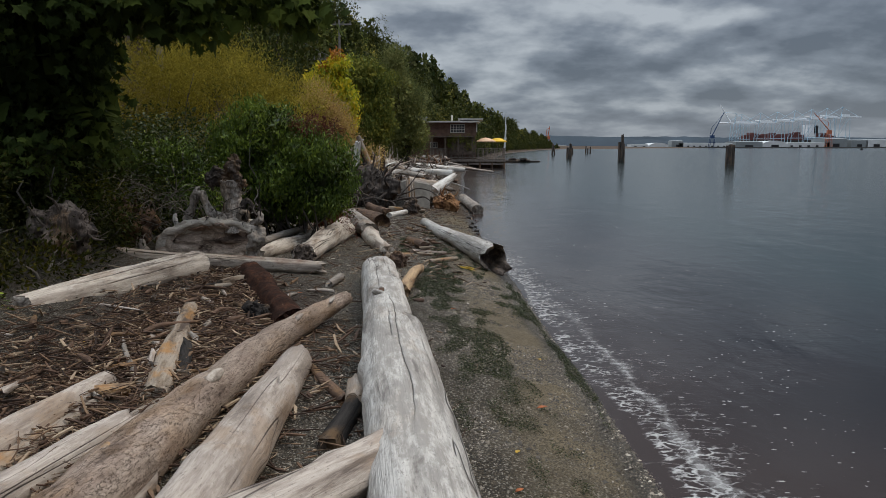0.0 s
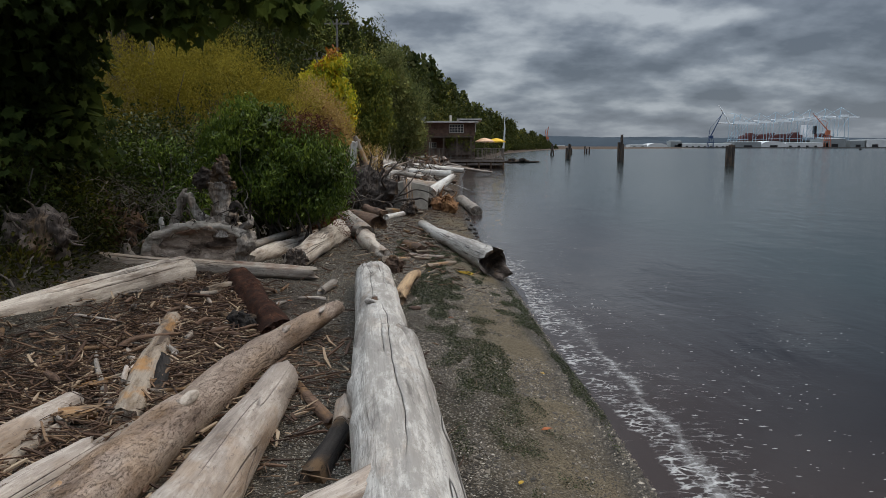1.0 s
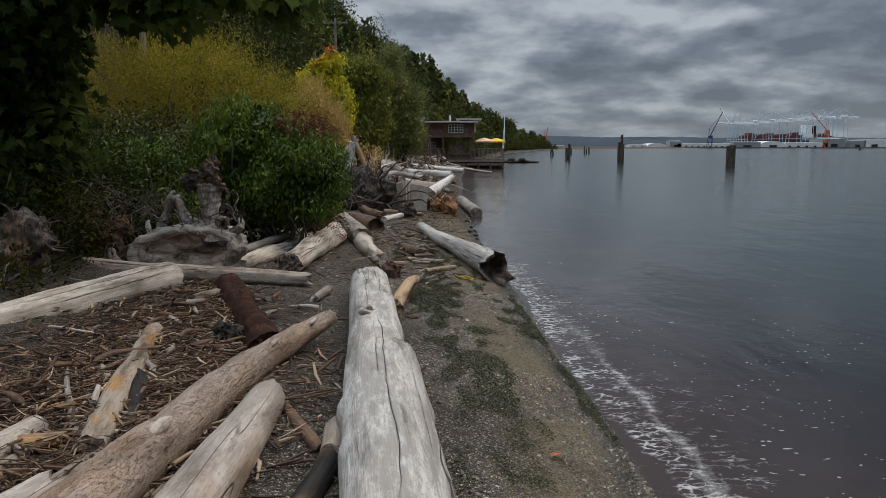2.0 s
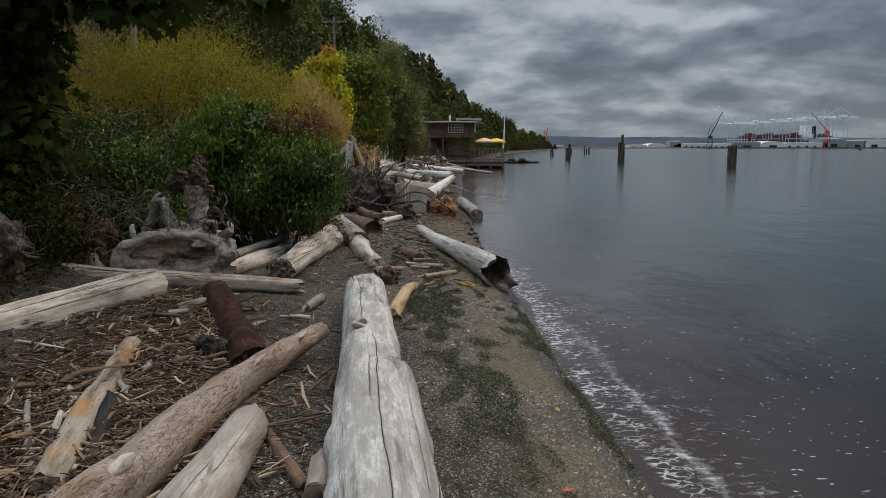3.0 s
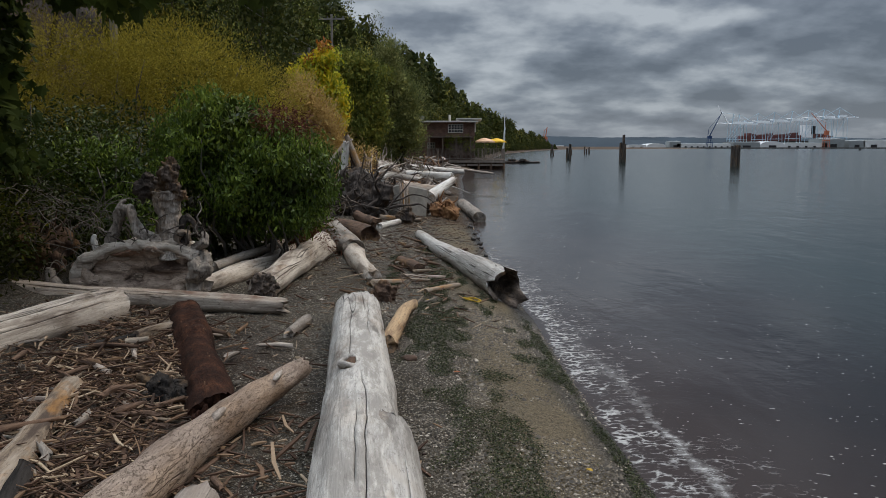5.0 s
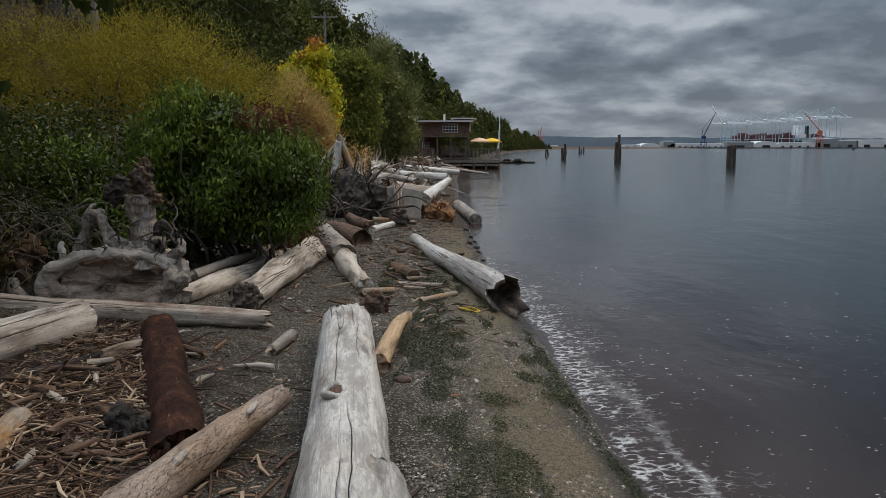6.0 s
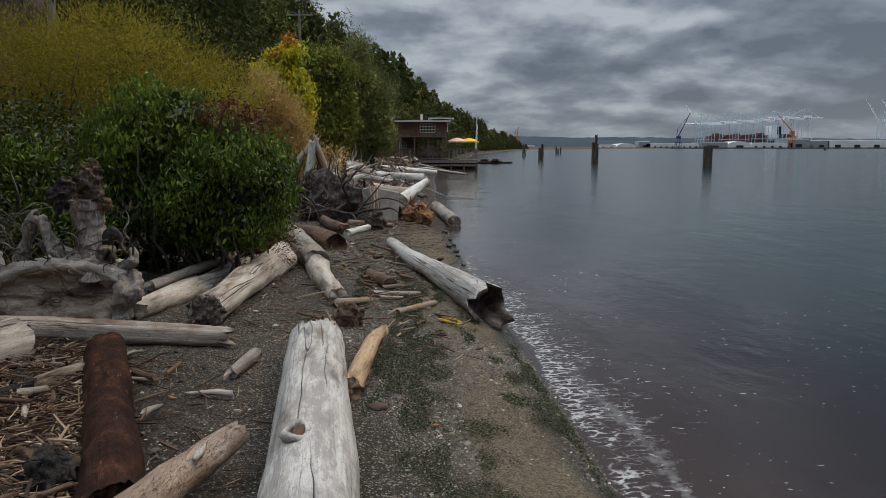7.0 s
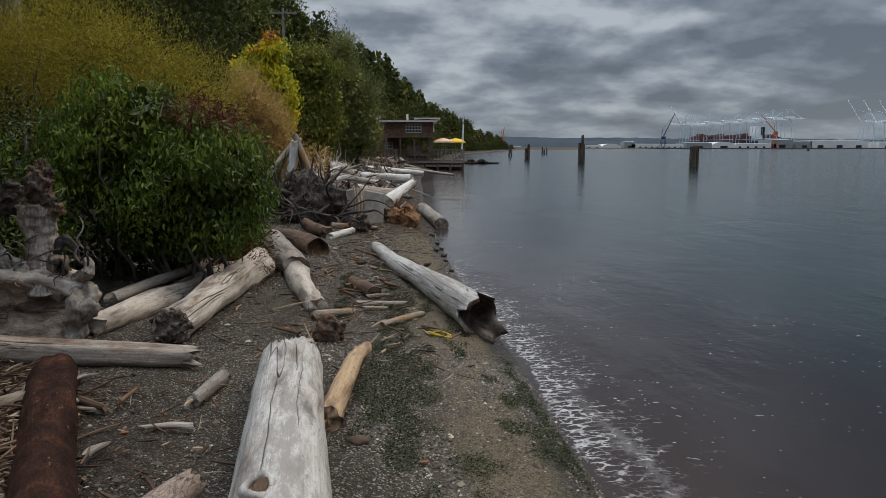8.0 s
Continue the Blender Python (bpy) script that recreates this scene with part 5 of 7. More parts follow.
log((-3.42, 8.62, 0.56), (-3.02, 9.35, 0.58), 0.075, 0.06, W_CHAR, "charred black log piece under a white log", seg=14, knots=3, lump=0.15)
log((-3.03, 9.30, 0.58), (-2.84, 9.75, 0.60), 0.075, 0.06, W_TAN, "broken tan end of a charred log", seg=12, knots=1, lump=0.15, jag1=0.06)
log((-2.62, 4.85, 0.56), (-2.30, 4.98, 0.56), 0.06, 0.05, W_ORANGE, "yellow-orange chunk of rotten wood", seg=10, knots=1, lump=0.2, groove=0.25)


def stone(name, label, category, c, r, material, seed):
    V, F = blob_data((0, 0, 0), r, seed, 12, 7, 0.18)
    for k, p in enumerate(V):
        V[k] = tuple(Vector(p) * (1 + 0.35 * noise.noise(Vector(p) * (2.2 / max(r)) + Vector((seed, 0, 0)))))
    ob = new(name, mesh(name, V, F, material))
    ob.location = c
    return tagged(ob, label, category)


ROCK = plain("brown_stone", (0.10, 0.062, 0.045), 0.85, vary=0.3, scale=20)
WETROCK = plain("wet_stone", (0.045, 0.038, 0.034), 0.4, vary=0.3, scale=12)
for c, q, k in (((-2.10, 7.75, 0.56), 0.13, 31), ((-2.28, 8.0, 0.55), 0.10, 32), ((-1.98, 8.1, 0.56), 0.09, 33)):
    ob = fused("charred_lump", [blob_data((0, 0, 0), (q * 1.2, q, q * 0.75), k, 14, 9, 0.5, 2.4)], W_CHAR, 0.014, 1.6)
    ob.location = c
    tagged(ob, "charred black lump of wood in the litter", "charred wood")
stone("stone", "flat reddish-brown stone on gravel", "stone", on(-0.39, 9.4, 0.02), (0.075, 0.06, 0.035), ROCK, 1)
for i, (x, y, q) in enumerate(((0.52, 20.1, 0.10), (0.50, 20.8, 0.14), (0.60, 18.9, 0.09), (0.35, 21.5, 0.12), (0.48, 22.1, 0.10), (0.40, 23.0, 0.12), (0.28, 24.6, 0.14), (0.62, 17.4, 0.07))):
    stone("stone", "dark wet stone at the water's edge", "stone", (x, y, max(0.0, gz(x, y)) + q * 0.3), (q * 0.55, q * 0.5, q * 0.35), WETROCK, 5 + i)


def rope_loop():
    m = plain("yellow_rope", (0.45, 0.29, 0.02), 0.7, vary=0.2, scale=30)
    pts = []
    for k in range(26):
        a = k * 0.5
        q = 0.10 + 0.02 * math.sin(k * 1.7)
        x, y = 0.24 + q * math.cos(a) * 1.2, 13.0 + q * math.sin(a)
        pts.append((x, y, gz(x, y) + 0.015 + 0.012 * (k / 26) + 0.01 * math.sin(k)))
    ob = new("rope_loop", mesh("rope_loop", *curve_tube(pts, [0.009] * len(pts), 6, 1, 0.05), m))
    tagged(ob, "small loop of yellow rope on gravel", "rope")


rope_loop()


def fallen_leaf(x, y, z, size, g, paint, label):
    V = [(0, 0, 0), (0.5, 0.3, 0.12), (0.9, 0.2, 0.1), (1.2, 0, 0.05), (0.9, -0.22, 0.12), (0.5, -0.3, 0.1), (0.6, 0, 0.02)]
    F = [(0, 6, 1), (1, 6, 2), (2, 6, 3), (3, 6, 4), (4, 6, 5), (5, 6, 0)]
    ob = new("fallen_leaf", mesh("fallen_leaf", [tuple(c * size for c in v) for v in V], F, paint))
    ob.matrix_world = pose(x, y, z, 0, 0, g)
    ob.modifiers.new("thick", "SOLIDIFY").thickness = 0.002
    tagged(ob, label, "leaf", "fallen leaves")


ORANGE_LEAF = plain("orange_leaf", (0.34, 0.10, 0.03), 0.6, vary=0.3, scale=30)
YELLOW_LEAF = plain("yellow_leaf", (0.42, 0.26, 0.03), 0.6, vary=0.3, scale=30)
fallen_leaf(0.83, 5.6, gz(0.83, 5.6) + 0.025, 0.085, 20, ORANGE_LEAF, "curled orange fallen leaf on gravel")
for i, (x, y, g) in enumerate(((0.55, 3.9, 40), (-0.35, 12.4, 120), (0.1, 9.2, 200), (1.0, 7.4, 300), (-2.0, 9.3, 10), (-3.3, 6.2, 70), (-1.4, 12.5, 160), (0.62, 4.6, 250))):
    fallen_leaf(x, y, gz(x, y) + 0.025, 0.06, g, YELLOW_LEAF if i % 2 else ORANGE_LEAF, ("yellow" if i % 2 else "orange") + " fallen leaf on gravel")


def teepee():
    """Driftwood poles leaned together."""
    x, y = -3.57, 26.6
    z = gz(x, y)
    root = thing("driftwood_teepee", "driftwood poles leaned together like a tent frame", "pole shelter", at=(x, y, z))
    for i, (foot, top, r0, r1, mt) in enumerate((
            ((-1.25, -0.3, 1.05), (0.04, 0.02, 2.66), 0.12, 0.09, W_PALE), ((0.80, -0.35, 0.75), (-0.06, 0.0, 2.76), 0.115, 0.085, W_TAN),
            ((-0.24, -0.25, 1.0), (-0.05, -0.08, 2.58), 0.13, 0.12, W_BLEACH), ((0.35, 0.35, 0.9), (0.02, 0.1, 2.5), 0.10, 0.08, W_BROWN),
            ((-0.5, 0.6, 0.8), (0.0, 0.1, 2.5), 0.08, 0.06, W_GREY))):
        a, b = Vector(foot) - Vector((0, 0, z)), Vector(top) - Vector((0, 0, z))
        a = a - (b - a).normalized() * max(0.0, (a.z + 0.05) / (b - a).normalized().z)
        m, ln = frame_of(a, b)
        ob = new("pole", log_mesh("pole", ln, r0, r1, mt, 300 + i, seg=14, knots=2, groove=0.1, lump=0.08))
        ob.parent = root
        ob.matrix_local = m


teepee()


def driftwood_heap():
    """The heap of stranded logs along the shore towards the house."""
    r = np.random.default_rng(21)
    mats = [W_BLEACH, W_PALE, W_GREY, W_SILVER, W_BROWN, W_RUSSET, W_GREY]
    tones = ["bleached silver", "pale", "grey", "silver", "dark brown", "russet", "weathered grey"]
    for i in range(150):
        y = 26.5 + 50 * r.random() ** 1.3
        xw = float(np.interp(y, WY, WX))
        x = xw - r.uniform(1.5 if y > 32 else 2.2, 4.4)
        ln, rr = r.uniform(0.8, 3.6), 0.035 + 0.13 * r.random() ** 1.5 + (0.03 if i < 14 else 0)
        g = r.normal(0.3, 1.0) if r.random() < 0.4 else r.uniform(0, 3.14)
        k = int(r.integers(len(mats)))
        dx, dy = math.sin(g) * ln / 2, math.cos(g) * ln / 2
        up = r.uniform(0, 0.85)
        tilt = r.normal(0, 0.22) * ln * 0.5
        a = (x - dx, y - dy, gz(x - dx, y - dy) + rr + max(0, up - tilt))
        b = (x + dx, y + dy, gz(x + dx, y + dy) + rr + max(0, up + tilt))
        log(a, b, rr, rr * r.uniform(0.25, 0.8), mats[k], tones[k] + " driftwood log in the stranded heap", group="stranded driftwood heap", seg=12, knots=3, lump=0.15, groove=0.14, bend=r.normal(0, 0.12), jag0=0.2, jag1=0.25)
    for i in range(290):
        y = 23.0 + 45 * r.random() ** 1.6
        xw = float(np.interp(y, WY, WX))
        x = xw - (r.uniform(1.4, 4.6) if y > 30 else r.uniform(2.4, 4.6))
        p = [Vector((x, y, gz(x, y) + r.uniform(0.0, 0.5)))]
        d = Vector((r.normal(0, 1), r.normal(-0.2, 0.7), r.uniform(0.0, 1.0))).normalized()
        for k in range(4):
            p.append(p[-1] + d * r.uniform(0.2, 0.5))
            d = (d + Vector(r.normal(0, 0.4, 3))).normalized()
        rr = 0.012 + 0.045 * r.random() ** 2
        k = int(r.integers(4)) if y > 28.5 else int(r.integers(2)) * 2 - 1 if r.random() < 0.3 else 1
        ob = new("driftwood_branch", mesh("driftwood_branch", *curve_tube(p, [rr, rr * 0.9, rr * 0.7, rr * 0.5, rr * 0.2], 7, i, 0.15), (W_GREY, W_DARK, W_SILVER, W_RUSSET)[max(k, 0)]))
        tagged(ob, ("grey", "dark", "silver", "russet")[max(k, 0)] + " crooked driftwood branch in the heap", "driftwood branch", "branches in the heap")
    log((-2.25, 33.2, 1.36), (-0.40, 32.8, 1.24), 0.15, 0.17, W_BLEACH, "thick white driftwood trunk on the heap", group="stranded driftwood heap", seg=20, lump=0.1)
    log((-2.9, 44.0, 1.3), (0.0, 46.0, 1.0), 0.22, 0.15, W_BLEACH, "bleached white driftwood trunk across the heap", group="stranded driftwood heap", seg=16)
    # broken sticks and splinters all over the heap
    n = 5200
    y = 26.2 + 38 * r.random(n) ** 1.7
    x = np.interp(y, WY, WX) - r.uniform(1.2, 4.6, n)
    p = np.stack([x, y, ground_z(x, y) + 0.95 * r.random(n) ** 1.6 * np.interp(y, [26.2, 29], [0.4, 1.0])], 1)
    g = r.uniform(0, 6.28, n)
    d = np.stack([np.cos(g), np.sin(g), r.normal(0, 0.45, n)], 1)
    debris = isle_mat("heap_splinter", [(0.0, (0.05, 0.032, 0.024)), (1.0, (0.60, 0.54, 0.47)), (0.45, (0.17, 0.125, 0.095)), (0.75, (0.34, 0.29, 0.24))])
    tagged(new("driftwood_debris", sticks_mesh("driftwood_debris", p, d, 0.15 + np.minimum(r.exponential(0.28, n), 1.3), 0.018 + 0.085 * r.random(n) ** 2.2, debris)), "grey and brown broken sticks strewn over the driftwood heap", "driftwood debris", kind="stuff")
    log((-2.0, 64.0, 0.9), (2.4, 66.0, 0.25), 0.16, 0.10, W_PALE, "pale driftwood pole reaching over the water", group="stranded driftwood heap", seg=12)
    log((-3.3, 31.0, 0.9), (-3.22, 31.0, 2.3), 0.12, 0.09, W_BROWN, "upright broken brown post in the driftwood", "wooden_post", "post", seg=10)


driftwood_heap()


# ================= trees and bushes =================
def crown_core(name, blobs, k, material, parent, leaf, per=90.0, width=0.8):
    """Larger leaves and twig ends deep in a crown, often tinted as inner shade, so that it is not seen through."""
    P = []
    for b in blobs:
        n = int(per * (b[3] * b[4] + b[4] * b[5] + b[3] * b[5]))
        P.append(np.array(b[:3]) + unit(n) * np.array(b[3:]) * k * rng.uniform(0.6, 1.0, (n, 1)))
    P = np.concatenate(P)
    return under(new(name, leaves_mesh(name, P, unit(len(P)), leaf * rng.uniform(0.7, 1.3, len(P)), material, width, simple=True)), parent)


def bush(name, label, category, blobs, clumps, per, spread, size, material, inner=0.7, width=0.42, droop=0.4, stems=8, floor=None, twig=TWIG, simple=False, lumps=0, lump_size=(0.25, 0.45), shingle=0.0, keep=0.8, core=None, core_size=0.84, core_leaf=0.14, core_per=420.0, core_width=0.7):
    x, y = float(np.mean([b[0] for b in blobs])), float(np.mean([b[1] for b in blobs]))
    root = thing(name, label, category)
    p, o = clump_points(lumpy(blobs, lumps, *lump_size, keep=keep, seed=len(label)) if lumps else blobs, clumps, per, spread, inner, floor)
    s = size * rng.uniform(0.6, 1.3, len(p))
    under(new("foliage", leaves_mesh("foliage", p, o, s, material, width, droop=droop, simple=simple, shingle=shingle)), root)
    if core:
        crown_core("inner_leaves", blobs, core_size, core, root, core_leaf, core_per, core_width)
    lines = []
    for b in blobs:
        for _ in range(stems):
            q = np.array(b[:3]) + unit(1)[0] * np.array(b[3:]) * 0.85
            bx, by = b[0] + rng.normal(0, b[3] * 0.2), b[1] + rng.normal(0, b[4] * 0.2)
            lines.append(((bx, by, gz(bx, by) - 0.1), tuple(q), 0.03, 0.008))
    if lines:
        under(new("branchwork", limbs_mesh("branchwork", lines, twig, 5)), root)
    return root


# both laurels: inner leaves in a darkened tone, painting the shade inside
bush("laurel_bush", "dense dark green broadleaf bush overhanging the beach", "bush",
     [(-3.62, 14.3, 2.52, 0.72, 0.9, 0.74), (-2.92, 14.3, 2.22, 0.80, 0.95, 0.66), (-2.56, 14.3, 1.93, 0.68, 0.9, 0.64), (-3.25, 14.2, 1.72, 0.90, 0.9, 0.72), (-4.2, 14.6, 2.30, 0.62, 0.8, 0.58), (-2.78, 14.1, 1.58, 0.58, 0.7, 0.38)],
     3300, 14, 0.075, 0.082, LEAF_LAUREL, inner=0.84, width=0.34, droop=0.9, lumps=90, lump_size=(0.20, 0.38), shingle=0.25, keep=0.82, floor=1.02, core=LEAF_SHADE_TINT, stems=3)
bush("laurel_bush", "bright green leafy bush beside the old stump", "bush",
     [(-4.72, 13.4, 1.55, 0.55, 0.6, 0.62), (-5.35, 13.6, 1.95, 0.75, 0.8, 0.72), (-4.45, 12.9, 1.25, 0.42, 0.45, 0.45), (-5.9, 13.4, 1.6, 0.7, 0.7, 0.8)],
     1100, 13, 0.09, 0.074, LEAF_LAUREL, inner=0.8, width=0.34, droop=0.7, lumps=50, lump_size=(0.15, 0.3), shingle=0.2, keep=0.84, floor=0.8, core=LEAF_SHADE_TINT)
# whole bush in the darkened laurel tone: its shade is in the colour
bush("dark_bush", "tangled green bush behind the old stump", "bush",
     [(-5.1, 13.2, 1.5, 1.2, 1.1, 1.1), (-6.2, 12.6, 1.7, 1.3, 1.2, 1.2), (-4.6, 12.9, 1.0, 0.8, 0.6, 0.6), (-5.7, 14.6, 2.3, 0.9, 0.8, 0.72), (-6.9, 14.2, 2.4, 1.0, 0.9, 0.8)], 1500, 14, 0.13, 0.075, LEAF_SHADE_TINT, inner=0.6, droop=0.5, stems=16, lumps=24)
bush("bramble_bush", "dark bramble bush with yellowing leaves", "bush",
     [(-5.7, 9.7, 1.35, 0.9, 1.2, 0.95), (-6.6, 10.4, 2.0, 1.2, 1.4, 1.3), (-5.9, 8.0, 1.3, 0.9, 1.2, 0.95), (-6.3, 6.0, 1.6, 1.1, 1.4, 1.2), (-5.5, 11.3, 1.3, 0.8, 0.9, 0.8), (-5.6, 9.0, 0.9, 0.7, 2.2, 0.45)],
     1900, 14, 0.14, 0.062, LEAF_BERRY, inner=0.6, droop=0.2, stems=16, lumps=40)
# lit copy of the bramble tone for leaves in the sun
bush("bramble_bush", "yellow-green bramble leaves catching the light", "bush", [(-5.35, 10.9, 1.4, 0.42, 0.4, 0.6)], 150, 13, 0.09, 0.06, LEAF_BERRY_LIT, inner=0.4, droop=0.2, stems=6)
# core leaves darkened in colour for the shade between the shoots
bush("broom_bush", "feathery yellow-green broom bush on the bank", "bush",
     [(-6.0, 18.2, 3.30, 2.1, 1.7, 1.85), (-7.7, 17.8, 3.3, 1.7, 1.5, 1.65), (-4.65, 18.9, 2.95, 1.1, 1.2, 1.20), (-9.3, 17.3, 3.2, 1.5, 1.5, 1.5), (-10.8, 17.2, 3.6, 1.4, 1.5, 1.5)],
     4300, 30, 0.16, 0.085, LEAF_BROOM, inner=0.84, width=0.12, droop=-0.25, simple=True, lumps=70, lump_size=(0.3, 0.6), keep=0.92, core=BROOM_SHADE_TINT, core_size=0.93, core_leaf=0.10, core_per=900, core_width=0.2)
bush("dry_fern_bush", "tan dried fern-like bush", "bush", [(-5.4, 28.3, 3.85, 0.62, 0.7, 0.85), (-4.85, 28.6, 3.2, 0.58, 0.7, 0.85), (-4.4, 28.8, 2.4, 0.5, 0.6, 0.8)],
     760, 16, 0.13, 0.15, LEAF_TAN, inner=0.7, width=0.09, droop=-0.6, simple=True, core=LEAF_TAN)
bush("dry_fern_bush", "low tan dried weeds behind the driftwood poles", "bush", [(-3.6, 30.0, 1.9, 0.5, 0.6, 0.6), (-4.1, 29.4, 1.7, 0.5, 0.6, 0.7)], 200, 14, 0.12, 0.14, LEAF_TAN, inner=0.5, width=0.1, droop=-0.6, simple=True)
bush("low_bramble", "low weedy brambles along the top of the beach", "bush", [(-5.0, 8.3, 0.85, 0.5, 1.6, 0.35), (-5.1, 6.2, 0.85, 0.55, 1.2, 0.4), (-5.3, 10.4, 0.95, 0.5, 0.9, 0.4), (-4.7, 12.2, 0.9, 0.7, 0.5, 0.35)],
     420, 13, 0.12, 0.07, LEAF_BERRY, inner=0.4, droop=0.0)
bush("weed_plant", "small leafy green plant at the log end", "plant", [(-4.72, 6.7, 0.75, 0.3, 0.35, 0.22)], 60, 12, 0.07, 0.06, LEAF_LAUREL, inner=0.3)
# added dark leaves: they paint the shaded recess and hide bright ground behind
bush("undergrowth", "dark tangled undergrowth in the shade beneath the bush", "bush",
     [(-3.4, 15.4, 0.95, 0.7, 0.5, 0.45), (-4.4, 15.2, 1.0, 0.8, 0.5, 0.5), (-2.9, 16.0, 0.95, 0.5, 0.5, 0.45), (-5.3, 14.6, 1.1, 0.7, 0.5, 0.5)], 420, 13, 0.12, 0.08, LEAF_BERRY, inner=0.5, droop=0.1, core=LEAF_SHADE_TINT)
bush("dead_shoots", "reddish-brown dead shoots in the bush top", "bush", [(-2.75, 13.9, 2.80, 0.28, 0.25, 0.18), (-2.45, 13.95, 2.68, 0.25, 0.25, 0.16)], 110, 12, 0.07, 0.08, LEAF_RED, inner=0.5, width=0.2, stems=0)
bush("dry_vines", "reddish-brown dry vines under the bush", "bush", [(-2.6, 15.3, 0.75, 0.42, 0.8, 0.22)], 160, 12, 0.1, 0.09, LEAF_RED, inner=0.3, width=0.12, stems=0)


def bare_tangle():
    """Dead grey twigs arching out of the bushes."""
    root = thing("dead_twigs", "tangle of bare grey twigs in front of the bushes", "twigs")
    r = np.random.default_rng(61)
    for _ in range(120):
        x, y = r.uniform(-6.0, -4.3), r.uniform(11.2, 12.6)
        z = gz(x, y) + r.uniform(0.1, 0.9)
        p = [Vector((x, y, z))]
        d = Vector((r.normal(0.2, 0.6), r.normal(-0.5, 0.4), r.uniform(0.1, 1.0))).normalized()
        for k in range(4):
            p.append(p[-1] + d * r.uniform(0.12, 0.3))
            d = (d + Vector((r.normal(0, 0.3), r.normal(0, 0.3), -0.35 + r.normal(0, 0.25)))).normalized()
        under(new("twig", mesh("twig", *curve_tube(p, [0.007, 0.006, 0.005, 0.004, 0.002], 4, 1, 0.1), TWIG)), root)


bare_tangle()


def tree(name, label, at, height, crown, material, leaf, clumps, per, spread, bark=BARK, trunk_r=0.14, width=0.5, droop=0.3, inner=0.55, simple=False, lump_size=None, shingle=0.0, core=None, core_size=0.84, lumps=5, core_leaf=0.3, core_per=90.0):
    """crown: ellipsoids relative to the foot."""
    root = thing(name, label, "tree", at=at)
    lines = [((0, 0, -0.3), (0.1, 0.05, height * 0.55), trunk_r, trunk_r * 0.6)]
    for b in crown:
        lines.append(((0.1 * rng.random(), 0, height * 0.3 * rng.random() + 0.1 * height), tuple(b[:3]), trunk_r * 0.5, trunk_r * 0.2))
        for _ in range(1 if simple else 4):
            lines.append((tuple(b[:3]), tuple(np.array(b[:3]) + unit(1)[0] * np.array(b[3:]) * 0.8), trunk_r * 0.2, trunk_r * 0.05))
    under(new("trunk", limbs_mesh("trunk", lines, bark, 5 if simple else 7)), root)
    p, o = clump_points(lumpy(crown, lumps * len(crown), *lump_size, seed=len(crown) + 3) if lump_size else crown, clumps, per, spread, inner, None, 0.04 if shingle else 0.13)
    under(new("crown", leaves_mesh("crown", p, o, leaf * rng.uniform(0.6, 1.3, len(p)), material, width, droop=droop, simple=simple, shingle=shingle)), root)
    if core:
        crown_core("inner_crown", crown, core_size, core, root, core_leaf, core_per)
    return root


tree("autumn_tree", "small tree with bright yellow and orange autumn leaves", (-5.4, 31.5, gz(-5.4, 31.5)), 4.6,
     [(x + 5.4, 0, z - gz(-5.4, 31.5), rx, rx, rz) for x, z, rx, rz in ((-5.75, 5.45, 0.48, 0.42), (-5.2, 5.80, 0.42, 0.42), (-5.25, 4.95, 0.66, 0.52), (-4.82, 4.35, 0.52, 0.48), (-4.68, 3.65, 0.42, 0.44), (-6.15, 5.05, 0.36, 0.28), (-5.3, 4.1, 0.5, 0.5))],
     LEAF_YELLOW, 0.18, 620, 13, 0.10, lump_size=(0.16, 0.30), trunk_r=0.06, width=0.36, droop=0.7, inner=0.75, shingle=0.2, core=LEAF_YELLOW, core_leaf=0.2, core_per=120)
tree("autumn_tree", "orange-red leafy shoots at the top of the autumn tree", (-5.35, 31.3, gz(-5.35, 31.3)), 4.8,
     [(x + 5.35, 0, z - gz(-5.35, 31.3), q, q, q) for x, z, q in ((-5.1, 6.08, 0.20), (-5.70, 5.62, 0.16), (-5.35, 5.3, 0.16), (-5.6, 5.05, 0.14))],
     LEAF_ORANGE, 0.16, 34, 10, 0.08, trunk_r=0.03, width=0.34, droop=0.9, inner=0.6)
tree("broadleaf_tree", "dark green broadleaf tree at the foot of the bluff", (-4.9, 38.5, gz(-4.9, 38.5)), 6.0,
     [(x + 4.9, 0, z - gz(-4.9, 38.5), rx, rx, rz) for x, z, rx, rz in ((-5.3, 6.0, 0.85, 0.95), (-4.55, 5.7, 0.8, 1.0), (-4.3, 4.5, 0.85, 1.1), (-5.0, 4.2, 0.9, 1.2), (-4.5, 3.1, 0.9, 1.0), (-6.0, 5.0, 0.8, 1.0))],
     LEAF_HILL, 0.15, 1300, 14, 0.14, lump_size=(0.3, 0.5), trunk_r=0.12, width=0.4, droop=0.9, inner=0.85, shingle=0.3, core=LEAF_HILL, core_leaf=0.2, core_per=200)
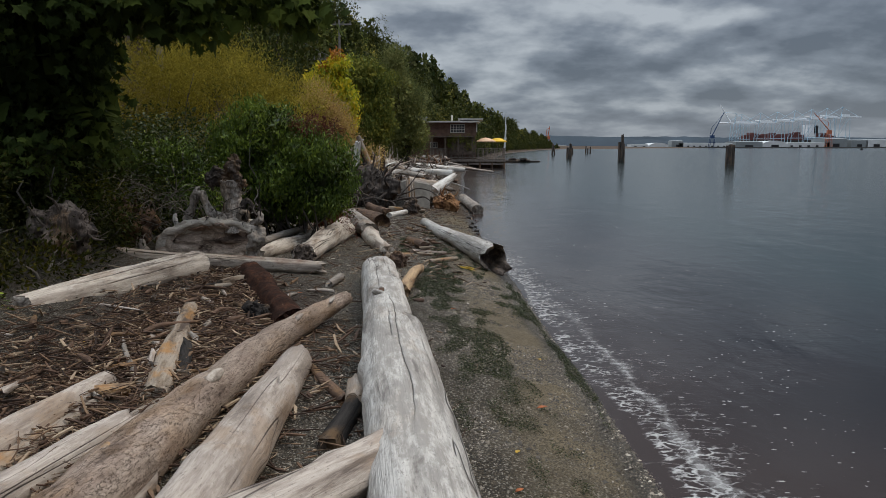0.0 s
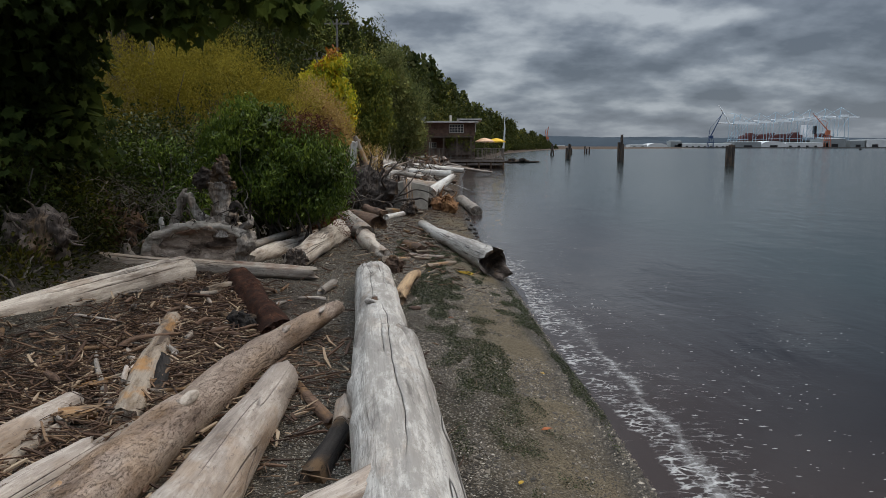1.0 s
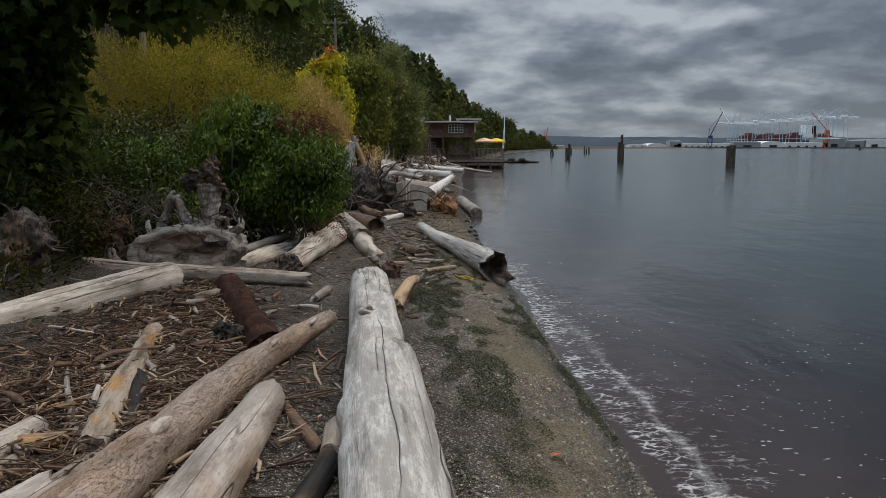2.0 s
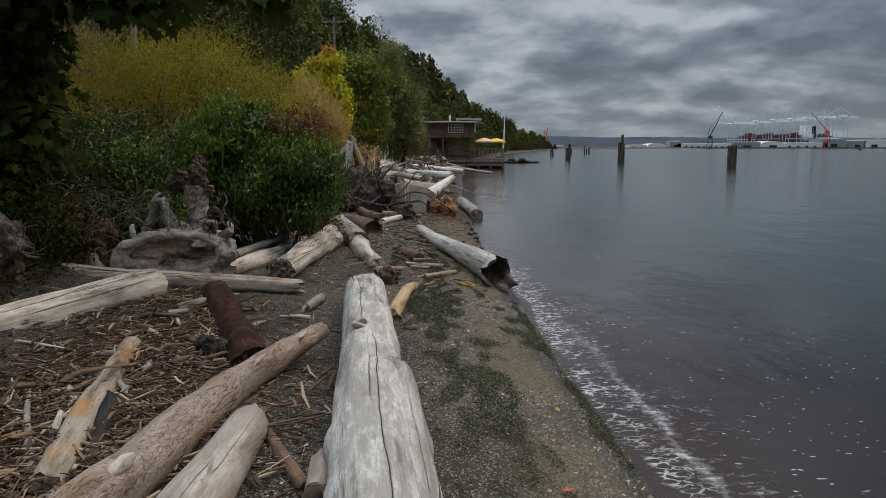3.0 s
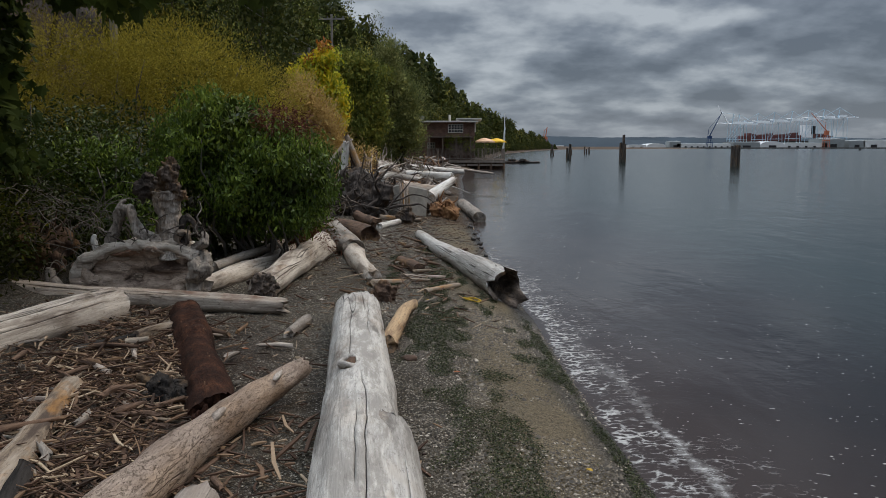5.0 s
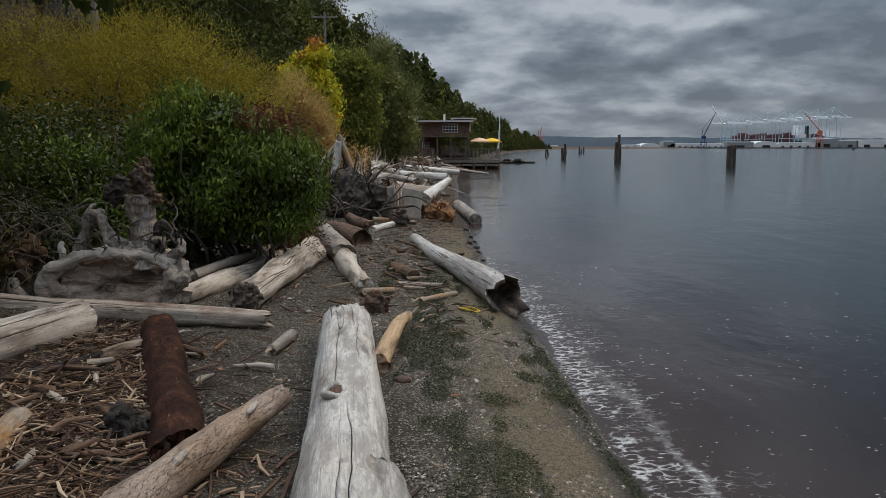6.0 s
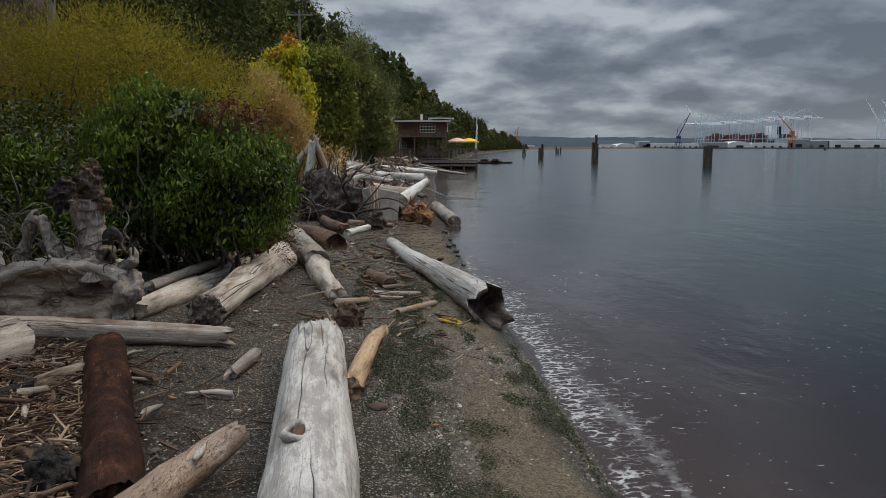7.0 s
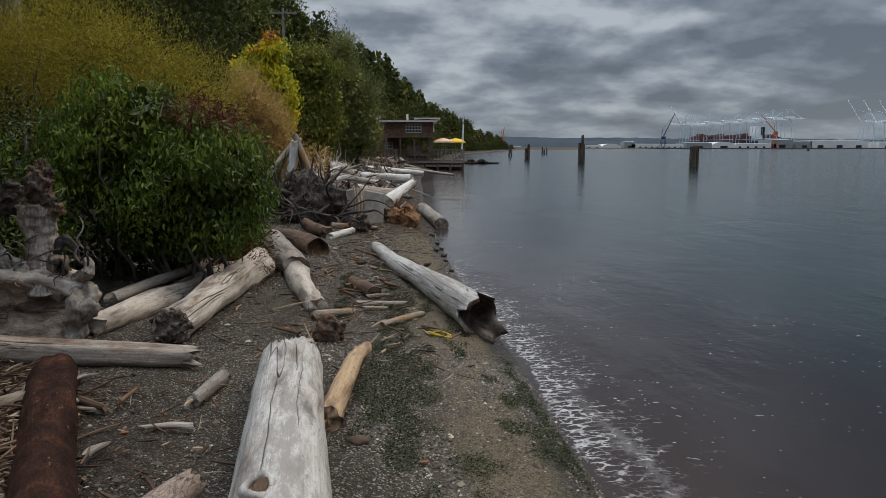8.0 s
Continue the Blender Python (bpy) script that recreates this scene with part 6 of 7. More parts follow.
tree("willow_tree", "grey-green willow tree at the foot of the bluff", (-3.2, 41.0, gz(-3.2, 41.0)), 6.0,
     [(x + 3.2, 0, z - gz(-3.2, 41.0), rx, rx, rz) for x, z, rx, rz in ((-3.85, 5.9, 0.8, 1.25), (-3.25, 4.9, 0.95, 1.5), (-2.75, 3.9, 0.8, 1.2), (-2.5, 3.0, 0.75, 0.9), (-3.4, 3.0, 1.0, 1.3), (-3.6, 6.6, 0.4, 0.8))],
     LEAF_WILLOW, 0.20, 1300, 16, 0.17, lump_size=(0.3, 0.5), width=0.13, droop=-0.9, trunk_r=0.12, inner=0.8, simple=True, core=LEAF_WILLOW, core_leaf=0.2, core_per=200)
# inner leaves of this willow carry painted shade in their colour
tree("willow_tree", "grey-green willow tree at the foot of the bluff", (-6.4, 52.0, gz(-6.4, 52.0)), 6.0,
     [(0.3, 0, 3.0, 1.6, 2.2, 2.0), (-1.2, 0.5, 4.6, 1.7, 2.0, 1.9), (1.6, 1.5, 2.4, 1.2, 1.6, 1.6)], LEAF_HILL, 0.26, 700, 13, 0.25, width=0.4, droop=0.9, trunk_r=0.12, lump_size=(0.4, 0.8), inner=0.8, core=LEAF_SHADE_TINT)


def lobed_leaves(name, p, o, size, material):
    """Maple leaves: five pointed lobes, each leaf hanging its own way."""
    half = [(0.16, 0.03), (0.46, -0.06), (0.37, 0.18), (0.60, 0.46), (0.34, 0.44), (0.24, 0.66), (0.12, 0.62)]
    ring = [(0.0, 0.0)] + half + [(0.0, 1.0)] + [(-x, y) for x, y in reversed(half)]
    n, k = len(p), len(ring)
    d = o + np.array([0, 0, -1.1])
    d /= np.linalg.norm(d, axis=1, keepdims=True)
    q = np.cross(d, rng.normal(0, 1, (n, 3)))
    q /= np.linalg.norm(q, axis=1, keepdims=True)
    u = np.cross(q, d)
    V = np.stack([p + (q * x + d * y - u * (0.35 * abs(x) + 0.12 * y * y)) * size[:, None] for x, y in ring], 1)
    return mesh(name, V.reshape(-1, 3), np.arange(n * k).reshape(n, k), material, smooth=False)


def maple_tree():
    """The dark maple: a dense shaded crown up the bank and boughs with hanging lobed leaves over the beach."""
    at = (-7.4, 10.4, gz(-7.4, 10.4))
    root = thing("maple_tree", "large dark maple tree leaning over the beach", "tree", at=at)
    mass = [(-5.98, 11.2, 3.0, 0.75, 0.8, 0.75), (-6.3, 10.6, 3.9, 1.1, 1.2, 0.9), (-5.82, 11.3, 3.7, 0.62, 0.6, 0.5), (-6.6, 10.2, 2.2, 1.0, 1.2, 1.0), (-6.2, 11.6, 2.3, 0.7, 0.8, 0.8), (-6.0, 10.3, 4.6, 1.3, 1.2, 0.7)]
    bough = [(-4.7, 10.4, 4.62, 0.6, 0.7, 0.35), (-3.75, 10.5, 4.32, 0.35, 0.4, 0.30), (-4.2, 10.5, 4.72, 1.0, 0.6, 0.35), (-2.7, 10.6, 4.68, 0.85, 0.5, 0.30), (-2.05, 10.55, 4.42, 0.22, 0.3, 0.25)]
    rel = lambda bs: [(b[0] - at[0], b[1] - at[1], b[2] - at[2], *b[3:]) for b in bs]
    lines = [((0, 0, -0.3), (0.6, 0, 2.0), 0.22, 0.16), ((0.6, 0, 2.0), (2.2, 0, 3.4), 0.15, 0.09), ((2.2, 0, 3.4), (5.0, 0.2, 4.0), 0.08, 0.02), ((0.6, 0, 2.0), (1.0, 0.4, 3.6), 0.12, 0.05), ((2.2, 0, 3.4), (3.6, -0.2, 3.3), 0.04, 0.012), ((2.0, 0.3, 3.0), (3.5, 0.2, 2.72), 0.03, 0.008)]
    under(new("trunk", limbs_mesh("trunk", lines, BARK, 7)), root)
    p, o = clump_points(rel(mass), 420, 9, 0.16, 0.85)
    under(new("crown", lobed_leaves("crown", p, o, 0.17 * rng.uniform(0.7, 1.3, len(p)), LEAF_DARK)), root)
    p, o = clump_points(rel(bough), 150, 7, 0.14, 0.6)
    under(new("bough_leaves", lobed_leaves("bough_leaves", p, o, 0.25 * rng.uniform(0.6, 1.25, len(p)), LEAF_DARK)), root)
    crown_core("inner_crown", rel(mass), 0.88, LEAF_DARK, root, 0.34, 130)


maple_tree()


def woodland():
    """Four kinds of tree, built once and copied over the bluff."""
    spec = [("broadleaf_tree", "rounded green broadleaf tree on the bluff", LEAF_HILL, 12, [(0, 0, 7.5, 3.6, 3.6, 3.4), (1.8, 0.6, 6, 2.6, 2.6, 2.6), (-1.8, -0.8, 6.4, 2.6, 2.6, 2.6), (0.2, -1.6, 5, 2.6, 2.4, 2.6), (0, 0, 10, 2.2, 2.2, 2.0)]),
            ("broadleaf_tree", "olive-green broadleaf tree on the bluff", LEAF_HILL2, 11, [(0, 0, 6.5, 3.4, 3.4, 3.2), (1.6, -1, 5, 2.6, 2.6, 2.6), (-1.9, 0.6, 5.4, 2.5, 2.5, 2.6), (0.4, 0, 9, 2.3, 2.3, 2.0)]),
            ("broadleaf_tree", "dark green broadleaf tree on the bluff", LEAF_DARK_AND_SHADE, 13, [(0, 0, 8, 3.3, 3.3, 4.0), (1.5, -0.8, 5.6, 2.5, 2.5, 2.6), (-1.6, 0.5, 6, 2.4, 2.4, 2.8), (0, 0, 11, 1.7, 1.7, 2.0)])]
    sets = []
    for leaf, clumps, per, spread in ((0.14, 780, 12, 0.20), (0.25, 290, 10, 0.24), (0.52, 66, 9, 0.32)):
        row = []
        for nm, lb, mt, h, crown in spec:
            # inner crown leaves in the dark tone paint the shade inside the tree
            t = tree(nm, lb, (0, 0, 0), h, crown, mt, leaf, clumps, per, spread, trunk_r=0.2, simple=True, width=0.6, inner=0.9, shingle=0.4, lump_size=(0.9, 1.8), lumps=9, core=LEAF_DARK_AND_SHADE, core_size=0.88, core_leaf=leaf * 2.4, core_per=1.9 / leaf ** 1.3)
            t["group"] = "woodland on the bluff"
            row.append([t, False])
        sets.append(row)
    r = np.random.default_rng(5)
    rk = np.random.default_rng(9)
    spots = []
    for y in np.concatenate([np.arange(4, 60, 4.6), np.arange(60, 130, 6.0), np.arange(130, 330, 9), np.arange(330, 760, 15)]):
        rows = [9.0, 13.5, 18.5] if y < 130 else [2.2, 4.5, 9.5, 16.0]
        for dd in rows:
            if y < 24 and dd < 10:
                continue
            if (40 < y < 64 and dd < 12) or (53 < y < 64 and dd < 16):
                continue
            if 74 < y < 104 and dd < 12:
                continue
            spots.append((float(np.interp(y, WY, WX)) - dd - r.uniform(-1.5, 1.5) * min(1, dd / 6), y + r.uniform(-2, 2), dd))
    for i, (x, y, dd) in enumerate(spots):
        level, kind = (0 if y < 48 else 1 if y < 150 else 2), int(r.integers(3))
        unused = [q for q in range(3) if not sets[level][q][1]]
        if unused:
            kind = unused[0]
        elif (level == 0 or y > 95) and rk.random() < 0.6:
            kind = 2
        k = sets[level][kind]
        s = r.uniform(0.75, 1.1) * (0.24 if dd < 3 else 0.4 if dd < 5 else 0.62 if dd < 10 else 1.0) * (1.0 if y < 400 else np.interp(y, [400, 800], [1.0, 0.75])) * (1.0 if y < 130 else 1.12)
        m = pose(x, y, gz(x, y) - 0.4, 0, 0, r.uniform(0, 360))
        if not k[1]:
            k[1] = True
            k[0].matrix_world = m
            k[0].scale = (s, s, s * 1.05)
            continue
        c = copy_thing(k[0], m)
        c.scale = (s, s, s * r.uniform(0.95, 1.15))


woodland()


# ================= house with deck =================
def house():
    wallm = plain("brown_shingle", (0.185, 0.105, 0.078), 0.9, vary=0.45, scale=2.5, relief=0.6)
    greym = plain("weathered_board", (0.155, 0.118, 0.095), 0.9, vary=0.4, scale=3, relief=0.4)
    roofm = plain("dark_roofing", (0.05, 0.052, 0.058), 0.8, vary=0.3, scale=3)
    white = plain("white_trim", (0.62, 0.58, 0.53), 0.6, vary=0.12)
    railm = plain("grey_rail_wood", (0.25, 0.205, 0.17), 0.9, vary=0.35, scale=3, relief=0.4)
    glass, nt, b = shader("window_glass", 0.06, 0, 0.5)
    b.inputs["Base Color"].default_value = (0.03, 0.035, 0.04, 1)
    root = thing("beach_house", "brown shingled two-storey beach house on posts", "house", at=(0, 0, 0))
    y0 = 89.6
    part("wall", box((-2.05, y0 + 3.0, 3.1), (6.5, 6.0, 4.2)), wallm, root, "brown shingle walls")
    for k in range(20):
        part("shingle_course", box((-2.05, y0 - 0.015, 1.12 + k * 0.205), (6.5, 0.05, 0.012 + 0.012 * (k % 3))), greym, root)
    part("wing_wall", box((-6.4, y0 + 3.6, 2.9), (2.4, 5.6, 4.6)), wallm, root)
    part("roof", box((-1.95, y0 + 2.8, 5.28), (7.0, 7.0, 0.16)), white, root, "flat roof with pale fascia")
    part("upper_roof", box((0.5, y0 + 2.8, 5.58), (2.9, 6.8, 0.14)), white, root)
    bm = bmesh.new()
    add_box(bm, (0, 0, 0), (2.9, 6.6, 0.12), m=pose(-6.3, y0 + 3.2, 5.55, 9, 0, 0))
    part("wing_roof", bm, roofm, root, "dark sloping roof")
    part("roof_edge", box((-6.3, y0 - 0.15, 5.15), (3.0, 0.12, 0.22)), white, root)
    part("corner_board", box((1.22, y0 - 0.06, 4.7), (0.14, 0.12, 1.2)), white, root)
    part("chimney_pipe", rod((-1.7, y0 + 1.5, 5.3), (-1.7, y0 + 1.5, 6.1), 0.12), white, root)

    def window(cx, z, w, h, cols, rows):
        win = part("window", box((cx, y0 - 0.02, z), (w, 0.06, h)), glass, root, "window with small panes")
        for k in range(cols + 1):
            part("mullion", box((cx - w / 2 + w * k / cols, y0 - 0.07, z), (0.075, 0.06, h + 0.07)), white, win)
        for k in range(rows + 1):
            part("glazing_bar", box((cx, y0 - 0.075, z - h / 2 + h * k / rows), (w + 0.07, 0.05, 0.07)), white, win)

    window(-1.0, 4.52, 1.65, 0.92, 5, 3)
    window(-3.75, 2.62, 0.8, 0.6, 3, 2)
    part("porch_roof", box((-1.6, y0 - 1.0, 3.55), (5.0, 2.0, 0.12)), greym, root)
    for x in (-3.9, -2.4, -0.9, 0.7):
        part("porch_post", box((x, y0 - 1.85, 2.3), (0.13, 0.13, 2.45)), greym, root)
    part("trellis", box((-0.4, y0 - 1.3, 2.3), (3.0, 0.08, 1.6)), greym, root)
    # vine over the porch
    p, o = clump_points([(-0.6, y0 - 1.6, 3.3, 1.9, 0.5, 0.35), (-1.6, y0 - 1.5, 2.6, 0.5, 0.4, 0.7), (0.4, y0 - 1.5, 2.5, 0.6, 0.4, 0.7)], 70, 12, 0.15, 0.4)
    under(new("vine", leaves_mesh("vine", p, o, np.full(len(p), 0.16), LEAF_HILL, 0.6)), root)

    deck = thing("deck", "weathered grey wooden deck on posts over the water", "deck")
    dx0, dx1, dy0, dy1, dz = -4.2, 4.55, 88.4, 95.5, 1.0
    for k in range(22):
        part("board", box((0.18, dy0 + 0.16 + k * 0.325, dz), (8.75, 0.30, 0.08)), greym, deck)
    part("front_beam", box((0.18, dy0 - 0.03, dz - 0.16), (8.8, 0.10, 0.26)), railm, deck)
    part("lower_beam", box((1.2, dy0 + 0.1, dz - 0.55), (6.6, 0.10, 0.24)), railm, deck)
    part("side_beam", box((dx1 - 0.02, (dy0 + dy1) / 2, dz - 0.16), (0.10, dy1 - dy0, 0.26)), greym, deck)
    for x in np.linspace(-4.0, 4.42, 7):
        for y in (dy0 + 0.15, dy0 + 3.4, dy1 - 0.3):
            part("pile", rod((x, y, -1.5), (x, y, dz - 0.05), 0.13, seg=10), W_BROWN, deck)
    part("bulkhead", box((1.0, dy0 + 1.6, 0.25), (7.0, 0.15, 1.3)), W_BROWN, deck)
    for x in np.linspace(-4.12, 4.47, 8):
        part("rail_post", box((x, dy0 + 0.06, dz + 0.62), (0.11, 0.11, 1.24)), railm, deck)
    part("top_rail", box((0.18, dy0 + 0.06, dz + 1.23), (8.75, 0.14, 0.06)), railm, deck)
    part("bottom_rail", box((0.18, dy0 + 0.06, dz + 0.16), (8.7, 0.06, 0.08)), railm, deck)
    me = None
    for k in range(58):
        x = -4.05 + k * 8.46 / 57
        ob = part("baluster", box((0, 0, 0), (0.05, 0.04, 1.0)), railm, deck) if me is None else under(new("baluster", me), deck)
        me = me or ob.data
        ob.location = (x, dy0 + 0.06, dz + 0.68)
    part("side_top_rail", box((dx1 - 0.06, (dy0 + dy1) / 2, dz + 1.23), (0.14, dy1 - dy0, 0.06)), railm, deck)
    for k in range(30):
        ob = under(new("baluster", me), deck)
        ob.location = (dx1 - 0.06, dy0 + 0.3 + k * 0.23, dz + 0.68)
    st = part("stair_stringer", rod((-4.1, dy0 + 0.1, 1.9), (-5.4, dy0 + 0.1, 0.9), 0.07), greym, deck)
    for k in range(6):
        part("tread", box((-4.35 - k * 0.2, dy0 + 0.5, dz - 0.12 - k * 0.14), (0.24, 0.9, 0.05)), greym, deck)

    def umbrella(x, y, r, top, color, label):
        u = thing("patio_umbrella", label, "umbrella", group="umbrellas on the deck", at=(x, y, dz + 0.04))
        cm = plain("canopy_cloth", color, 0.8, vary=0.1)
        part("pole", rod((0, 0, 0), (0, 0, top), 0.025), greym, u)
        part("base", rod((0, 0, 0), (0, 0, 0.08), 0.25, seg=12), greym, u)
        V = [(0, 0, top)] + [(q * r * math.cos(a), q * r * math.sin(a), top - h + (0.03 if k % 2 else 0)) for q, h in ((0.5, 0.16), (1.0, 0.42), (1.0, 0.55)) for k, a in enumerate(np.linspace(0, 2 * math.pi, 16, endpoint=False))]
        F = [(0, 1 + j, 1 + (j + 1) % 16) for j in range(16)] + [(1 + i * 16 + j, 1 + (i + 1) * 16 + j, 1 + (i + 1) * 16 + (j + 1) % 16, 1 + i * 16 + (j + 1) % 16) for i in range(2) for j in range(16)]
        ob = under(new("canopy", mesh("canopy", V, F, cm, smooth=False)), u)
        md = ob.modifiers.new("thick", "SOLIDIFY")
        md.thickness = 0.02
        for k in range(8):
            a = 2 * math.pi * k / 8
            part("rib", rod((0, 0, top - 0.04), (r * math.cos(a), r * math.sin(a), top - 0.46), 0.012, seg=5), greym, u)

    umbrella(2.3, 90.2, 1.15, 2.45, (0.78, 0.50, 0.33), "pale orange patio umbrella open on the deck")
    umbrella(3.75, 92.6, 1.15, 2.45, (0.78, 0.47, 0.04), "yellow patio umbrella open on the deck")


house()


# ================= piles, float, mast, pole =================
def pile_cluster(label, at, posts):
    root = thing("mooring_dolphin", label, "wooden piles", group="old piles in the bay", at=at)
    for i, (dx, dy, r, top, lx) in enumerate(posts):
        m, ln = frame_of((dx, dy, -2.0), (dx + lx, dy, top))
        ob = new("timber_post", log_mesh("timber_post", ln, r, r * 0.85, W_DARK, 500 + i + int(at[0]), seg=12, knots=1, lump=0.06, jag1=0.12))
        ob.parent = root
        ob.matrix_local = m


pile_cluster("tall weathered dark piles standing in the bay", (26.0, 130.2, 0), [(-0.25, 0, 0.30, 3.1, 0), (0.1, -0.2, 0.26, 4.4, 0.05), (0.38, 0.1, 0.28, 2.9, 0)])
pile_cluster("group of three dark lashed piles in the bay", (34.3, 100.8, 0), [(-0.35, 0, 0.27, 2.55, 0), (0.0, -0.15, 0.26, 2.7, 0), (0.36, 0.0, 0.28, 2.65, 0)])
pile_cluster("short dark piles in the bay", (20.9, 158.0, 0), [(-0.3, 0, 0.28, 2.2, 0), (0.25, 0.1, 0.3, 3.0, 0)])
pile_cluster("short leaning dark piles in the bay", (24.8, 221.7, 0), [(-0.7, 0, 0.25, 3.2, 0.5), (0.6, 0.1, 0.25, 2.6, -0.7)])
pile_cluster("small far dark piles in the bay", (42.8, 278.0, 0), [(-0.4, 0, 0.3, 2.6, 0.1), (0.4, 0.1, 0.3, 1.8, 0.0)])
pile_cluster("small far dark piles in the bay", (46.0, 290.0, 0), [(0, 0, 0.3, 2.4, 0.0)])
pile_cluster("small far dark piles in the bay", (35.0, 262.0, 0), [(0, 0, 0.35, 2.7, 0.2), (0.8, 0, 0.3, 2.0, -0.3)])


def rock_float():
    root = thing("dark_float", "low dark raft of logs and gear floating by the deck", "raft", at=(8.3, 119.0, 0))
    for i, (x, z, r, ln) in enumerate(((-1.6, 0.15, 0.22, 2.4), (0.2, 0.2, 0.26, 2.6), (1.6, 0.1, 0.16, 3.0))):
        m, _ = frame_of((x - ln / 2, 0.3 * i, z), (x + ln / 2, 0.2 * i, z + 0.05))
        ob = new("log", log_mesh("log", ln, r, r * 0.8, W_DARK, 560 + i, seg=12, knots=2))
        ob.parent = root
        ob.matrix_local = m
    for i, x in enumerate((-1.4, -0.9, 0.3, 0.7)):
        under(new("gear_bag", mesh("gear_bag", *blob_data((x, 0.1, 0.42), (0.35, 0.3, 0.28), 40 + i, 14, 8, 0.25), W_CHAR)), root)


rock_float()


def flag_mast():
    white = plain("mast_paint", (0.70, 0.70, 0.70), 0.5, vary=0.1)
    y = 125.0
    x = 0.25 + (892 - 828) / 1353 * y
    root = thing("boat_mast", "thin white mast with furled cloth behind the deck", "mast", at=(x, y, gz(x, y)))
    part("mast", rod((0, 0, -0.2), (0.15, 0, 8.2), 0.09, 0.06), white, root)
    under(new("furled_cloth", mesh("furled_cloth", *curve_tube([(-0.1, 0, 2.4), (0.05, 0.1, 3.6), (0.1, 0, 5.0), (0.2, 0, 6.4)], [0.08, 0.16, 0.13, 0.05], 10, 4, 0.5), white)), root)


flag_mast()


def power_line():
    wood_m = plain("pole_wood", (0.21, 0.19, 0.17), 0.9, vary=0.3)
    wire = plain("cable", (0.12, 0.12, 0.12), 0.5)
    ends = []
    for (x, y, top) in ((-9.77, 60.0, 12.13), (-8.67, 46.0, 7.95), (-8.15, 20.5, 7.7)):
        root = thing("utility_pole", "wooden utility pole with a crossarm on the bluff", "utility pole", group="utility poles", at=(x, y, 0))
        part("pole", rod((0, 0, gz(x, y) - 0.5), (0, 0, top), 0.11, 0.08), wood_m, root)
        part("crossarm", box((0, 0, top - 0.35), (1.9, 0.1, 0.12)), wood_m, root)
        for dx in (-0.85, -0.3, 0.3, 0.85):
            part("insulator", rod((dx, 0, top - 0.3), (dx, 0, top - 0.14), 0.04), wire, root)
        ends.append((x, y, top))
    for (x0, y0, t0), (x1, y1, t1), dx in [(ends[a], ends[b], q) for a, b in ((1, 2),) for q in (-0.8, 0.55)]:
        pts = [(x0 + dx + (x1 - x0) * t, y0 + (y1 - y0) * t, (t0 + (t1 - t0) * t) - 0.14 - 0.9 * t * (1 - t)) for t in np.linspace(0, 1, 9)]
        ob = new("power_cable", mesh("power_cable", *curve_tube(pts, [0.011] * 9, 5, 1, 0.0), wire))
        tagged(ob, "grey power cable strung between utility poles", "cable")


power_line()


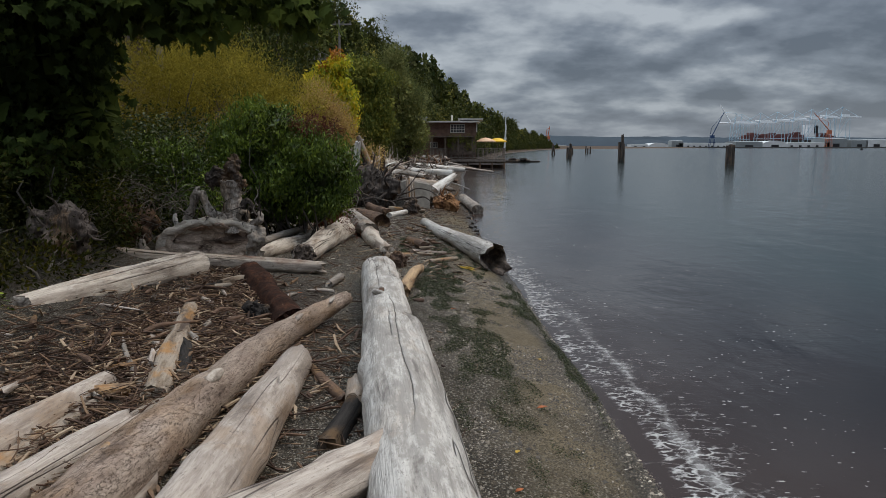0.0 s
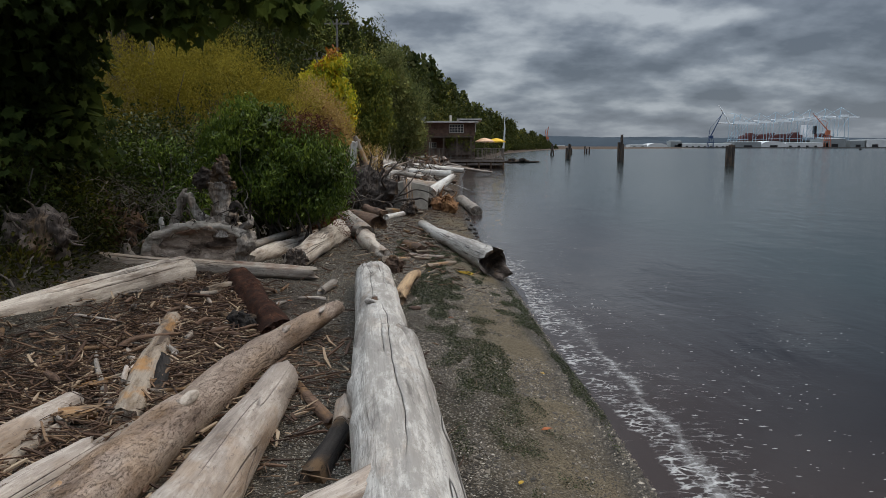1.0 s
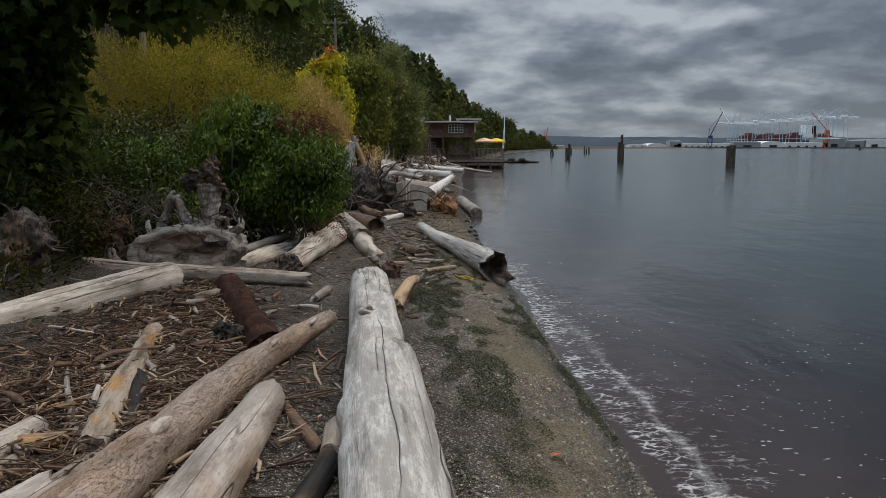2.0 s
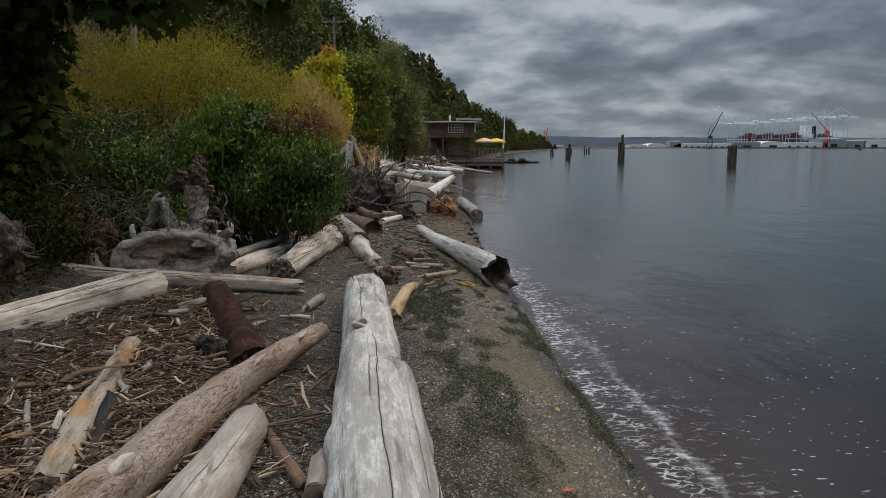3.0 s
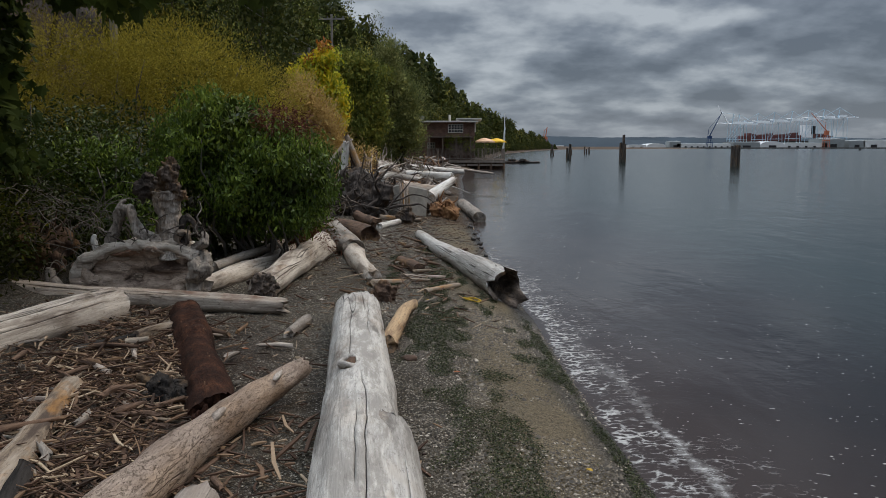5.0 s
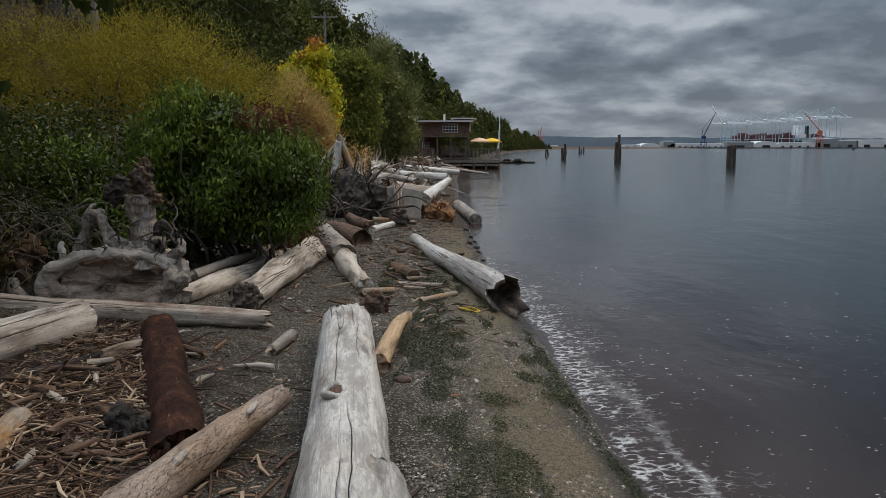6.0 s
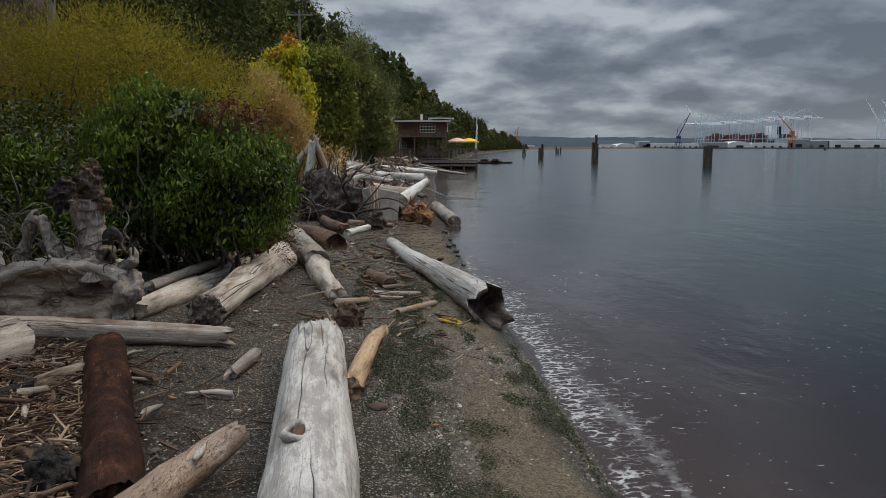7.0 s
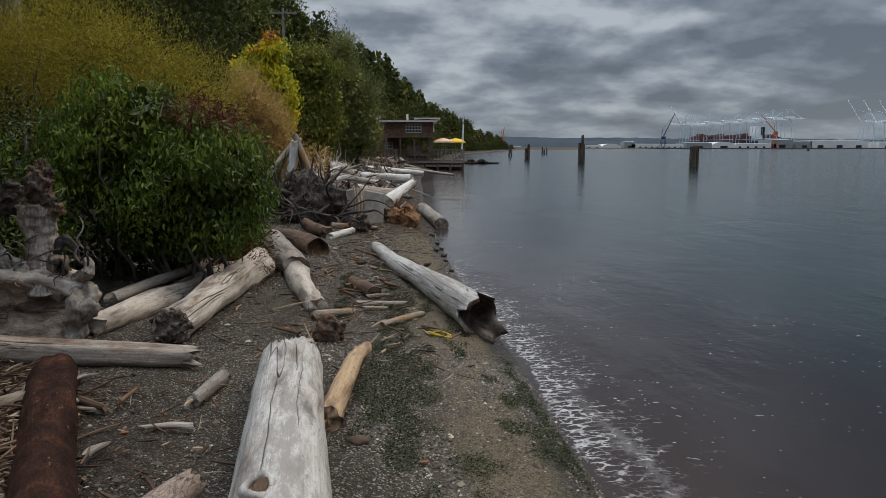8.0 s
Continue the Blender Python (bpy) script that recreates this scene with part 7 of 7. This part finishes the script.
# ================= port across the bay =================
def port():
    steel_blue = plain("blue_steel", (0.38, 0.52, 0.62), 0.6, vary=0.15, scale=0.05)
    steel_white = plain("white_steel", (0.78, 0.80, 0.82), 0.6, vary=0.15, scale=0.05)
    steel_navy = plain("navy_steel", (0.03, 0.06, 0.14), 0.6, vary=0.2, scale=0.05)
    steel_red = plain("orange_steel", (0.48, 0.15, 0.08), 0.6, vary=0.2, scale=0.05)
    shed_w = plain("white_cladding", (0.56, 0.57, 0.57), 0.7, vary=0.12, scale=0.05)
    shed_g = plain("grey_cladding", (0.22, 0.24, 0.245), 0.7, vary=0.15, scale=0.05)
    darkm = plain("black_paint_and_opening_shade", (0.02, 0.02, 0.022), 0.8)
    redbox = plain("container_red", (0.15, 0.055, 0.05), 0.7, vary=0.5, scale=0.06)
    quaym = plain("quay_wall", (0.05, 0.048, 0.045), 0.9, vary=0.4, scale=0.1)
    Y = 1400.0
    S = Y / 1353

    def X(px):
        return 0.25 + (px - 828) * S

    def Zp(py):
        return 2.4 + (260 - py) * S

    def crane(px, y, h, boom, up, paint, paint2, label):
        root = thing("container_crane", label, "crane", group="cranes at the port", at=(X(px) * y / Y, y, 1.0))
        w = 12.0
        for sx in (-w, w):
            for sy in (-8, 8):
                part("leg", rod((sx, sy, 0), (sx * 0.75, sy, h), 0.6, 0.5, 6), paint, root)
        for sy in (-8, 8):
            part("cross_beam", rod((-w, sy, h * 0.35), (w, sy, h * 0.35), 0.5, seg=6), paint, root)
            part("brace", rod((-w, sy, h * 0.35), (w * 0.75, sy, h), 0.3, seg=5), paint, root)
        part("machine_house", box((0.3 * w, 0, h + 3), (14, 9, 5)), paint2, root)
        part("back_girder", box((w + 10, 0, h + 1), (24, 5, 2.4)), paint2, root)
        part("apex_frame", rod((-w * 0.4, 0, h), (-w * 0.2, 0, h + 20), 0.9, 0.6, 6), paint, root)
        a = radians(up)
        tip = (-w - boom * math.cos(a), 0, h + 1 + boom * math.sin(a))
        part("boom", rod((-w, 0, h + 1), tip, 1.5, 1.0, 6), paint2, root)
        part("stay", rod((-w * 0.2, 0, h + 20), (-w - boom * 0.6 * math.cos(a), 0, h + 1 + boom * 0.6 * math.sin(a)), 0.35, seg=5), paint, root)
        part("back_stay", rod((-w * 0.2, 0, h + 20), (w + 16, 0, h + 2), 0.35, seg=5), paint, root)

    for i, px in enumerate((1302, 1334, 1362, 1392, 1420, 1446, 1472)):
        crane(px, 1560, 46 + i * 2.2, 34, 3, steel_blue, steel_white, "light blue container crane with its boom lowered")
    crane(1292, 1540, 46, 42, 58, steel_blue, steel_white, "light blue container crane with its boom raised")
    for px in (1612, 1640, 1668, 1700):
        crane(px, 1500, 50, 50, 56, steel_blue, steel_white, "light blue container crane with its boom raised")

    def jib(px, h, jx, jz, paint, label):
        root = thing("harbour_crane", label, "crane", group="cranes at the port", at=(X(px), Y + 12, 1.0))
        for sx in (-5, 5):
            for sy in (-4, 4):
                part("leg", rod((sx, sy, 0), (sx * 0.6, sy, h * 0.65), 0.55, 0.5, 6), paint, root)
        part("cross_beam", box((0, 0, h * 0.4), (10, 8, 1.4)), paint, root)
        part("cab", box((0, 0, h * 0.80), (7, 6, h * 0.22)), paint, root)
        part("jib", rod((0, 0, h * 0.9), (jx, 0, jz), 1.0, 0.6, 6), paint, root)
        part("mast", rod((-3, 0, h), (-2, 0, h + 11), 0.6, 0.4, 6), paint, root)
        part("stay", rod((-2, 0, h + 11), (jx * 0.9, 0, jz * 0.93), 0.3, seg=5), paint, root)

    jib(1254, 24, 20, 64, steel_navy, "dark blue harbour crane with a tall jib")
    jib(1455, 34, -29, 62, steel_red, "orange-red harbour crane with a tall jib")

    jib(968, 22, 3, 38, steel_red, "far red harbour crane on the opposite shore")

    def shed(px0, px1, py, depth, paint, label, arch=False, doors=1):
        x0, x1, z = X(px0), X(px1), Zp(py)
        root = thing("port_shed", label, "warehouse", group="sheds at the port", at=((x0 + x1) / 2, Y + 40, 0.8))
        w, h = x1 - x0, (z - 0.8) * 0.74
        bm = bmesh.new()
        if arch:
            ring = [(-w / 2, 0)] + [(-w / 2 * math.cos(math.pi * k / 12), h * 0.35 + h * 0.65 * math.sin(math.pi * k / 12)) for k in range(13)] + [(w / 2, 0)]
            lo, hi = [bm.verts.new((x, 0, z)) for x, z in ring], [bm.verts.new((x, depth, z)) for x, z in ring]
            bm.faces.new(lo), bm.faces.new(hi[::-1])
            for k in range(len(ring)):
                k2 = (k + 1) % len(ring)
                bm.faces.new((lo[k2], lo[k], hi[k], hi[k2]))
            part("wall", bm, paint, root)
        else:
            add_box(bm, (0, depth / 2, h * 0.45), (w, depth, h * 0.9))
            part("wall", bm, paint, root)
            bm = bmesh.new()
            v = [bm.verts.new(p) for p in ((-w / 2, 0, h * 0.9), (w / 2, 0, h * 0.9), (w / 2, depth, h * 0.9), (-w / 2, depth, h * 0.9), (-w / 2, depth / 2, h), (w / 2, depth / 2, h))]
            for q in ((0, 1, 5, 4), (2, 3, 4, 5), (1, 2, 5), (3, 0, 4), (3, 2, 1, 0)):
                bm.faces.new([v[i] for i in q])
            part("roof", bm, shed_g, root)
        for k in range(doors):
            x = -w / 2 + w * (k + 0.5) / doors
            # near-black panel on the wall, the shade of an opening in its colour
            part("door", box((x, -0.3, h * 0.21), (w / doors * 0.3, 0.5, h * 0.4)), darkm, root, "flat dark panel painted as a shaded open doorway")

    for a in ((978, 1004, 255, 40, shed_w, "small white shed on the far shore", False, 1), (1120, 1150, 253, 40, shed_w, "low white port shed", False, 2), (1152, 1186, 250, 60, shed_w, "white domed storage shed", True, 0), (1192, 1212, 244, 30, shed_g, "tall grey port building", False, 1),
              (1205, 1300, 250, 40, shed_w, "long white port shed with many doors", False, 9), (1305, 1352, 246, 60, shed_g, "grey port shed with an open doorway", False, 1), (1352, 1396, 245, 60, shed_w, "white arched port shed", True, 1),
              (1396, 1470, 248, 60, shed_w, "long low white port shed", False, 5), (1462, 1500, 238, 60, shed_g, "tall grey port warehouse", False, 1), (1508, 1536, 242, 80, shed_g, "pale grey port warehouse", False, 1),
              (1534, 1640, 241, 80, shed_w, "long white port warehouse", False, 3), (1660, 1760, 244, 80, shed_w, "long white port warehouse", False, 3)):
        shed(*a)
    quay = new("quay", mesh("quay", *box_data((X(1115), Y, -3), (X(1115) + 1400, Y + 14, 2.2)), quaym))
    tagged(quay, "low dark quay wall along the far shore", "quay", kind="structure")
    # ship with stacked boxes
    ship = thing("container_ship", "container ship stacked with dark red boxes at the quay", "ship", at=(X(1380) * 1640 / Y, 1640, 0))
    part("hull", box((0, 0, 8), (190, 30, 16)), quaym, ship)
    part("bridge", box((40, 0, 36), (14, 26, 24)), steel_white, ship)
    part("funnel", box((54, 0, 38), (9, 12, 16)), darkm, ship)
    r = np.random.default_rng(3)
    for k in range(26):
        x = -92 + k * 7.2
        if 30 < x < 62:
            continue
        part("container", box((x, 0, 16 + (h := r.uniform(9, 17)) / 2), (6.9, 28, h)), redbox, ship)
    buoy = thing("channel_buoy", "small dark channel buoy on the water", "buoy", at=(0.25 + (1507 - 828) / 1353 * 620, 620, 0))
    part("float", rod((0, 0, -0.5), (0, 0, 0.6), 1.2, 1.1, 10), darkm, buoy)
    part("tower", rod((0, 0, 0.6), (0, 0, 2.2), 0.9, 0.4, 8), quaym, buoy)


def box_data(lo, hi):
    V = [(x, y, z) for z in (lo[2], hi[2]) for y in (lo[1], hi[1]) for x in (lo[0], hi[0])]
    return V, [(0, 2, 3, 1), (4, 5, 7, 6), (0, 1, 5, 4), (2, 6, 7, 3), (0, 4, 6, 2), (1, 3, 7, 5)]


port()


def far_hills():
    """Low wooded hills behind the port."""
    # distance haze is put into the hills' blue-grey colour
    m = plain("far_hills_haze", (0.045, 0.062, 0.080), 1.0, vary=0.25, scale=0.004, relief=0.0)
    for k, (y, base, amp) in enumerate(((2600, 26, 16), (4000, 52, 22))):
        xs = np.linspace(-2200, 4300, 420)
        top = [max(4, base + amp * noise.noise(Vector((x * 0.0016, k * 7, 0))) * 1.6 + 5 * noise.noise(Vector((x * 0.02, k, 3)))) for x in xs]
        V = [(x, y, -2) for x in xs] + [(x, y + 60, t) for x, t in zip(xs, top)] + [(x, y + 260, -2) for x in xs]
        n = len(xs)
        F = [(i, i + 1, n + i + 1, n + i) for i in range(n - 1)] + [(n + i, n + i + 1, 2 * n + i + 1, 2 * n + i) for i in range(n - 1)]
        ob = new("backdrop", mesh("backdrop", V, F, m))
        tagged(ob, "low blue-grey wooded hills on the horizon", "hills", kind="structure")


far_hills()


# ================= litter, pebbles, seaweed =================
def litter():
    r = np.random.default_rng(31)
    n = 15500
    x, y = r.normal(-2.5, 0.8, n), r.uniform(3.2, 10.6, n)
    m2 = 2600
    x2, y2 = r.normal(-1.2, 0.9, m2), r.uniform(11.0, 27.0, m2)
    x, y = np.concatenate([x, x2]), np.concatenate([y, y2])
    ok = (x > -4.6) & (x < 0.6) & (y > 3) & ((y < 7.6) | (y > 11) | (x < -1.95 - (y - 8.0) * 0.45) | (r.random(len(x)) < 0.09))
    x, y = x[ok], y[ok]
    n = len(x)
    p = np.stack([x, y, ground_z(x, y) + 0.003 + 0.095 * r.random(n) ** 1.5], 1)
    g = r.uniform(0, 2 * math.pi, n)
    d = np.stack([np.cos(g), np.sin(g), r.normal(0, 0.22, n)], 1)
    ln = 0.03 + r.exponential(0.11, n)
    ob = new("wood_litter", sticks_mesh("wood_litter", p, d, np.minimum(ln, 0.5), 0.004 + 0.024 * r.random(n) ** 2, CHIP))
    tagged(ob, "brown bark chips and splintered twigs scattered on gravel", "wood litter", kind="stuff")
    mats = [W_GREY, W_BROWN, W_PALE, W_TAN, W_BROWN]
    tone = ["grey", "dark brown", "pale", "tan", "dark brown"]
    for i in range(130):
        if i < 104:
            x, y = r.normal(-2.6, 0.65), r.uniform(4.2, 10.3)
        else:
            x, y = r.normal(-0.7, 0.5), r.uniform(12.2, 20)
        if y < 11.5 and y > 7.4 and x > -1.95:
            x -= 1.1
        g, k = r.uniform(0, 6.28), int(r.integers(5))
        ln, rr = (r.uniform(0.22, 0.75), r.uniform(0.010, 0.028)) if i % 2 else (r.uniform(0.10, 0.30), r.uniform(0.018, 0.045))
        dx, dy = math.cos(g) * ln / 2, math.sin(g) * ln / 2
        log((x - dx, y - dy, gz(x - dx, y - dy) + rr + 0.02), (x + dx, y + dy, gz(x + dx, y + dy) + rr + r.uniform(0.02, 0.09)), rr, rr * 0.6, mats[k],
            tone[k] + " driftwood stick among bark litter", "driftwood_stick", "driftwood stick", "sticks in the litter", seg=7, knots=1, lump=0.14, groove=0.2, bend=r.normal(0, 0.03))


litter()


def pebbles():
    r = np.random.default_rng(41)
    n, near = 70000, 60000
    y = np.concatenate([2.6 + 18.0 * r.random(n) ** 1.7, 2.9 + 9.5 * r.random(near) ** 1.6])
    xw = np.interp(y, WY, WX)
    x = np.concatenate([xw[:n] + 0.25 - r.random(n) * 5.4, xw[n:] + 0.12 - r.random(near) * 2.4])
    n += near
    dw = xw - x
    keep = ~((dw > 0.20) & (dw < 1.0) & (r.random(n) < 0.8 * (0.55 + 0.5 * np.sin(y * 1.3 + 2.0))))
    keep &= ~((x < -0.35) & (y < 12) & (r.random(n) < 0.15))
    x, y, xw = x[keep], y[keep], xw[keep]
    n = len(x)
    s = (0.0060 + 0.0075 * r.random(n) ** 1.5 + 0.007 * (r.random(n) < 0.12) + 0.018 * (r.random(n) < 0.008)) * np.interp(y, [3, 14, 26], [0.68, 1.05, 1.7])
    ico = np.array([(1, 0, -0.1), (-1, 0, -0.1), (0, 1, -0.1), (0, -1, -0.1), (0, 0, 1)])
    tri = np.array([(0, 2, 4), (2, 1, 4), (1, 3, 4), (3, 0, 4)])
    g = r.uniform(0, 2 * math.pi, n)
    sc = np.stack([r.uniform(0.8, 1.5, n), r.uniform(0.7, 1.1, n), r.uniform(0.45, 0.8, n)], 1) * s[:, None]
    L = ico[None] * sc[:, None] * (1 + 0.14 * r.normal(0, 1, (n, 5, 1)))
    c, q = np.cos(g)[:, None], np.sin(g)[:, None]
    P = np.stack([L[..., 0] * c - L[..., 1] * q, L[..., 0] * q + L[..., 1] * c, L[..., 2]], -1) + np.stack([x, y, ground_z(x, y) + s * 0.15], 1)[:, None]
    F = (tri[None] + (np.arange(n) * 5)[:, None, None]).reshape(-1, 3)
    ob = new("pebbles", mesh("pebbles", P.reshape(-1, 3), F, PEBBLE))
    tagged(ob, "small mixed grey and tan pebbles covering the beach", "pebbles", kind="stuff")


pebbles()


def seaweed():
    r = np.random.default_rng(51)
    n = 430000
    y = 3.0 + 15.0 * r.random(n) ** 1.5
    d = r.uniform(0.03, 2.1, n)
    x = np.interp(y, WY, WX) - d
    big = np.array([noise.noise(Vector((a * 2.3, b * 0.33, 2))) + 0.75 * noise.noise(Vector((a * 5.5, b * 2.2, 5))) for a, b in zip(x, y)])
    strip = np.maximum(np.exp(-((d - 1.15) / 0.7) ** 2) * 0.62, np.exp(-((d - 0.11) / 0.10) ** 2) * 0.68)
    ok = r.random(n) < np.clip((big + strip - 0.46) * 2.8, 0, 1) * 0.85
    x, y = x[ok], y[ok]
    n = len(x)
    p = np.stack([x, y, ground_z(x, y) + r.uniform(0.008, 0.028, n)], 1)
    g = r.uniform(0, 6.28, n)
    o = np.stack([np.cos(g), np.sin(g), r.normal(0.1, 0.22, n)], 1)
    ob = new("seaweed", leaves_mesh("seaweed", p, o, r.uniform(0.006, 0.018, n) * np.interp(y, [3, 18], [0.9, 1.5]), WEED, 0.6, 0.6, simple=True))
    tagged(ob, "dark green seaweed strewn in strips on the gravel", "seaweed", kind="stuff")


seaweed()
